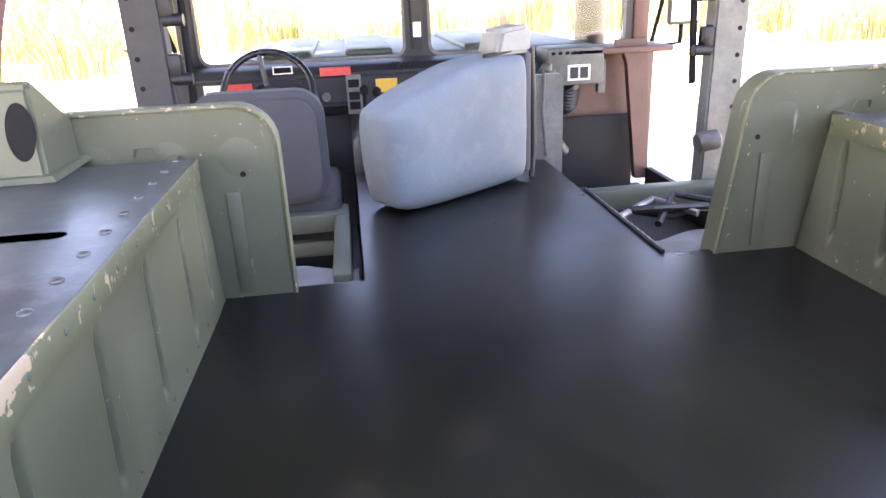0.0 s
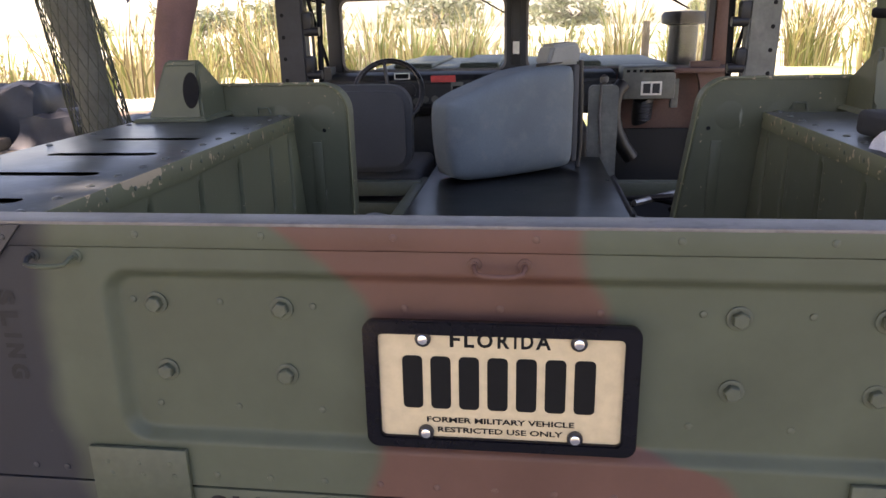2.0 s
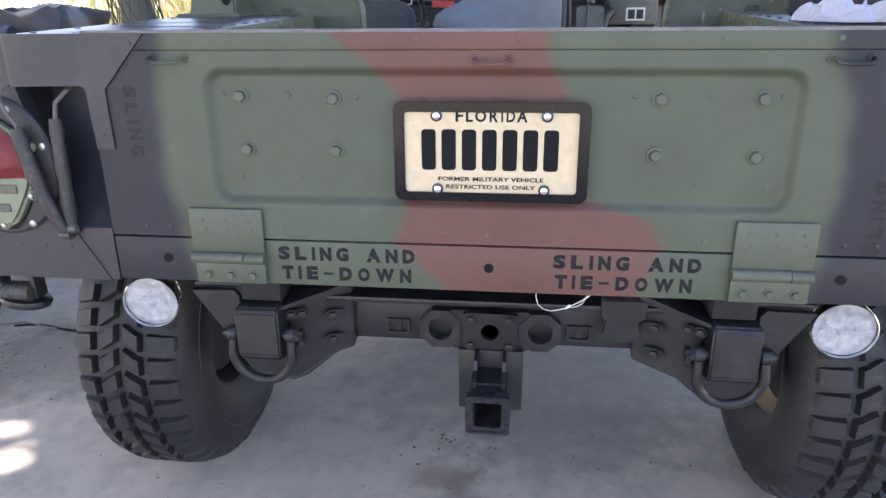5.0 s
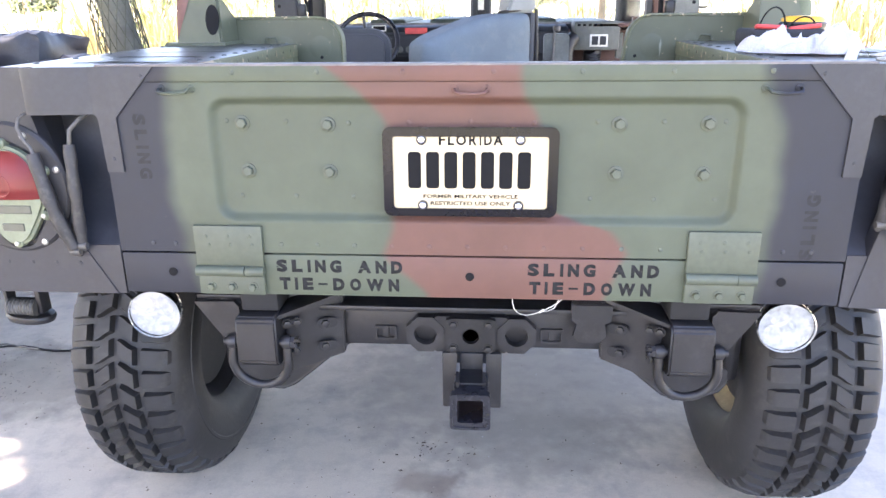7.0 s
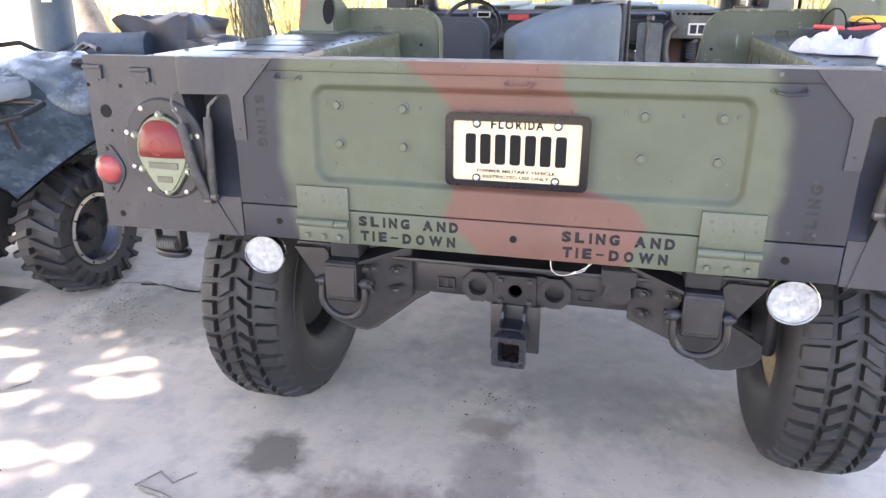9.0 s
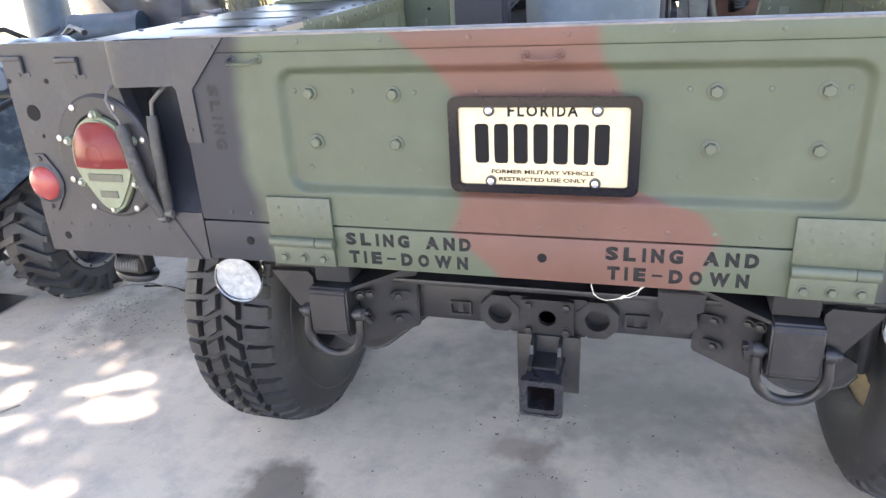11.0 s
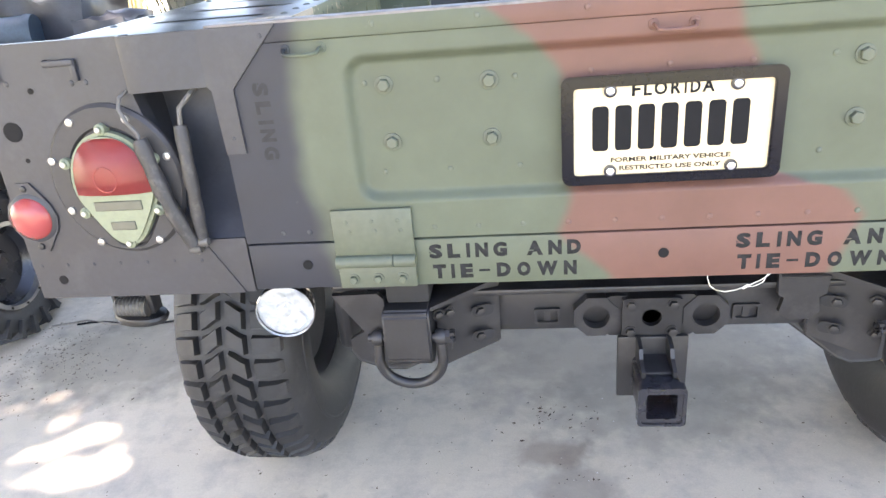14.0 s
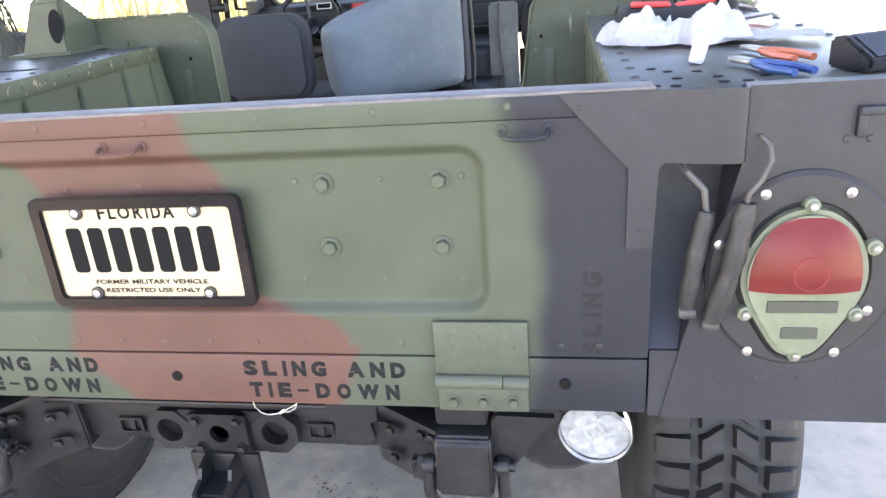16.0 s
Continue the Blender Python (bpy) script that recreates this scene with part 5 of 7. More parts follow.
def tyre_mesh():
    """The carcass of a mud-terrain tyre round the x axis, with smooth sidewalls and shoulder lugs."""
    bm = empty_bm()
    R, h = TYRE_R, TYRE_W / 2
    side = [(0.222, 0.66), (0.245, 0.84), (0.285, 0.965), (0.330, 1.0), (0.372, 0.985), (R - 0.066, 0.91), (R - 0.046, 0.82), (R - 0.034, 0.70), (R - 0.026, 0.56), (R - 0.021, 0.3), (R - 0.020, 0)]
    ridge = [(0.362, 0.985), (0.360, 1.0), (0.352, 1.005), (0.349, 0.99)]
    prof = [(r, -h * u) for r, u in side] + [(r, h * u) for r, u in side[-2:4:-1]] + [(r, h * u) for r, u in ridge] + [(r, h * u) for r, u in side[3::-1]]
    lathe(bm, prof, 88, pose(0, 0, 0, 0, 90), False)
    return finish("tyre", bm, M_RUBBER, 30)


def tread_block(bm, a, c, odd):
    """One tread block of column c at angle a: ends cut in a peak over the middle; the outer columns wrap over the shoulder."""
    R, h = TYRE_R, TYRE_W / 2
    half = math.pi * R / PITCHES - 0.0086
    u0, u1 = TREAD[c]
    sign = -1 if c < 2 else 1
    near, far = sorted((abs(u0), abs(u1)))

    def rise(u):
        return 0.027 * (1 - smooth01((abs(u) - 0.006) / 0.052)) - 0.004 * smooth01((abs(u) - 0.08) / 0.05)

    # stations across the block: place, height of the face, and how far the base lies inside and below it
    stations = []
    for k in range(4):
        u = near + (far - near) * k / 3
        stations.append((u, R - 0.021 * smooth01((u - 0.055) / 0.085) ** 1.2, 0.0, 0.022))
    if c in (0, 3):
        reach = 0.070 if odd else 0.060
        stations += [(0.1370 + 0.003 * odd, R - 0.032, 0.014, 0.008), (0.1490 + 0.004 * odd, R - reach, 0.012, 0.0)]
    hi, lo = [[], []], [[], []]
    n = len(stations)
    for k, (u, level, inset, drop) in enumerate(stations):
        taper = 0.72 if k == n - 1 and n > 4 else 1.0
        for e, edge in enumerate((-1, 1)):
            v = rise(u) + edge * half * taper
            trim = 0.0035 * (k == 0) - 0.0030 * (k == n - 1)
            for store, uu, rad, vv in ((hi, u + trim, level, v - edge * 0.0040), (lo, u - inset - trim * 0.4, level - drop, v + edge * 0.001)):
                ang = a + vv / R
                store[e].append(bm.verts.new((sign * uu, rad * math.sin(ang), rad * math.cos(ang))))
    for k in range(n - 1):
        bm.faces.new((hi[0][k], hi[0][k + 1], hi[1][k + 1], hi[1][k]))
        for e in (0, 1):
            bm.faces.new((lo[e][k], lo[e][k + 1], hi[e][k + 1], hi[e][k]))
    for k in (0, n - 1):
        bm.faces.new((lo[0][k], hi[0][k], hi[1][k], lo[1][k]))


def rim_mesh(s):
    bm = empty_bm()
    lathe(bm, [(0.236, 0.11), (0.245, 0.105), (0.225, 0.08), (0.20, 0.03), (0.205, -0.06), (0.238, -0.11), (0.225, -0.112), (0.195, -0.05), (0.12, -0.02), (0.06, -0.01), (0.001, -0.01)], 40, pose(0, 0, 0, 0, 90 * s), False)
    return finish("rim", bm, M_TAN if s > 0 else M_STEEL, 40)


TYRE = tyre_mesh()
BLOCKS = {}
for c in range(4):
    for odd in (0, 1):
        bm = empty_bm()
        tread_block(bm, 0.0, c, odd)
        BLOCKS[c, odd] = finish("tread_block", bm, M_RUBBER, 30)
for s, x in ((-1, -0.992), (1, 0.913)):
    for y in (0.825, 4.14):
        w = new("wheel")
        w.parent = truck
        w.location = (x, y, 0.467)
        w.empty_display_size = 0.2
        tagged(shared("tyre", TYRE, w, Matrix.Identity(4)), "worn black mud-terrain tyre with chunky tread blocks")
        rest = empty_bm()
        for k in range(PITCHES):
            a = 2 * math.pi * k / PITCHES
            for c in range(4):
                if y < 2 and math.pi * 0.98 < a < math.pi * 1.92:
                    shared("tread_block", BLOCKS[c, k % 2], w, Matrix.Rotation(-a, 4, "X"))
                else:
                    tread_block(rest, a, c, k % 2)
        tagged(part("tread", rest, M_RUBBER, w, "", 30), kind="stuff")
        tagged(shared("rim", rim_mesh(s), w, Matrix.Identity(4)), "dusty tan steel rim" if s > 0 else "black steel rim")
        bm = empty_bm()
        lathe(bm, [(0.185, -0.075), (0.185, -0.06), (0.10, -0.05), (0.09, 0.02), (0.05, 0.03), (0.045, 0.06)], 24, pose(0, 0, 0, 0, 90 * s))
        part("hub", bm, M_STEEL, w)

# ---- cab ----
BASE = Matrix.Translation((0, 0.045, 0.029))
WS = 3.0
bm = empty_bm()
for s, x0, x1 in ((-1, -0.968, -0.098), (1, 0.010, 0.900)):
    holed(bm, rounded(x0 - 0.055, 1.33, x1 + 0.055, 1.81, 0.02), rounded(x0, 1.366, x1, 1.730, 0.045), WS - 0.02, WS + 0.02)
box(bm, (-0.044, WS, 1.80), (2.06, 0.05, 0.06), bevel=0.008)
wind = part("windscreen_frame", bm, M_DASH, truck, "dark flat two-pane windscreen frame")
for x0, x1 in ((-0.968, -0.098), (0.010, 0.900)):
    bm = empty_bm()
    holed(bm, rounded(x0 - 0.004, 1.362, x1 + 0.004, 1.734, 0.047), rounded(x0 + 0.008, 1.374, x1 - 0.008, 1.722, 0.04), WS - 0.026, WS - 0.0205)
    part("seal", bm, M_ALU, wind)
    bm = empty_bm()
    prism(bm, rounded(x0 + 0.001, 1.367, x1 - 0.001, 1.729, 0.045), WS - 0.003, WS + 0.003)
    pane = part("pane", bm, M_GLASS, wind)
    pane.visible_shadow = False
bm = empty_bm()
box(bm, (-0.044, WS - 0.03, 1.57), (0.05, 0.03, 0.36), bevel=0.006)
part("centre_post", bm, M_DASH, wind)
bm = empty_bm()
box(bm, (-0.044, WS - 0.047, 1.475), (0.034, 0.003, 0.062))
part("sticker", bm, M_WHITE, wind, "plain white label")
for x in (-0.30, 0.62):
    bm = empty_bm()
    tube(bm, [(x, WS + 0.03, 1.765), (x + 0.10, WS + 0.035, 1.70), (x + 0.2, WS + 0.03, 1.645)], 0.005, 6)
    part("wiper", bm, M_INK, wind)

bm = empty_bm()
prof = [(2.80, 1.345), (2.78, 1.32), (2.79, 1.20), (2.84, 1.15), (3.05, 1.15), (3.05, 1.362), (2.85, 1.362)]
a = [bm.verts.new((-1.04, y, z)) for y, z in prof]
b = [bm.verts.new((0.45, y, z)) for y, z in prof]
bm.faces.new(a)
bm.faces.new(b[::-1])
for i in range(len(prof)):
    j = (i + 1) % len(prof)
    bm.faces.new((a[j], a[i], b[i], b[j]))
bmesh.ops.bevel(bm, geom=bm.edges[:], offset=0.01, segments=2, affect="EDGES")
dash = part("dashboard", bm, M_DASH, truck, "black instrument panel with red, yellow and white labels")


def dash_plate(x, z, w, h, m, y=2.777, t=0.004, label=""):
    bm = empty_bm()
    box(bm, (x, y, z), (w, t, h), bevel=0.0012, seg=1)
    return part("placard", bm, m, dash, label)


dash_plate(-0.405, 1.337, 0.125, 0.034, M_REDL, label="red warning placard")
dash_plate(-0.795, 1.292, 0.105, 0.030, M_REDL, label="red warning placard")
dash_plate(-0.20, 1.27, 0.09, 0.055, M_YELLOW, 2.774, label="yellow placard")
dash_plate(-0.90, 1.265, 0.068, 0.085, M_WHITE, label="white switch plate")
dash_plate(-0.615, 1.352, 0.08, 0.032, M_WHITE, 2.778)
dash_plate(-0.615, 1.352, 0.068, 0.022, M_INK, 2.776)
bm = empty_bm()
tube(bm, [(-0.92, 2.775, 1.275), (-0.89, 2.74, 1.258)], [0.006, 0.010], 8)
part("switch_lever", bm, M_INK, dash)
dash_plate(-0.335, 1.24, 0.062, 0.16, M_DUSTY, 2.775)
for z in (1.285, 1.235, 1.195):
    dash_plate(-0.335, z, 0.044, 0.032, M_INK, 2.772)
for i in range(5):
    bm = empty_bm()
    tube(bm, [(-0.18 + 0.022 * i, 2.785, 1.335), (-0.165 + 0.022 * i, 2.785, 1.36)], 0.003, 5)
    part("vent_slot", bm, M_INK, dash)
for x, z, r in ((-0.70, 1.265, 0.035), (-0.58, 1.28, 0.035), (-0.50, 1.235, 0.018), (-0.45, 1.235, 0.018), (-0.545, 1.225, 0.018)):
    bm = empty_bm()
    lathe(bm, [(r, 0), (r, 0.008), (r * 0.85, 0.008), (r * 0.85, 0.003), (0.001, 0.003)], 20, pose(x, 2.785, z) @ FACE, False)
    part("gauge", bm, M_DUSTY if r < 0.03 else M_PLASTIC, dash)

# passenger side: heater box, firewall and a dark plate low before it
bm = empty_bm()
box(bm, (0.60, 2.84, 1.305), (0.25, 0.20, 0.155), bevel=0.012)
heater = part("heater_box", bm, M_DUSTY, truck, "grey-green heater box with vents and a white framed switch plate")
bm = empty_bm()
box(bm, (0.612, 2.737, 1.28), (0.098, 0.004, 0.065))
part("switch_plate", bm, M_WHITE, heater)
for x in (0.590, 0.634):
    bm = empty_bm()
    box(bm, (x, 2.7335, 1.28), (0.034, 0.004, 0.046))
    part("switch", bm, M_DASH, heater)
for i in range(5):
    bm = empty_bm()
    box(bm, (0.50 + 0.03 * i, 2.737, 1.362), (0.016, 0.004, 0.012), pose(0, 0, 0), 0.001, 1)
    part("vent_slot", bm, M_INK, heater)
bm = empty_bm()
tube(bm, [(0.585 + 0.004 * (i % 2), 2.80 + 0.003 * i, 1.23 - 0.0075 * i) for i in range(16)], [0.045 + 0.005 * (i % 2) for i in range(16)], 16)
part("hose", bm, M_STEEL, heater)
bm = empty_bm()
tube(bm, [(0.475, 2.72, 1.300), (0.448, 2.70, 1.275), (0.432, 2.685, 1.22), (0.432, 2.68, 1.15), (0.450, 2.68, 1.08), (0.485, 2.68, 1.01), (0.53, 2.69, 0.95)], 0.036, 14)
part("hose", bm, M_STEEL, heater)
bm = empty_bm()
box(bm, (0.72, 2.95, 1.06), (0.62, 0.03, 0.55), bevel=0.004)
box(bm, (0.80, 2.86, 1.36), (0.46, 0.24, 0.025), bevel=0.006)
part("firewall", bm, M_BROWNP, truck, "reddish brown firewall in front of the passenger footwell")
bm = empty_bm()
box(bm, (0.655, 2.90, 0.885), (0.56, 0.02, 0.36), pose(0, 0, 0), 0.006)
part("toe_board", bm, M_DARK, truck, "dark plate before the lower passenger firewall")
bm = empty_bm()
box(bm, (0.735, 2.81, 1.25), (0.035, 0.03, 0.14), bevel=0.004)
part("bracket", bm, M_DUSTY, truck)
# brown front pillar of the passenger door opening
bm = empty_bm()
prism(bm, [(0.915, 0.78), (0.975, 0.78), (0.935, 1.40), (0.80, 1.40), (0.80, 1.37), (0.83, 1.35), (0.85, 1.30), (0.862, 1.20)], 2.80, 2.84)
part("door_pillar", bm, M_BROWNP, truck, "brown painted door pillar")
bm = empty_bm()
prism(bm, [(-0.99, 0.85), (-1.05, 0.85), (-1.05, 1.40), (-0.99, 1.40)], 2.80, 2.90)
part("door_pillar", bm, M_DASH, truck)
for s, x in ((-1, -1.01), (1, 0.975)):
    bm = empty_bm()
    box(bm, (x, WS, 1.58), (0.075, 0.07, 0.44), bevel=0.012)
    part("windscreen_pillar", bm, M_DASH if s < 0 else M_BROWNP, truck)

# roof, rails and middle pillars
bm = empty_bm()
ny = 24
rows = []
for j in range(ny + 1):
    y = 1.95 + (3.08 - 1.95) * j / ny
    row = []
    for i in range(33):
        x = -1.05 + 2.1 * i / 32
        z = 1.835 + 0.03 * (1 - (x / 1.05) ** 2) + 0.005 * noise.noise((x * 3, y * 3, 0)) - 0.035 * smooth01((abs(x) - 0.9) / 0.15)
        row.append(bm.verts.new((x, y, z)))
    rows.append(row)
for j in range(ny):
    for i in range(32):
        bm.faces.new((rows[j][i], rows[j][i + 1], rows[j + 1][i + 1], rows[j + 1][i]))
bmesh.ops.solidify(bm, geom=bm.faces[:], thickness=0.012)
part("roof", bm, M_ROOF, truck, "dark blue-grey canvas cab roof", 60)
for s in (-1, 1):
    bm = empty_bm()
    box(bm, (s * 1.02, 2.52, 1.80), (0.05, 1.14, 0.05), bevel=0.012)
    part("roof_rail", bm, M_DASH, truck)
    x = -0.935 if s < 0 else 0.895
    bm = empty_bm()
    prism(bm, [(x - 0.062, 0.85), (x + 0.062, 0.85), (x + 0.055, 1.82), (x - 0.055, 1.82)], 2.06, 2.13)
    bmesh.ops.bevel(bm, geom=bm.edges[:], offset=0.008, segments=2, affect="EDGES")
    pil = part("middle_pillar", bm, M_DASH if s < 0 else M_DUSTY, truck, "upright cab pillar with holes and latch hardware")
    for i in range(9):
        bm = empty_bm()
        lathe(bm, [(0.008, 0), (0.008, 0.001)], 10, pose(x + s * 0.03, 2.0595, 1.05 + 0.085 * i) @ FACE)
        part("hole", bm, M_INK, pil)
    for z in (1.62, 1.45):
        bm = empty_bm()
        box(bm, (x - s * 0.065, 2.09, z), (0.045, 0.05, 0.07), bevel=0.01)
        lathe(bm, [(0.018, -0.03), (0.018, 0.03)], 12, pose(x - s * 0.085, 2.08, z - 0.04, 0, 90))
        part("latch", bm, M_STEEL, pil)
    bm = empty_bm()
    tube(bm, [(x - s * 0.10, 2.10, 1.30), (x - s * 0.105, 2.15, 1.80)], 0.012, 8)
    part("belt_strap", bm, M_INK, pil)
bm = empty_bm()
lathe(bm, [(0.001, -0.042), (0.030, -0.040), (0.034, -0.034), (0.034, 0.030), (0.028, 0.036), (0.001, 0.037)], 20, pose(0.835, 2.03, 1.115, 0, 82))
part("door_striker", bm, M_HOOK, truck, "dull grey round door striker")
bm = empty_bm()
box(bm, (0, 2.09, 1.825), (1.95, 0.06, 0.05), bevel=0.01)
part("roof_bow", bm, M_ROOF, truck)
# dome lamp
bm = empty_bm()
box(bm, (-0.035, 2.51, 1.772), (0.215, 0.13, 0.055), bevel=0.012)
dome = part("dome_lamp", bm, M_DUSTY, truck, "grey cabin lamp on the roof")
bm = empty_bm()
lathe(bm, [(0.085, 0), (0.08, 0.012), (0.05, 0.022), (0.001, 0.026)], 24, pose(-0.035, 2.51, 1.747, 180) @ Matrix.Diagonal((1, 0.6, 1, 1)))
part("lens", bm, M_CREAM, dome)

# steering wheel
bm = empty_bm()
SW = pose(-0.668, 2.66, 1.278, 62)
circ = [SW @ Vector((0.172 * math.cos(2 * math.pi * k / 48), 0.172 * math.sin(2 * math.pi * k / 48), 0)) for k in range(48)]
tube(bm, circ, 0.0135, 10, True)
for a in (100, 215, 325):
    tube(bm, [SW @ Vector((0.168 * math.cos(radians(a)), 0.168 * math.sin(radians(a)), 0)), SW @ Vector((0.03 * math.cos(radians(a)), 0.03 * math.sin(radians(a)), -0.05))], 0.010, 8)
lathe(bm, [(0.045, -0.06), (0.045, -0.03), (0.03, -0.025)], 16, SW)
tube(bm, [SW @ Vector((0, 0, -0.05)), SW @ Vector((0, 0, -0.30))], 0.025, 10)
part("steering_wheel", bm, M_PLASTIC, truck, "thin black three-spoke steering wheel", 60)

# middle console under the dash, driver's firewall and levers
bm = empty_bm()
box(bm, (-0.03, 2.66, 0.96), (0.66, 0.66, 0.40), bevel=0.05, seg=3)
part("engine_cover", bm, M_DASH, truck, "dark engine cover between the footwells")
bm = empty_bm()
box(bm, (-0.68, 2.93, 0.98), (0.70, 0.03, 0.60), bevel=0.004)
box(bm, (-1.0, 2.5, 0.82), (0.05, 0.95, 0.25), bevel=0.006)
part("driver_firewall", bm, M_DASH, truck, "dark driver's firewall")
for x, y, h in ((-0.30, 2.52, 0.14), (-0.25, 2.60, 0.12)):
    bm = empty_bm()
    tube(bm, [(x, y, 1.14), (x, y - 0.03, 1.14 + h)], 0.007, 8)
    lathe(bm, [(0.004, -0.02), (0.017, -0.008), (0.017, 0.01), (0.006, 0.022)], 12, pose(x, y - 0.03, 1.15 + h))
    part("gear_lever", bm, M_INK, truck, "black gear lever")

# driver's seat
seat = new("driver_seat")
seat.parent = truck
tagged(seat, "dark grey canvas driver's seat")
bm = empty_bm()
prism(bm, [(x, z) for x, z in rounded(-0.83, 1.03, -0.435, 1.375, 0.085, 8)], 1.93, 2.03, Matrix.Translation((0, 0, 0)))
bmesh.ops.bevel(bm, geom=[e for e in bm.edges if e.calc_face_angle(0) > 1.0], offset=0.022, segments=4, affect="EDGES")
part("backrest", bm, M_SEAT, seat, "", 60)
bm = empty_bm()
box(bm, (-0.62, 2.22, 0.97), (0.42, 0.46, 0.12), bevel=0.035, seg=4)
part("cushion", bm, M_SEAT, seat, "", 60)
bm = empty_bm()
box(bm, (-0.66, 1.95, 0.965), (0.52, 0.05, 0.06), bevel=0.006)
box(bm, (-0.66, 1.95, 0.88), (0.52, 0.04, 0.05), bevel=0.006)
box(bm, (-0.41, 1.75, 0.90), (0.05, 0.62, 0.18), bevel=0.012)
part("seat_base", bm, M_GREEN, seat, "green steel seat box")
# box frame and battery bay on the passenger side
bm = empty_bm()
box(bm, (0.635, 1.98, 0.955), (0.60, 0.055, 0.07), bevel=0.006)
box(bm, (0.90, 1.86, 0.90), (0.06, 0.28, 0.18), bevel=0.006)
part("seat_frame", bm, M_GREEN, truck, "green steel frame of the removed passenger seat")
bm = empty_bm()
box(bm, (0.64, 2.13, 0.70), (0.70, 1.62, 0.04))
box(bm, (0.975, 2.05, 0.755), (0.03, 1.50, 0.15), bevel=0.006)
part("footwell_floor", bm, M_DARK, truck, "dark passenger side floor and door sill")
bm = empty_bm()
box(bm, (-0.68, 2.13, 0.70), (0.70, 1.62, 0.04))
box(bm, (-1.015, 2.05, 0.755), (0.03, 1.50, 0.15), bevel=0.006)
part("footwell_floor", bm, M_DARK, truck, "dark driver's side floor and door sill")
for pts, m in (([(0.38, 1.80, 0.93), (0.50, 1.86, 0.95), (0.62, 1.82, 0.93), (0.80, 1.88, 0.95)], M_INK), ([(0.40, 1.88, 0.94), (0.55, 1.80, 0.97), (0.75, 1.84, 0.95)], M_STEEL), ([(0.42, 1.78, 0.95), (0.60, 1.92, 0.96), (0.70, 1.80, 0.94)], M_WORN), ([(0.55, 1.76, 0.93), (0.66, 1.90, 0.98), (0.84, 1.82, 0.95)], M_STEEL)):
    bm = empty_bm()
    tube(bm, pts, 0.012, 8)
    part("cable", bm, m, truck)
bm = empty_bm()
rows = []
for j in range(11):
    row = []
    for i in range(13):
        u, v = i / 12, j / 10
        x = -1.29 + 0.20 * u
        z = 2.02 - (0.345 - 0.20 * abs(u - 0.40) ** 1.3) * v
        row.append(bm.verts.new((x, 1.38 + 0.03 * math.sin(u * 9) * (0.3 + v), z)))
    rows.append(row)
for j in range(10):
    for i in range(12):
        bm.faces.new((rows[j][i], rows[j][i + 1], rows[j + 1][i + 1], rows[j + 1][i]))
bmesh.ops.solidify(bm, geom=bm.faces[:], thickness=0.004)
part("canvas_flap", bm, M_FLAP, truck, "pale blue-grey canvas flap hanging at the roof edge", 70)
# draped cloths in the gaps beside the tunnel
for s, x0, x1 in ((1, 0.335, 0.84), (-1, -0.56, -0.37)):
    bm = empty_bm()
    rows = []
    for j in range(15):
        row = []
        for i in range(19):
            x, y = x0 + (x1 - x0) * i / 18, 1.365 + 0.34 * j / 14
            z = 1.000 + 0.014 * math.sin(x * 21 + y * 26) * (0.4 + j / 20) + 0.03 * noise.noise((x * 6, y * 6, 3)) - 0.05 * (j / 14) ** 2
            row.append(bm.verts.new((x, y, z)))
        rows.append(row)
    for j in range(14):
        for i in range(18):
            bm.faces.new((rows[j][i], rows[j][i + 1], rows[j + 1][i + 1], rows[j + 1][i]))
    bmesh.ops.solidify(bm, geom=bm.faces[:], thickness=0.004)
    solid("cloth", bm, M_LINEN, "crumpled dusty grey canvas in the gap beside the tunnel", "cloth", sharp=80)

# bonnet, snorkel and mirrors outside
bm = empty_bm()
box(bm, (-0.02, 3.75, 1.27), (1.7, 1.3, 0.20), bevel=0.05, seg=3)
for x in (-0.62, -0.25, 0.30):
    box(bm, (x, 3.7, 1.375), (0.22, 1.1, 0.035), bevel=0.015, seg=3)
part("bonnet", bm, M_GREEN, truck, "green bonnet with raised ribs")
bm = empty_bm()
lathe(bm, [(0.077, 0), (0.077, 0.235), (0.118, 0.243), (0.124, 0.285), (0.11, 0.305), (0.001, 0.312)], 28, pose(0.865, 3.35, 1.33))
part("snorkel", bm, M_STEEL, truck, "dark round air intake with a mushroom cap", 50)
for s, x in ((-1, -1.19), (1, 1.17)):
    bm = empty_bm()
    tube(bm, [(s * 1.02, 3.03, 1.72), (x, 2.98, 1.74), (x, 2.98, 1.36), (s * 1.02, 3.03, 1.34)], 0.011, 8)
    tube(bm, [(s * 1.02, 3.04, 1.20), (x - s * 0.04, 3.0, 1.75)], 0.010, 8)
    mir = part("mirror_arm", bm, M_INK, truck, "black tubular mirror arm")
    bm = empty_bm()
    box(bm, (x, 2.965, 1.56), (0.15, 0.035, 0.24), bevel=0.015, seg=3)
    part("mirror_shell", bm, M_DUSTY, mir)
    bm = empty_bm()
    box(bm, (x, 2.9455, 1.56), (0.13, 0.003, 0.21))
    part("mirror_glass", bm, M_CHROME, mir)


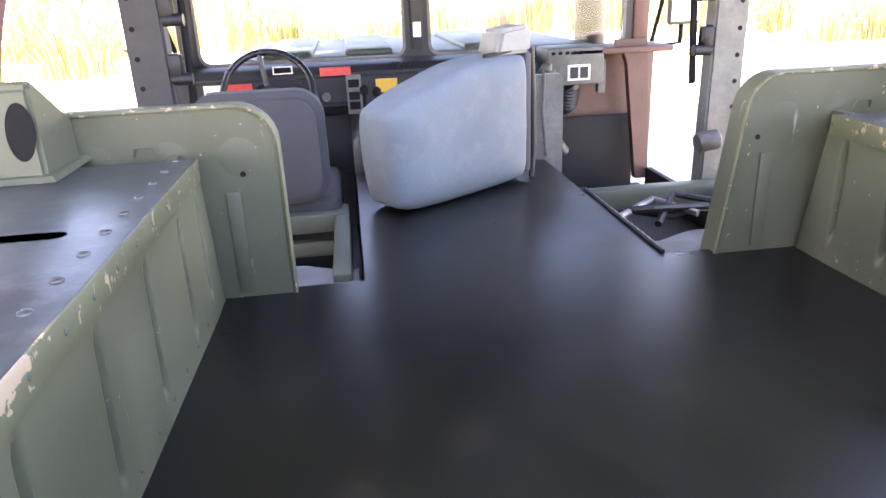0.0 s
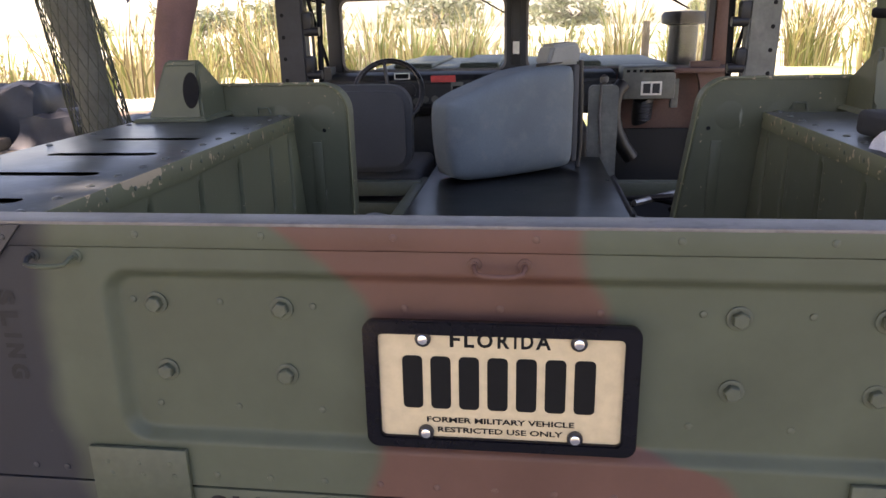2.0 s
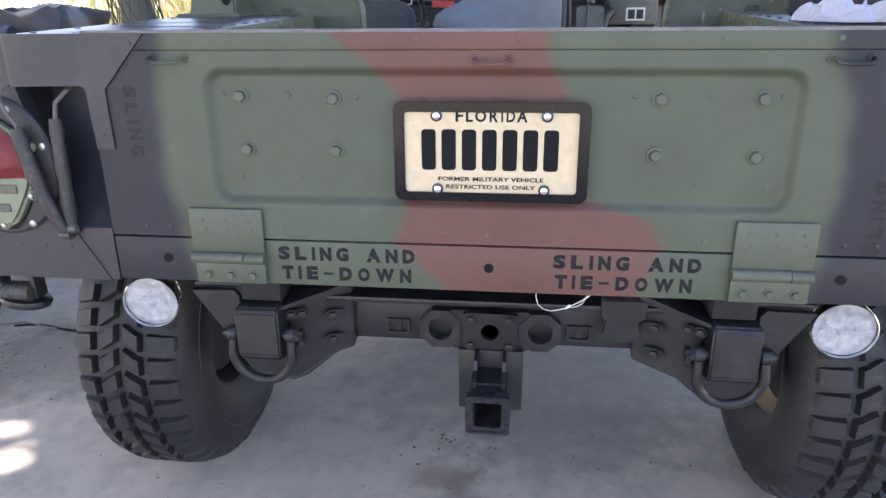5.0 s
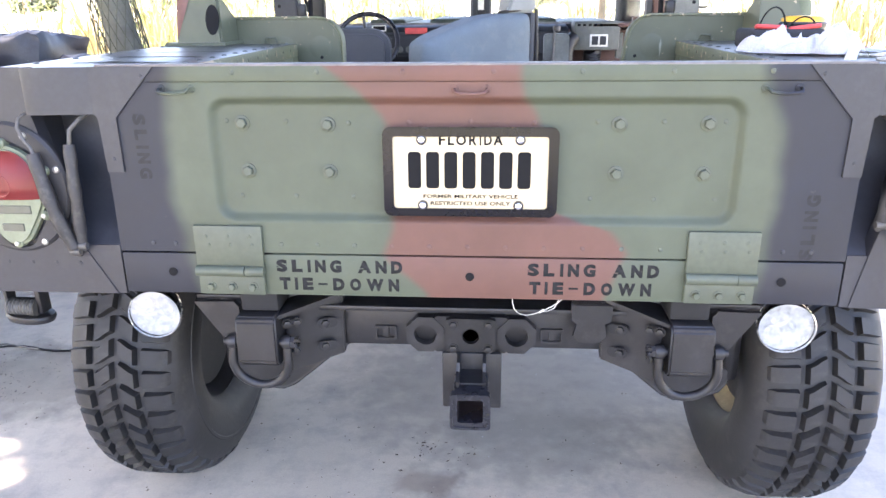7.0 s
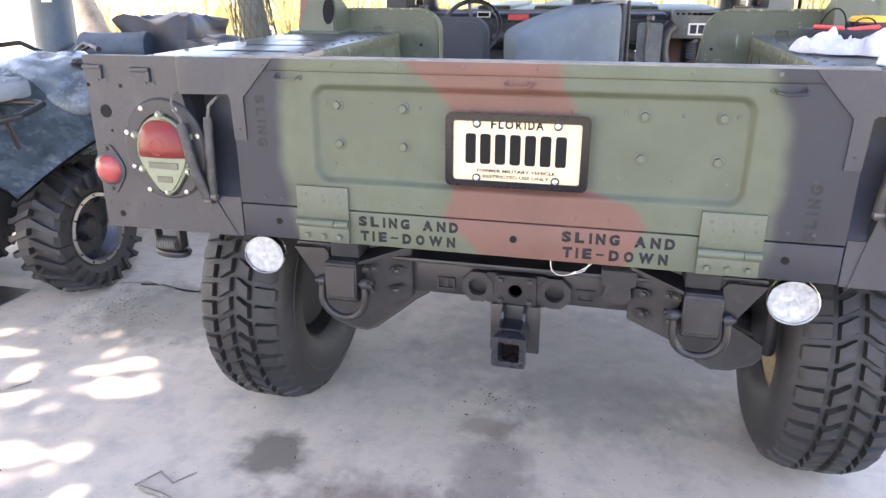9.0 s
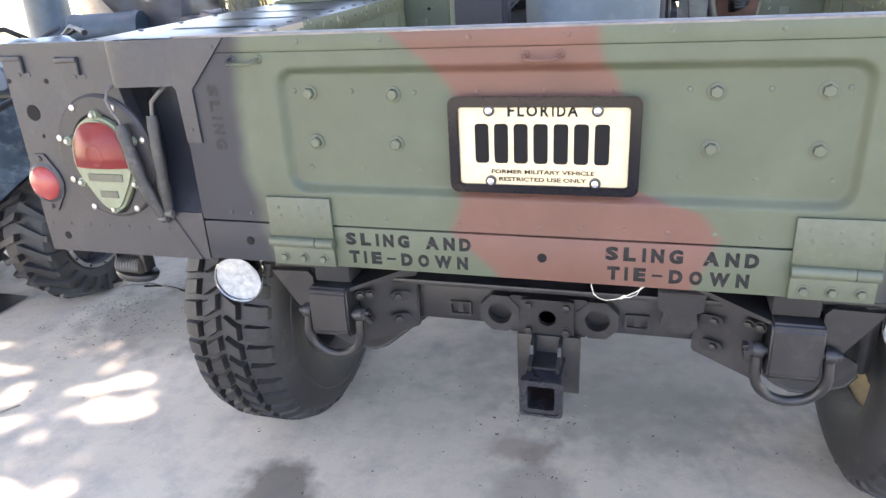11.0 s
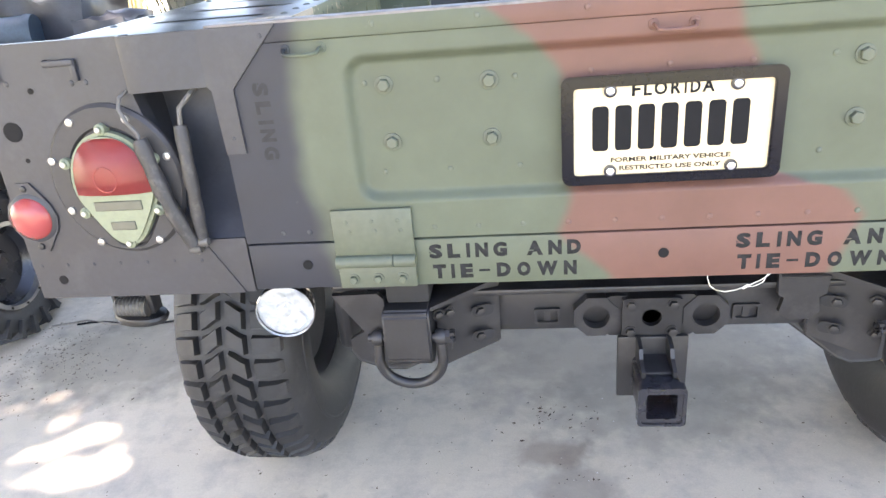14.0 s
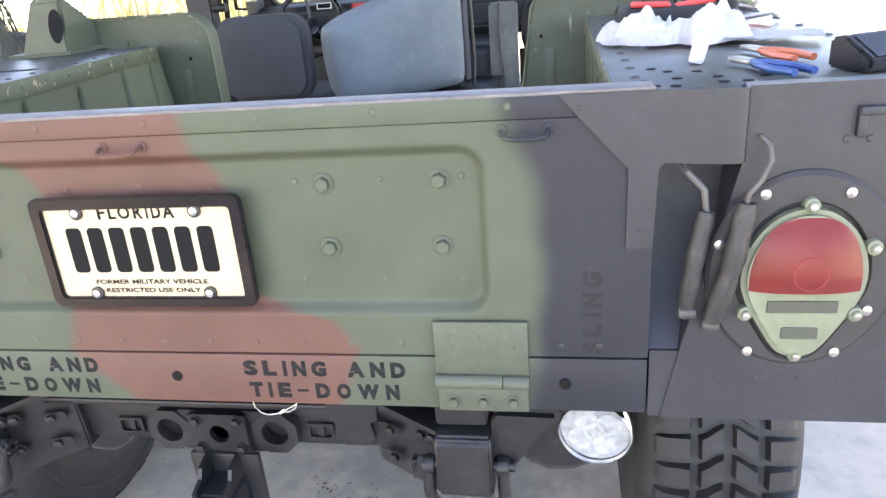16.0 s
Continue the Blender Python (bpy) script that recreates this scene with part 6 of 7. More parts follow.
# rolled canvas curtains at the rear corners of the cab
def curtain(name, pts, rads, m, label):
    bm = empty_bm()
    vs = tube(bm, pts, rads, 20)
    for v in vs:
        f = 1 + 0.16 * noise.noise((v.co.x * 14, v.co.y * 14, v.co.z * 3)) + 0.06 * math.sin(v.co.x * 60 + v.co.y * 45)
        axis = Vector((pts[0][0], pts[0][1], v.co.z))
        v.co = v.co + (v.co - axis) * (f - 1) * 0.5
    part(name, bm, m, truck, label, 80)


curtain("rolled_curtain", [(-1.08, 1.30, 1.36), (-1.072, 1.31, 1.47), (-1.055, 1.32, 1.58), (-1.02, 1.33, 1.72), (-0.985, 1.34, 1.86), (-0.955, 1.35, 2.02)], [0.045, 0.046, 0.052, 0.054, 0.052, 0.05], M_CANVASB, "rolled reddish brown canvas curtain")
curtain("rolled_curtain", [(1.02, 1.24, 1.33), (1.015, 1.26, 1.46), (1.0, 1.28, 1.58), (0.985, 1.30, 1.80), (0.98, 1.31, 2.02)], [0.085, 0.08, 0.058, 0.062, 0.055], M_CANVASG, "rolled green canvas curtain on a bow")
bm = empty_bm()
lathe(bm, [(0.064, -0.012), (0.068, -0.006), (0.068, 0.006), (0.064, 0.012)], 24, pose(0.998, 1.285, 1.60, 3, -4))
part("strap", bm, M_INK, truck, "dark strap tied round the rolled canvas")

# ---- things lying on the truck ----
BASE = Matrix.Translation((-0.005, 0.03, 0.0245))
def cushion_block(bm, pts, depth, m, bev):
    prism(bm, pts, 0, depth, m)
    bmesh.ops.bevel(bm, geom=[e for e in bm.edges if e.calc_face_angle(0) > 0.9], offset=bev, segments=4, affect="EDGES")


def pillow(bm, pts, depth, puff, m):
    """A stuffed cushion: an outline in x and z whose front swells softly out of its edge."""
    ring = []
    n = len(pts)
    for i in range(n):
        for k in range(4):
            # rounded corners by a cubic through the outline
            p0, p1, p2, p3 = (Vector(pts[(i + d) % n]) for d in (-1, 0, 1, 2))
            t = k / 4
            ring.append(0.5 * (2 * p1 + (p2 - p0) * t + (2 * p0 - 5 * p1 + 4 * p2 - p3) * t * t + (3 * p1 - p0 - 3 * p2 + p3) * t ** 3))
    c = sum(ring, Vector((0, 0))) / len(ring)
    rings = [[bm.verts.new(m @ Vector((p.x, depth, p.y))) for p in ring]]
    for f in (1.0, 0.992, 0.975, 0.945, 0.90, 0.84, 0.76, 0.66, 0.52, 0.34, 0.15):
        y = puff * (1 - (1 - f ** 6) ** 0.45)
        row = []
        for p in ring:
            q = c + (p - c) * f
            row.append(bm.verts.new(m @ Vector((q.x, y + 0.003 * noise.noise((q.x * 14, q.y * 14, 2.0)), q.y))))
        rings.append(row)
    size = len(ring)
    for a, b in zip(rings, rings[1:]):
        for i in range(size):
            bm.faces.new((a[i], a[(i + 1) % size], b[(i + 1) % size], b[i]))
    bm.faces.new(rings[-1])
    bm.faces.new(rings[0][::-1])


loose = thing("vehicle_seat", "tipped blue-grey canvas vehicle seat standing on its side on the tunnel", "seat")
SEATM = pose(-0.243, 1.712, FLOOR + 0.002, 0, 0, 32) @ Matrix.Diagonal((1.06, 1, 1, 1))
bm = empty_bm()
pillow(bm, [(0.015, 0.04), (0.045, 0.010), (0.12, 0.0), (0.30, 0.002), (0.47, 0.012), (0.515, 0.035), (0.522, 0.14), (0.522, 0.30), (0.515, 0.385), (0.48, 0.404), (0.37, 0.402), (0.27, 0.388), (0.177, 0.360), (0.084, 0.328), (0.025, 0.300), (0.000, 0.270), (-0.002, 0.16)], 0.16, 0.055, SEATM)
part("cushion", bm, M_SEATB, loose, "faded blue-grey seat cushion", 80)
bm = empty_bm()
box(bm, (0.535, 0.10, 0.215), (0.026, 0.12, 0.38), SEATM, 0.008)
part("seat_pan", bm, M_SEAT, loose)
bm = empty_bm()
tube(bm, [SEATM @ Vector(p) for p in ((0.558, 0.05, 0.0), (0.562, 0.045, 0.10), (0.560, 0.045, 0.25), (0.556, 0.05, 0.42))], 0.009, 8)
tube(bm, [SEATM @ Vector(p) for p in ((0.37, 0.06, 0.408), (0.44, 0.055, 0.412), (0.53, 0.06, 0.422))], 0.006, 6)
part("seat_rail", bm, M_STEEL, loose)
bm = empty_bm()
cushion_block(bm, [(0.405, 0.0), (0.550, 0.0), (0.552, 0.066), (0.530, 0.084), (0.428, 0.076)], 0.10, SEATM @ pose(0, 0.04, 0.405), 0.012)
part("headrest", bm, M_HEAD, loose, "faded square headrest", 60)

backr = thing("seat_backrest", "grey-green seat back panel leaning behind the tipped seat", "seat panel")
bm = empty_bm()
prism(bm, rounded(0.285, 0.94, 0.41, 1.34, 0.02), 2.30, 2.33)
part("panel", bm, M_DUSTY, backr)
bm = empty_bm()
tube(bm, [(0.335, 2.29, 1.35), (0.33, 2.285, 1.20), (0.345, 2.285, 1.05)], 0.006, 8)
lathe(bm, [(0.004, -0.02), (0.018, -0.01), (0.018, 0.01), (0.004, 0.02)], 12, pose(0.345, 2.29, 1.365))
part("rod", bm, M_HOOK, backr)


def crumpled(name, cx, cy, cz, lx, ly, h, seed, m, label, category):
    """A heap of crumpled cloth."""
    bm = empty_bm()
    n = 64
    rows = []
    for j in range(n + 1):
        row = []
        for i in range(n + 1):
            u, v = i / n * 2 - 1, j / n * 2 - 1
            k = 1 / max(1.0, math.hypot(u, v) / max(abs(u), abs(v), 1e-6))
            u2, v2 = u * k, v * k
            edge = 1.0 + 0.40 * noise.noise((u2 * 1.7 + seed, v2 * 1.7, seed))
            wu, wv = 0.35 * noise.noise((u2 * 1.5, v2 * 1.5 + seed, 4.0)), 0.35 * noise.noise((u2 * 1.5 + seed, v2 * 1.5, 7.0))
            q = min(1.0, math.hypot(u2, v2))
            dome = (1 - q * q) ** 0.55
            low = 0.5 + 0.9 * noise.noise((u2 * 1.8 + seed + wu, v2 * 1.8 + wv, 0.3))
            fold = 1 - abs(noise.noise((u2 * 1.7 + wu * 3 + seed, v2 * 1.7 + wv * 3, 1.1))) * 2.6
            fine = noise.noise((u2 * 3.5 + wv * 4, v2 * 3.5 + seed + wu * 4, 2.2))
            z = cz + 0.005 + h * dome * max(0.10, 0.50 * low + 0.36 * max(0.0, fold) + 0.30 * fine)
            row.append(bm.verts.new((cx + u2 * lx * edge + 0.03 * wu * dome, cy + v2 * ly * edge + 0.03 * wv * dome, z)))
        rows.append(row)
    for j in range(n):
        for i in range(n):
            bm.faces.new((rows[j][i], rows[j][i + 1], rows[j + 1][i + 1], rows[j + 1][i]))
    bmesh.ops.solidify(bm, geom=bm.faces[:], thickness=0.003)
    return solid(name, bm, m, label, category, sharp=75)


BASE = Matrix.Identity(4)
TOPZ = 1.381
crumpled("cloth_rag", 0.742, 0.60, TOPZ, 0.090, 0.075, 0.078, 3.1, M_RAG, "crumpled white cotton rag on the wheelhouse top", "rag")
crumpled("cloth_rag", 0.835, 0.59, TOPZ, 0.088, 0.095, 0.082, 8.4, M_RAG, "heaped white cotton rag on the wheelhouse top", "rag")

# ---- plants and trees ----
def in_opening(c, openings):
    """Whether a leaf would close one of the crown's openings towards the sun."""
    x, y = c.x - sun_dir.x * c.z / sun_dir.z, c.y - sun_dir.y * c.z / sun_dir.z
    for gx, gy, rx, ry, turn in openings:
        ca, sa = math.cos(radians(turn)), math.sin(radians(turn))
        dx, dy = x - gx, y - gy
        rag = 0.9 + 0.8 * noise.noise((x * 13, y * 13, 5.0))
        if ((dx * ca + dy * sa) / rx) ** 2 + ((dy * ca - dx * sa) / ry) ** 2 < rag:
            return True
    return False


def leaf_cloud(bm, rng, centre, radii, count, size, openings=()):
    for _ in range(count):
        while True:
            p = Vector((rng.uniform(-1, 1), rng.uniform(-1, 1), rng.uniform(-1, 1)))
            if p.length < 1:
                break
        c = Vector(centre) + Vector((p.x * radii[0], p.y * radii[1], p.z * radii[2]))
        s = size * rng.uniform(0.6, 1.3)
        if openings and in_opening(c, openings):
            continue
        r = Euler((rng.uniform(-0.9, 0.9), rng.uniform(-0.9, 0.9), rng.uniform(0, 6.28))).to_matrix()
        q = [bm.verts.new(c + r @ Vector(v)) for v in ((-0.5 * s, 0, 0), (0, -0.24 * s, 0.05 * s), (0.55 * s, 0, 0), (0, 0.24 * s, 0.05 * s))]
        bm.faces.new(q)


def reed_clumps(name, centres, seed):
    """Tall reeds standing in clumps, as one mass of blades."""
    rng = random.Random(seed)
    verts, faces = [], []
    for cx, cy, rad, count, height in centres:
        for _ in range(count):
            a, q = rng.uniform(0, 6.28), math.sqrt(rng.random())
            x, y = cx + rad * q * math.cos(a), cy + 0.6 * rad * q * math.sin(a)
            h = height * rng.uniform(0.45, 1.1) * (1.1 - 0.45 * q)
            w = rng.uniform(0.025, 0.06)
            d = a + rng.uniform(-1.2, 1.2)
            lean = h * rng.uniform(0.03, 0.18 + 0.4 * q)
            droop = rng.choice((0.05, 0.08, 0.15, 0.4))
            dx, dy = math.cos(d), math.sin(d)
            k = len(verts)
            for t, ww in ((0, 0.8), (0.45, 1.0), (0.8, 0.65), (1.0, 0.08)):
                bx, by = x + dx * lean * t * t, y + dy * lean * t * t
                z = h * (t - droop * t * t * t) - 0.08
                verts += [(bx - w * ww / 2, by, z), (bx + w * ww / 2, by + 0.3 * w * ww, z)]
            for i in range(3):
                faces.append((k + 2 * i, k + 2 * i + 1, k + 2 * i + 3, k + 2 * i + 2))
            if rng.random() < 0.22:
                # feathery seed plume
                px, py, pz = x + dx * lean, y + dy * lean, h * (1 - droop) - 0.08
                for q2 in range(5):
                    k, b, ln = len(verts), rng.uniform(-0.06, 0.06), rng.uniform(0.12, 0.3)
                    z0 = pz - 0.12 + 0.05 * q2
                    verts += [(px, py, z0), (px + b * 0.5 + 0.03, py, z0 + ln * 0.5), (px + b + dx * 0.08, py + dy * 0.08, z0 + ln), (px + b * 0.5 - 0.03, py + 0.01, z0 + ln * 0.5)]
                    faces.append((k, k + 1, k + 2, k + 3))
    me = bpy.data.meshes.new(name)
    me.from_pydata(verts, [], faces)
    me.materials.append(M_REED)
    return tagged(new(name, me), "tall dry yellow-green reeds standing in clumps", "reeds", kind="stuff")


rng = random.Random(21)
bank = [(-15 + 0.62 * i + rng.uniform(-0.5, 0.5), 24.5 + 0.05 * i + rng.uniform(-1.0, 1.6), rng.uniform(0.4, 0.9), rng.randint(50, 110), rng.choice((1.0, 1.5, 2.2, 2.8, 3.3, 3.7))) for i in range(52) if i % 3 != 1]
reed_clumps("reeds", bank, 5)
left_bank = [(-13.5 + 0.7 * i + rng.uniform(-0.4, 0.4), 15.5 + 0.25 * i + rng.uniform(-0.8, 0.8), rng.uniform(0.4, 0.9), rng.randint(50, 100), rng.choice((1.6, 2.1, 2.6))) for i in range(12) if i % 3 != 2]
reed_clumps("reeds", left_bank, 7)
right_bank = [(8.5 + 0.8 * i + rng.uniform(-0.4, 0.4), 18.0 - 0.2 * i + rng.uniform(-0.8, 0.8), rng.uniform(0.5, 0.9), rng.randint(50, 110), rng.choice((1.7, 2.1, 2.5))) for i in range(14) if i % 3 != 2]
reed_clumps("reeds", right_bank, 8)


def tree(name, label, base, top, r0, r1, crown, leaves, size, m, seed, extra=(), gaps=()):
    rng = random.Random(seed)
    t = thing(name, label, "tree")
    bm = empty_bm()
    b, e = Vector(base), Vector(top)
    pts = [b.lerp(e, i / 10) + Vector((0.05 * math.sin(i * 1.1 + seed), 0.05 * math.cos(i * 0.9), 0)) for i in range(11)]
    tube(bm, pts, [r0 + (r1 - r0) * i / 10 for i in range(11)], 14)
    limbs = []
    for k in range(7):
        a = 2 * math.pi * k / 7 + rng.uniform(-0.3, 0.3)
        d = Vector((math.cos(a) * crown[1] * 0.8, math.sin(a) * crown[2] * 0.8, rng.uniform(0.2, 0.8) * crown[3]))
        limbs.append([e, e + d * 0.35 + Vector((0, 0, 0.4)), e + d * 0.7 + Vector((0, 0, 0.5)), e + d])
        tube(bm, limbs[-1], [r1 * 0.8, r1 * 0.5, r1 * 0.3, r1 * 0.1], 8)
    part("trunk", bm, M_BARK, t, "", 60)
    bm = empty_bm()
    c = Vector(crown[0])
    n_clump = 60
    for k in range(n_clump):
        p = Vector((rng.uniform(-1, 1), rng.uniform(-1, 1), rng.uniform(-1, 1)))
        p = p.normalized() * (rng.uniform(0.2, 1.0) ** 0.5)
        cc = c + Vector((p.x * crown[1], p.y * crown[2], p.z * crown[3]))
        leaf_cloud(bm, rng, cc, (crown[1] * 0.26, crown[2] * 0.26, crown[3] * 0.35), leaves // n_clump, size, gaps)
    for c2, r2, clumps, per, spread in extra:
        for k in range(clumps):
            p = Vector((rng.uniform(-1, 1), rng.uniform(-1, 1), rng.uniform(-1, 1)))
            leaf_cloud(bm, rng, Vector(c2) + Vector((p.x * r2[0], p.y * r2[1], p.z * r2[2])), (spread, spread, 0.3), per, size, gaps)
    if gaps:
        # thin outer spray of leaves, left open where sun spots are to fall
        for i in range(23):
            for j in range(27):
                x, y = -7.5 + 0.09 * i + rng.uniform(-0.03, 0.03), -3.15 + 0.09 * j + rng.uniform(-0.03, 0.03)
                leaf_cloud(bm, rng, Vector((x, y, 6.4)), (0.06, 0.06, 0.10), 13, 0.13, gaps)
    part("crown", bm, m, t, "", 180)
    return t

# stands out of view; extra clumps added to block sky light, bounce and floor reflections
tree("shade_tree", "unseen leafy tree over the slab, clumps added to block light", (-6.0, -4.2, -0.05), (-4.5, -3.0, 4.8), 0.24, 0.17, ((-4.3, -1.4, 6.7), 1.7, 3.4, 0.9), 13000, 0.25, M_LEAF, 4,
     (((-6.9, -0.5, 6.6), (1.0, 0.35, 0.4), 32, 60, 0.4), ((-8.1, -1.7, 6.6), (0.6, 1.0, 0.4), 24, 40, 0.35), ((-6.7, -3.75, 6.6), (1.2, 0.6, 0.4), 34, 60, 0.45), ((-8.0, 0.5, 6.6), (1.5, 1.3, 0.5), 60, 60, 0.5), ((-9.2, -2.5, 4.2), (1.0, 5.5, 1.5), 240, 60, 0.8), ((-3.1, 1.8, 7.2), (1.1, 6.2, 0.6), 110, 62, 0.6), ((0.0, 4.4, 6.0), (3.4, 1.7, 0.4), 125, 62, 0.6),
      ((-3.9, -1.6, 6.2), (1.6, 2.8, 0.4), 110, 60, 0.5), ((-4.2, -4.6, 6.7), (1.6, 1.5, 0.5), 60, 60, 0.6), ((-4.4, -7.4, 6.6), (3.4, 1.8, 0.5), 110, 60, 0.65), ((0.4, 5.4, 5.0), (3.4, 1.7, 0.3), 90, 62, 0.6), ((-1.6, 6.4, 5.3), (2.2, 1.1, 0.4), 60, 62, 0.6), ((3.6, 6.3, 5.2), (2.4, 1.3, 0.4), 80, 62, 0.6)),
     # crown openings, given by the sun spots they are to throw on the slab
     ((-1.70, 0.59, 0.20, 0.065, 20), (-1.80, 0.735, 0.23, 0.045, 27), (-1.48, 0.31, 0.035, 0.035, 0), (-1.45, 0.19, 0.045, 0.045, 0), (-1.83, 0.09, 0.15, 0.085, 10), (-1.62, 0.16, 0.06, 0.05, 0), (-1.60, 0.05, 0.06, 0.05, 0),
      (-1.42, 0.00, 0.06, 0.115, -20), (-2.08, 0.40, 0.13, 0.05, 15), (-2.19, 0.59, 0.06, 0.05, 0), (-2.50, 0.91, 0.10, 0.06, 20), (-2.42, 0.68, 0.10, 0.045, 10), (-2.75, 0.95, 0.05, 0.05, 0), (-2.08, 0.21, 0.06, 0.04, 0), (-1.55, 0.49, 0.045, 0.03, 0), (-2.54, 1.21, 0.05, 0.03, 0),
      (-2.75, 0.55, 0.09, 0.05, 15), (-2.40, 0.30, 0.10, 0.06, 20), (-2.30, 0.05, 0.12, 0.07, 10)))
tree("leaning_tree", "tree with a leaning grey trunk at the edge of the slab", (-4.9, 5.0, -0.05), (-6.6, 5.4, 5.0), 0.15, 0.10, ((-7.2, 5.6, 6.6), 2.2, 2.2, 1.2), 3600, 0.25, M_LEAF, 6)
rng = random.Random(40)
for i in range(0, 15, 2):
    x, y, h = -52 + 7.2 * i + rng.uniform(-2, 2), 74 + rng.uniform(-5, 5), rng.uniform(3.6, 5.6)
    tree("far_tree", "far tree across the field, haze put into its pale green", (x, y, -0.05), (x + 0.3, y, h * 0.4), 0.2, 0.12, ((x, y, h * 0.6), h * 0.95, h * 0.5, h * 0.36), 1500, 0.7, M_FAR, 30 + i)

# pale stones heaped in front of the reeds
rng = random.Random(3)
for i in range(14):
    bm = empty_bm()
    r = rng.uniform(0.18, 0.38)
    bmesh.ops.create_icosphere(bm, subdivisions=2, radius=r)
    for v in bm.verts:
        v.co = Vector((v.co.x * 1.2, v.co.y, v.co.z * 0.8)) * (1 + 0.35 * noise.noise(v.co * 5 + Vector((i, 0, 0))))
    bmesh.ops.translate(bm, vec=(9.2 + rng.uniform(-1.5, 1.5), 16.5 + rng.uniform(-0.6, 0.6), r * 0.45), verts=bm.verts[:])
    solid("stone", bm, M_STONE, "pale rough boulder beside the reeds", "stone", "boulders")
bm = empty_bm()
tube(bm, [(3.55, 7.0, -0.05), (3.62, 7.0, 1.2), (3.75, 7.0, 3.6)], [0.075, 0.07, 0.06], 12)
solid("post", bm, M_WHITE, "pale painted round post standing on the ground", "post")

bm = empty_bm()
vs = tube(bm, [(-3.92, 3.0, -0.02), (-3.90, 3.0, 0.9), (-3.84, 3.0, 1.8), (-3.80, 3.0, 3.4)], [0.16, 0.15, 0.13, 0.12], 16)
for v in vs:
    v.co += Vector((noise.noise(v.co * 4), noise.noise(v.co * 4 + Vector((7, 0, 0))), 0)) * 0.03
wrapped = thing("wrapped_post", "post wrapped in blue-grey sheeting with a white strip", "post")
part("sheeting", bm, M_BLUETARP, wrapped, "", 80)
bm = empty_bm()
prism(bm, [(-3.80, 1.45), (-3.72, 1.45), (-3.83, 2.5), (-3.92, 2.5)], 2.84, 2.848)
part("strip", bm, M_PAPER, wrapped)

bm = empty_bm()
tube(bm, [(1.215, 7.0, -0.05), (1.225, 7.0, 0.8), (1.22, 7.0, 1.62)], [0.042, 0.042, 0.04], 10)
solid("post", bm, M_WOOD, "short pale wooden post in the field", "post")

# rolled netting leaning beside the truck
roll = thing("net_roll", "leaning grey-green roll wrapped in loose diamond netting", "netting")
A0, A1 = Vector((-1.20, 1.47, 0.0)), Vector((-1.53, 1.44, 2.35))
bm = empty_bm()
vs = tube(bm, [A0.lerp(A1, i / 16) for i in range(17)], [0.062 + 0.006 * math.sin(i * 1.7) for i in range(17)], 18)
for v in vs:
    v.co += Vector((noise.noise(v.co * 9), noise.noise(v.co * 9 + Vector((5, 0, 0))), 0)) * 0.012
part("core", bm, M_ROLL, roll, "", 80)
bm = empty_bm()
d = (A1 - A0).normalized()
u = d.orthogonal().normalized()
w = d.cross(u)
L = (A1 - A0).length
for fam in (-1, 1):
    for k in range(18):
        pts = []
        for i in range(61):
            t = i / 60
            a = 2 * math.pi * (k / 18 + fam * t * L * 0.55)
            r = 0.083 + 0.010 * noise.noise((t * 6, 0, 0)) + 0.006 * math.sin(3 * a)
            pts.append(A0 + d * (t * L) + r * (math.cos(a) * u + math.sin(a) * w))
        tube(bm, pts, 0.0022, 3)
part("netting", bm, M_NET, roll, "loose diamond mesh netting")
tagged(roll.children[1], kind="stuff")


# ---- quad bike ----
quad = thing("quad_bike", "dusty teal camouflage quad bike with knobbly mud tyres", "quad bike")
QX, QY = -2.55, 1.44


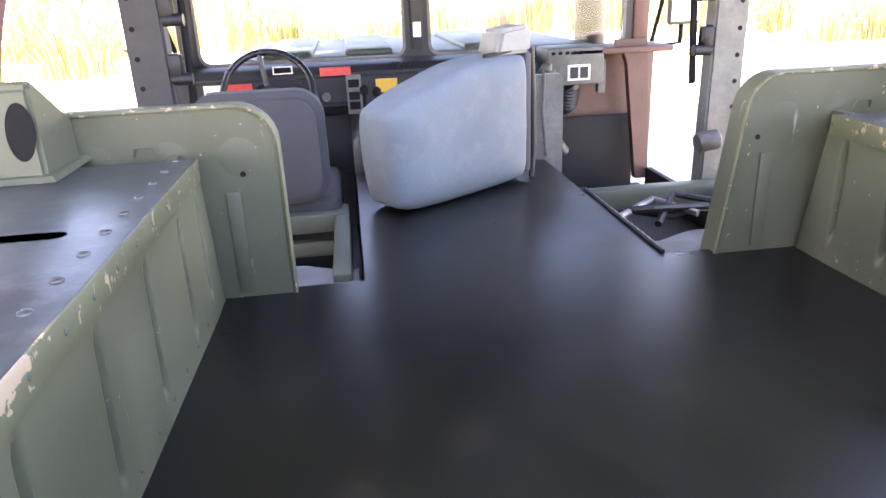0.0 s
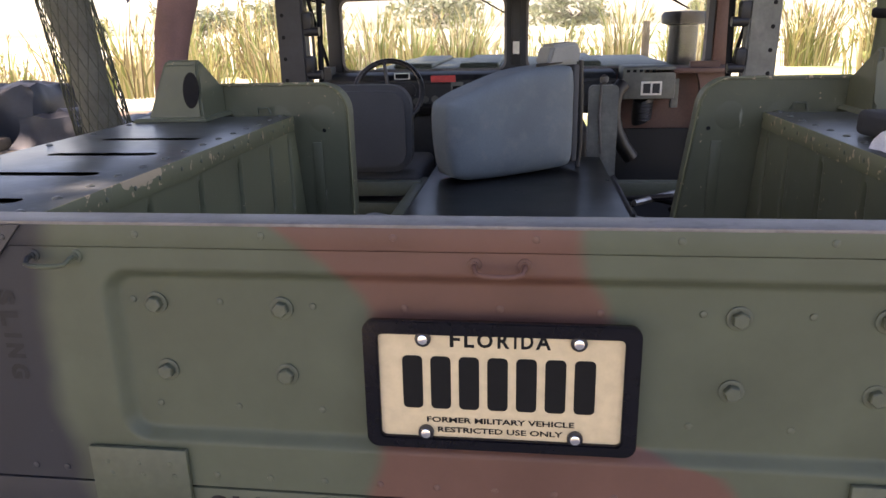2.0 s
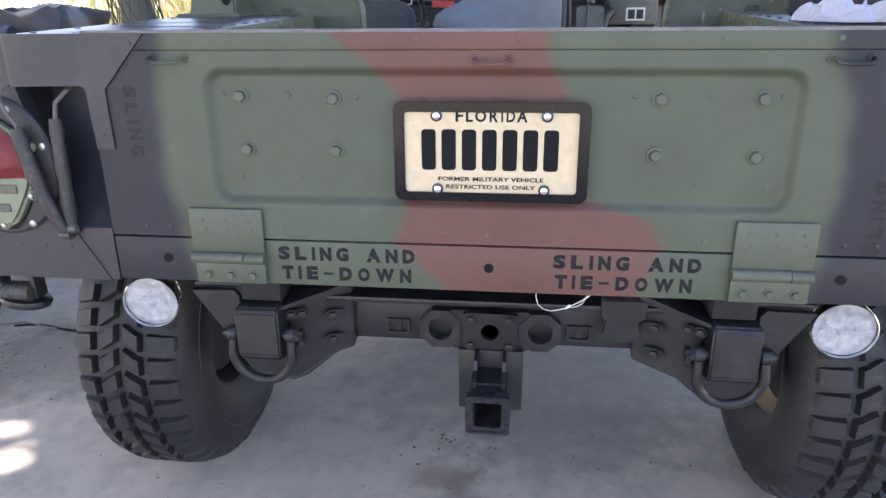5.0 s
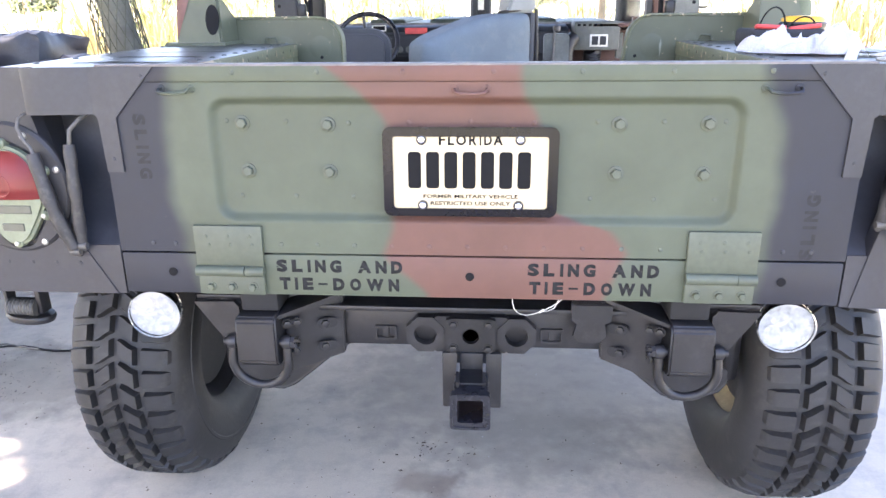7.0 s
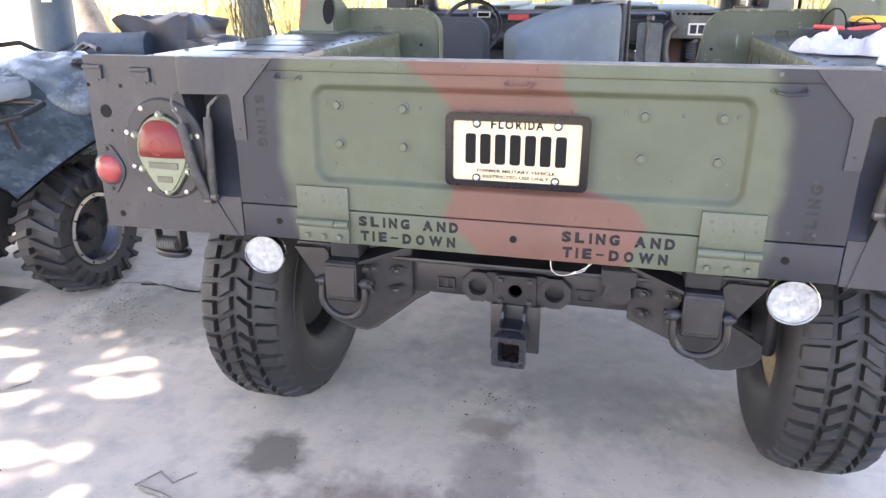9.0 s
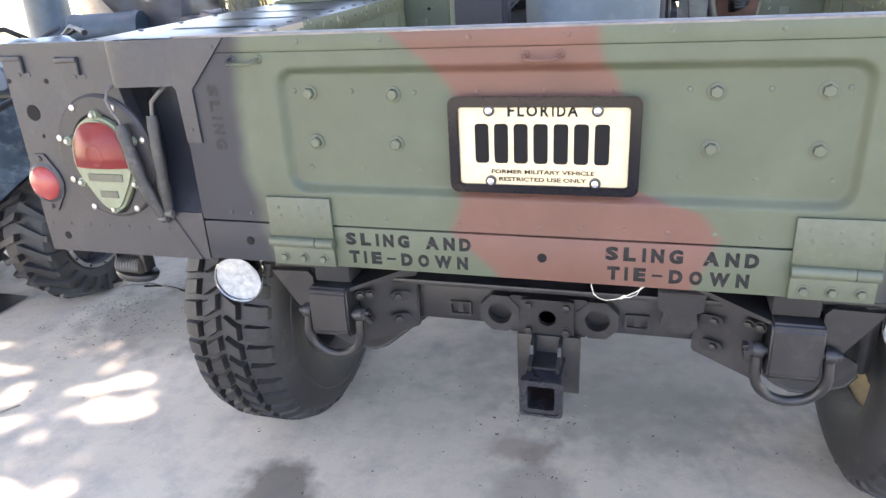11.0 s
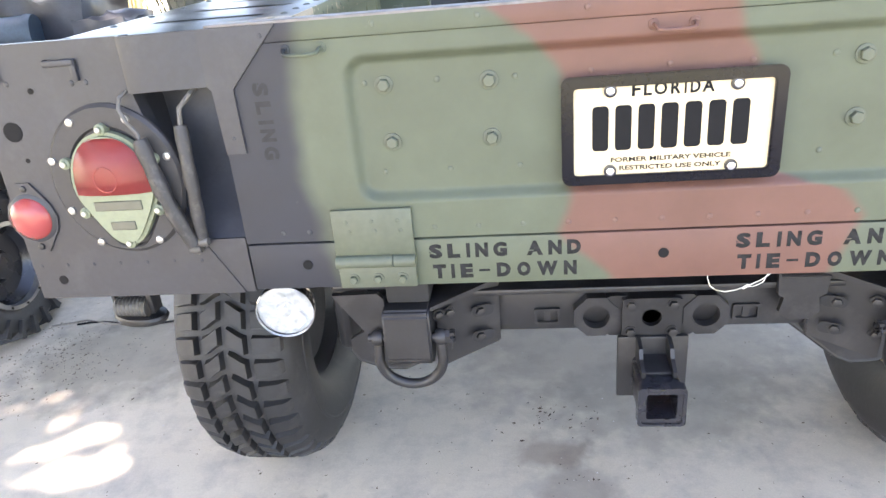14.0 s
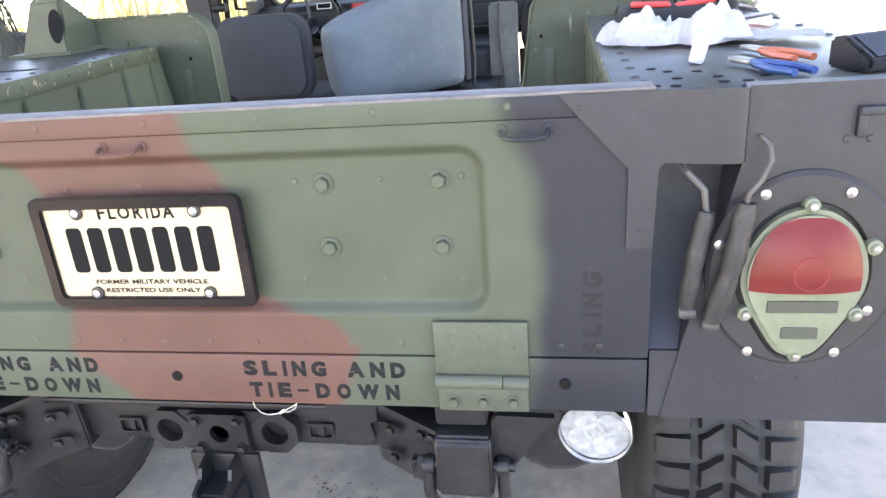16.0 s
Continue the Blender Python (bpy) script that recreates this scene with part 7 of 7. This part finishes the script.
def knobby(parent, x, y, r=0.30, w=0.25):
    wheel = new("wheel")
    wheel.parent = parent
    wheel.location, wheel.scale = (x, y, r * 1.15), (1.05, 1.15, 1.15)
    bm = empty_bm()
    h = w / 2
    lathe(bm, [(0.165, -h * 0.8), (0.20, -h), (0.25, -h), (r - 0.03, -h * 0.85), (r - 0.022, 0), (r - 0.03, h * 0.85), (0.25, h), (0.20, h), (0.165, h * 0.8)], 48, pose(0, 0, 0, 0, 90), False)
    part("tyre", bm, M_RUBBER, wheel, "knobbly mud tyre")
    bm = empty_bm()
    n = 22
    for k in range(n):
        for s in (-1, 1):
            a0 = 2 * math.pi * (k + (0.5 if s > 0 else 0)) / n
            quadp = [(0.004, 0.06), (0.004, 0.16), (h * 0.98, 0.0), (h * 1.04, -0.09)]
            lo, hi = [], []
            for across, da in quadp:
                e = across / h
                rr = r - 0.03 * e ** 3
                for store, rad in ((lo, rr - 0.035), (hi, rr + 0.008)):
                    store.append(bm.verts.new((s * across, rad * math.sin(a0 + da), rad * math.cos(a0 + da))))
            bm.faces.new(hi)
            for i in range(4):
                j = (i + 1) % 4
                bm.faces.new((lo[i], lo[j], hi[j], hi[i]))
            # shoulder lug
            lo, hi = [], []
            for rad, da in ((r - 0.022, -0.09), (r - 0.022, 0.0), (r - 0.095, -0.02), (r - 0.095, -0.07)):
                lo.append(bm.verts.new((s * (h * 0.97), rad * math.sin(a0 + da), rad * math.cos(a0 + da))))
                hi.append(bm.verts.new((s * (h * 1.14), rad * math.sin(a0 + da), rad * math.cos(a0 + da))))
            bm.faces.new(hi)
            for i in range(4):
                j = (i + 1) % 4
                bm.faces.new((lo[i], lo[j], hi[j], hi[i]))
    tagged(part("tread", bm, M_RUBBER, wheel), kind="stuff")
    bm = empty_bm()
    lathe(bm, [(0.168, h * 0.78), (0.168, h * 0.92), (0.152, h * 0.94), (0.150, h * 0.7)], 40, pose(0, 0, 0, 0, 90), False)
    part("ring", bm, M_WORN, wheel, "bright bead ring")
    bm = empty_bm()
    lathe(bm, [(0.160, h * 0.75), (0.13, h * 0.35), (0.07, h * 0.30), (0.05, h * 0.6), (0.001, h * 0.62)], 32, pose(0, 0, 0, 0, 90), False)
    lathe(bm, [(0.160, -h * 0.75), (0.13, -h * 0.35), (0.001, -h * 0.3)], 32, pose(0, 0, 0, 0, 90), False)
    part("rim", bm, M_PLASTIC, wheel)
    bm = empty_bm()
    lathe(bm, [(0.005, h * 0.93), (0.005, h * 0.97)], 6)
    ring_bolt = finish("bolt", bm, M_INK)
    for k in range(12):
        a = 2 * math.pi * k / 12
        shared("bolt", ring_bolt, wheel, pose(0, 0, 0, 0, 90) @ pose(0.16 * math.cos(a), 0.16 * math.sin(a), 0))


knobby(quad, QX, QY)
knobby(quad, QX - 0.85, QY)
knobby(quad, QX, QY + 1.25)
knobby(quad, QX - 0.85, QY + 1.25)


def fender(cx, cy, side):
    """A moulded wheel arch whose lip rises over the wheel, with a dark sheet added under it to block light."""
    for name, m, drop, shrink in (("fender", M_ATV, 0.0, 1.0), ("mudguard", M_DARK, 0.018, 0.95)):
        bm = empty_bm()
        rows = []
        for i in range(33):
            t = i / 32 * 2 - 1
            y = cy + 0.30 + 0.80 * t
            lip = 0.905 - 0.19 * abs(t) ** 1.6
            row = []
            for j in range(13):
                f = j / 12
                x = cx + side * (0.16 * shrink - 0.50 * f)
                rise = 0.24 * smooth01(f * 1.15) - 0.045 * math.exp(-((f - 0.12) / 0.09) ** 2)
                z = lip + rise * (1 - 0.35 * abs(t) ** 2) + 0.03 * math.sin(4.5 * t + 3 * f) * f - drop - (0.05 if f == 0 else 0.0)
                row.append(bm.verts.new((x, y, z)))
            rows.append(row)
        for i in range(32):
            for j in range(12):
                bm.faces.new((rows[i][j], rows[i][j + 1], rows[i + 1][j + 1], rows[i + 1][j]))
        bmesh.ops.solidify(bm, geom=bm.faces[:], thickness=0.008)
        part(name, bm, m, quad, "", 60)


fender(QX, QY, 1)
fender(QX - 0.85, QY, -1)
fender(QX, QY + 1.25, 1)
fender(QX - 0.85, QY + 1.25, -1)
bm = empty_bm()
bmesh.ops.create_icosphere(bm, subdivisions=4, radius=1.0)
for v in bm.verts:
    v.co = Vector((v.co.x * 0.33, v.co.y * 0.80, v.co.z * 0.24)) * (1 + 0.10 * noise.noise(v.co * 2.5))
bmesh.ops.translate(bm, vec=(QX - 0.42, QY + 0.62, 0.80), verts=bm.verts[:])
part("body", bm, M_ATV, quad, "", 80)
bm = empty_bm()
box(bm, (QX - 0.42, QY + 0.55, 0.98), (0.30, 0.62, 0.12), bevel=0.05, seg=4)
part("saddle", bm, M_PLASTIC, quad)
bm = empty_bm()
box(bm, (QX - 0.42, QY + 0.6, 0.48), (0.40, 1.2, 0.22), bevel=0.04, seg=2)
part("engine", bm, M_STEEL, quad)
# dark box added between the wheels to keep light from showing through
bm = empty_bm()
box(bm, (QX - 0.42, QY + 0.1, 0.60), (0.42, 1.0, 0.42), bevel=0.05, seg=2)
part("liner", bm, M_DARK, quad)
for y0, y1 in ((QY - 0.46, QY - 0.02), (QY + 1.15, QY + 1.55)):
    bm = empty_bm()
    z = 1.05
    tube(bm, [(QX - 0.94, y0, z - 0.05), (QX + 0.12, y0, z - 0.05), (QX + 0.18, y0 + 0.06, z - 0.03), (QX + 0.18, y0 + 0.20, z), (QX + 0.10, y1 - 0.2, z), (QX - 0.92, y1 - 0.2, z)], 0.014, 8, True)
    for i in range(5):
        x = QX - 0.82 + 0.17 * i
        tube(bm, [(x, y0, z - 0.05), (x, y1 - 0.2, z)], 0.009, 6)
    for x in (QX - 0.80, QX + 0.10):
        tube(bm, [(x, y0 + 0.05, z - 0.045), (x - 0.01, y0 + 0.10, 0.86)], 0.011, 6)
    part("luggage_rack", bm, M_STEEL, quad, "black tubular luggage rack")
bm = empty_bm()
bmesh.ops.create_icosphere(bm, subdivisions=4, radius=1.0)
for v in bm.verts:
    v.co = Vector((v.co.x * 0.40, v.co.y * 0.26, v.co.z * 0.20)) * (1 + 0.22 * noise.noise(v.co * 2.2 + Vector((4, 0, 0))))
bmesh.ops.translate(bm, vec=(QX - 0.24, QY + 0.30, 1.02), verts=bm.verts[:])
part("tank_cover", bm, M_ATV, quad, "", 80)
bm = empty_bm()
lathe(bm, [(0.055, 0), (0.06, 0.012), (0.05, 0.03), (0.02, 0.036)], 18, pose(QX + 0.02, QY + 0.22, 1.175))
part("cap", bm, M_PLASTIC, quad)
bm = empty_bm()
tube(bm, [(QX - 0.95, QY + 0.55, 1.22), (QX - 0.78, QY + 0.66, 1.24), (QX - 0.55, QY + 0.72, 1.12), (QX - 0.32, QY + 0.66, 1.24), (QX - 0.14, QY + 0.55, 1.22)], 0.016, 8)
tube(bm, [(QX - 0.55, QY + 0.72, 1.12), (QX - 0.55, QY + 0.80, 0.95)], 0.03, 8)
for x in (QX - 0.40, QX - 0.26):
    tube(bm, [(x, QY + 0.66, 1.24), (x + 0.03, QY + 0.48, 1.20), (x + 0.05, QY + 0.42, 1.10)], 0.012, 6)
part("handlebar", bm, M_STEEL, quad)
bm = empty_bm()
box(bm, (QX - 0.18, QY - 0.22, 1.10), (0.34, 0.22, 0.09), bevel=0.02)
for i in range(4):
    box(bm, (QX - 0.18, QY - 0.30 + 0.05 * i, 1.148), (0.32, 0.022, 0.012), bevel=0.004)
part("cargo_box", bm, M_LINEN, quad, "pale slatted plastic cargo box")

# ---- trailer with a heap of gear ----
trailer = thing("trailer", "flat wooden trailer standing beyond the truck", "trailer")
bm = empty_bm()
box(bm, (-2.35, 3.2, 1.05), (1.5, 1.9, 0.05), bevel=0.006)
part("deck", bm, M_WOOD, trailer)
bm = empty_bm()
box(bm, (-2.35, 3.2, 0.98), (1.3, 1.8, 0.09), bevel=0.008)
for x in (-2.95, -1.75):
    for y in (2.4, 4.0):
        box(bm, (x, y, 0.47), (0.07, 0.07, 0.96), bevel=0.006)
part("frame", bm, M_STEEL, trailer)


def covered(name, x0, x1, y0, y1, z0, z1, taper, seed, m, label, category):
    """A crate under a draped cover: slanted sides, sagging folds."""
    bm = empty_bm()
    box(bm, ((x0 + x1) / 2, (y0 + y1) / 2, (z0 + z1) / 2), (x1 - x0, y1 - y0, z1 - z0))
    bmesh.ops.subdivide_edges(bm, edges=bm.edges[:], cuts=11, use_grid_fill=True)
    cx, cy = (x0 + x1) / 2, (y0 + y1) / 2
    for v in bm.verts:
        f = (v.co.z - z0) / (z1 - z0)
        k = 1 + taper * max(0.0, 1 - f) ** 1.5
        p = Vector((seed, 0, 0)) + v.co
        v.co.x, v.co.y = cx + (v.co.x - cx) * k, cy + (v.co.y - cy) * k
        if f > 0.02:
            v.co += Vector((noise.noise(p * 7), noise.noise(p * 7 + Vector((9, 0, 0))), 0.8 * noise.noise(p * 5 + Vector((0, 9, 0))))) * 0.045 * (0.4 + f)
            v.co.z -= 0.05 * abs(noise.noise(p * 11)) * f
    return solid(name, bm, m, label, category, sharp=55)


covered("covered_crate", -3.0, -2.52, 2.6, 3.05, 1.077, 1.37, 0.10, 1.0, M_TARP, "boxy crate under a dark draped tarpaulin", "crate")
covered("tarpaulin", -2.50, -2.24, 2.5, 2.85, 1.077, 1.24, 0.45, 6.0, M_TARP, "dark tarpaulin heaped on the trailer", "tarpaulin")
covered("duffel_bag", -2.16, -1.80, 2.45, 2.80, 1.077, 1.21, 0.25, 11.0, M_STEEL, "soft dark duffel bag on the trailer", "bag")
bm = empty_bm()
lathe(bm, [(0.10, 0), (0.105, 0.02), (0.098, 0.05), (0.098, 0.36), (0.105, 0.39), (0.10, 0.42)], 28, pose(-3.15, 2.42, 1.18, 0, 90, 14))
solid("drum", bm, M_BLUETARP, "blue-grey metal drum lying on the trailer", "drum")
bm = empty_bm()
box(bm, (-2.75, 2.42, 1.105), (0.34, 0.14, 0.06), pose(0, 0, 0), 0.01)
solid("board", bm, M_WOOD, "short weathered wooden board lying on the trailer", "board")

# ---- tools on the wheelhouse top ----
def plier(name, x, y, turn, m, label):
    P = pose(x, y, TOPZ + 0.006, 0, 0, turn) @ Matrix.Scale(0.83, 4)
    t = thing(name, label, "pliers")
    for s in (-1, 1):
        bm = empty_bm()
        tube(bm, [P @ Vector(p) for p in ((0.0, 0, 0.002), (0.03, s * 0.012, 0.002), (0.08, s * 0.022, 0.002), (0.13, s * 0.018, 0.002))], [0.0045, 0.006, 0.006, 0.0055], 8)
        part("grip", bm, m, t)
    bm = empty_bm()
    box(bm, (-0.022, 0, 0.002), (0.055, 0.020, 0.010), P, 0.003)
    box(bm, (-0.050, 0, 0.002), (0.02, 0.012, 0.008), P, 0.003)
    part("jaw", bm, M_WORN, t)
    return t


plier("pliers", 0.855, 0.262, -67, M_BLUEG, "pliers with bright blue handles on the wheelhouse top")
plier("pliers", 0.895, 0.376, -71, M_ORANGEG, "pliers with orange handles on the wheelhouse top")
bag = thing("tool_bag", "small open black tool bag with red handles", "tool bag")
bm = empty_bm()
box(bm, (0.812, 0.775, TOPZ + 0.028), (0.20, 0.11, 0.052), pose(0, 0, 0), 0.012, 3)
for v in bm.verts:
    v.co += Vector((noise.noise(v.co * 12), noise.noise(v.co * 12 + Vector((3, 0, 0))), 0)) * 0.012
part("pouch", bm, M_BAG, bag, "", 60)
for dx, dy in ((-0.045, -0.045), (0.045, -0.040)):
    bm = empty_bm()
    box(bm, (0.812 + dx, 0.775 + dy, TOPZ + 0.058), (0.080, 0.020, 0.012), pose(0, 0, 0), 0.005, 2)
    for v in bm.verts:
        v.co.z += 0.006 * math.sin((v.co.x - 0.72) * 40)
    part("handle", bm, M_REDL, bag, "flat red padded handle", 60)
for dx, h in ((-0.02, 0.060), (0.06, 0.035)):
    bm = empty_bm()
    tube(bm, [(0.812 + dx + 0.034 * math.cos(math.pi * k / 12), 0.79 - 0.01 * math.sin(math.pi * k / 12), TOPZ + 0.048 + h * math.sin(math.pi * k / 12)) for k in range(13)], 0.0022, 6)
    part("cord", bm, M_INK, bag, "thin black cord loop")
bm = empty_bm()
lathe(bm, [(0.009, 0), (0.0115, 0.004), (0.012, 0.03), (0.0105, 0.043), (0.004, 0.047)], 18, pose(0.789, 0.325, TOPZ, -8, 14, 0))
solid("tube", bm, M_PAPER, "short white paper tube standing on the wheelhouse top", "tube")
case = thing("meter_box", "black handheld meter with a dark sloping display on the wheelhouse top", "meter")
bm = empty_bm()
C = pose(0.992, 0.215, TOPZ + 0.001, 0, 0, -62) @ Matrix.Diagonal((0.56, 0.46, 0.76, 1))
prism(bm, [(-0.055, 0), (0.065, 0), (0.072, 0.022), (-0.012, 0.058), (-0.055, 0.052)], -0.085, 0.085, C)
bmesh.ops.bevel(bm, geom=bm.edges[:], offset=0.004, segments=2, affect="EDGES")
part("casing", bm, M_PLASTIC, case)
SL = C @ pose(0.030, 0.0, 0.0412, 0, 23.2, 0)
bm = empty_bm()
holed(bm, rounded(-0.040, -0.062, 0.040, 0.062, 0.006), rounded(-0.033, -0.055, 0.033, 0.055, 0.004), -0.002, 0.0015, SL @ pose(0, 0, 0, 90))
part("display_frame", bm, M_PLASTIC, case)
bm = empty_bm()
box(bm, (0, 0, 0.0), (0.066, 0.11, 0.003), SL)
part("display", bm, M_DASH, case)
for k, (x, y, turn, m) in enumerate(((0.93, 0.55, 8, M_PAPER), (0.955, 0.53, -14, M_PAPER), (0.885, 0.63, 30, M_ORANGEP))):
    bm = empty_bm()
    rows = []
    for j in range(9):
        rows.append([bm.verts.new(pose(x, y, TOPZ + 0.002 + 0.003 * k, 0, 0, turn) @ Vector((0.16 * (i / 8 - 0.5), 0.11 * (j / 8 - 0.5), 0.006 + 0.006 * noise.noise((i * 0.5, j * 0.5, k * 3.0))))) for i in range(9)])
    for j in range(8):
        for i in range(8):
            bm.faces.new((rows[j][i], rows[j][i + 1], rows[j + 1][i + 1], rows[j + 1][i]))
    bmesh.ops.solidify(bm, geom=bm.faces[:], thickness=0.0006)
    solid("paper_sheet", bm, m, "crumpled white paper sheet on the wheelhouse top" if k < 2 else "pale orange packaging paper on the wheelhouse top", "paper", sharp=80)
tape = thing("tape_reel", "black reel with a yellow lid and a metal hook", "tool")
bm = empty_bm()
lathe(bm, [(0.042, 0), (0.050, 0.006), (0.062, 0.05), (0.064, 0.062), (0.060, 0.066)], 28, pose(0.925, 0.92, TOPZ + 0.001))
part("body", bm, M_PLASTIC, tape)
bm = empty_bm()
lathe(bm, [(0.058, 0.066), (0.058, 0.074), (0.050, 0.080), (0.02, 0.082)], 28, pose(0.925, 0.92, TOPZ + 0.001))
part("cap", bm, M_YELLOWP, tape)
bm = empty_bm()
tube(bm, [(0.98, 0.90, TOPZ + 0.03), (1.005, 0.89, TOPZ + 0.025), (1.02, 0.89, TOPZ + 0.045), (1.01, 0.90, TOPZ + 0.06)], 0.007, 8)
tube(bm, [(0.94, 0.84, TOPZ + 0.006), (0.98, 0.82, TOPZ + 0.012), (1.03, 0.82, TOPZ + 0.018), (1.05, 0.84, TOPZ + 0.006)], 0.005, 6)
part("hook", bm, M_WORN, tape)

# ---- litter on the slab ----
bm = empty_bm()
prism(bm, [(-3.7, 0.0), (-2.84, 0.0), (-2.83, 0.006), (-3.7, 0.006)], 1.02, 1.30, pose(0, 0, 0.001))
solid("rubber_mat", bm, M_STEEL, "dark flat sheet lying on the concrete", "mat")
bm = empty_bm()
tube(bm, [(-2.28 + 0.06 * i, 1.50 + 0.02 * math.sin(i * 0.9), 0.006) for i in range(14)], 0.005, 6)
solid("cable", bm, M_INK, "thin black cable lying on the concrete", "cable")

def twig(pts, r, label="thin dry twig lying on the concrete"):
    bm = empty_bm()
    tube(bm, [(x, y, r + 0.001 + 0.003 * (i % 2)) for i, (x, y) in enumerate(pts)], [r * (1 - 0.6 * i / len(pts)) for i in range(len(pts))], 6)
    return solid("twig", bm, M_BARK, label, "twig", "twigs on the slab")


twig([(-1.225, 0.05), (-1.13, 0.035), (-1.035, 0.01), (-0.93, -0.02), (-0.82, -0.045)], 0.008)
twig([(-1.25, 0.06), (-1.22, 0.11), (-1.205, 0.145)], 0.004)
twig([(-1.21, 0.14), (-1.13, 0.097), (-1.085, 0.165)], 0.004)
twig([(-2.27, 0.375), (-2.15, 0.425), (-2.09, 0.515)], 0.006)
twig([(0.163, 0.255), (0.20, 0.21), (0.222, 0.172)], 0.002)
twig([(-2.40, 1.49), (-2.25, 1.53), (-2.1, 1.50), (-1.95, 1.485)], 0.005, "dark stick lying on the concrete")
rng = random.Random(17)
verts, faces = [], []


def scatter(cx, cy, rx, ry, count, s0, s1):
    for _ in range(count):
        x, y = cx + 0.55 * rx * rng.gauss(0, 1), cy + 0.55 * ry * rng.gauss(0, 1)
        if noise.noise((x * 7, y * 7, 2.0)) < rng.uniform(-0.5, 0.25):
            continue
        s, t = s0 + (s1 - s0) * rng.random() ** 2.2, rng.uniform(0, 6.28)
        k = len(verts)
        for u, v, z in ((-1, 0, 0.001), (0, 0.45, 0.3 * s), (1, 0, 0.002), (0, -0.45, 0.001)):
            verts.append((x + s * (u * math.cos(t) - v * math.sin(t)), y + s * (u * math.sin(t) + v * math.cos(t)), 0.0015 + abs(z)))
        faces.append((k, k + 1, k + 2, k + 3))


scatter(-2.20, 1.22, 0.34, 0.30, 900, 0.002, 0.009)
scatter(-0.15, 0.82, 0.14, 0.08, 90, 0.003, 0.010)
scatter(0.02, -0.02, 0.12, 0.30, 260, 0.0015, 0.005)
scatter(-0.10, 0.18, 0.12, 0.12, 110, 0.002, 0.008)
scatter(-0.8, 0.6, 2.2, 1.6, 420, 0.002, 0.008)
scatter(0.4, 0.3, 1.4, 1.2, 260, 0.002, 0.007)
me = bpy.data.meshes.new("leaf_litter")
me.from_pydata(verts, [], faces)
me.materials.append(M_DRYLEAF)
tagged(new("leaf_litter", me), "dry leaf crumbs and grit scattered on the concrete", "leaf litter", kind="stuff")

# pale and dark grit on the slab
verts, faces = [], []


def pebble(x, y, r):
    k = len(verts)
    t = rng.uniform(0, 6.28)
    for i in range(5):
        a = t + 1.257 * i
        verts.append((x + r * math.cos(a) * rng.uniform(0.7, 1.2), y + r * math.sin(a) * rng.uniform(0.7, 1.2), 0.0005))
    verts.append((x, y, r * 0.8))
    for i in range(5):
        faces.append((k + i, k + (i + 1) % 5, k + 5))


for _ in range(420):
    pebble(rng.gauss(0.05, 0.45), rng.gauss(0.15, 0.45), rng.uniform(0.0012, 0.0038))
for _ in range(260):
    pebble(rng.uniform(-2.6, 1.6), rng.uniform(-0.6, 1.6), rng.uniform(0.0012, 0.004))
me = bpy.data.meshes.new("grit")
me.from_pydata(verts, [], faces)
me.materials.append(M_GRIT)
tagged(new("grit", me), "fine mixed grit scattered over the concrete", "grit", kind="stuff")
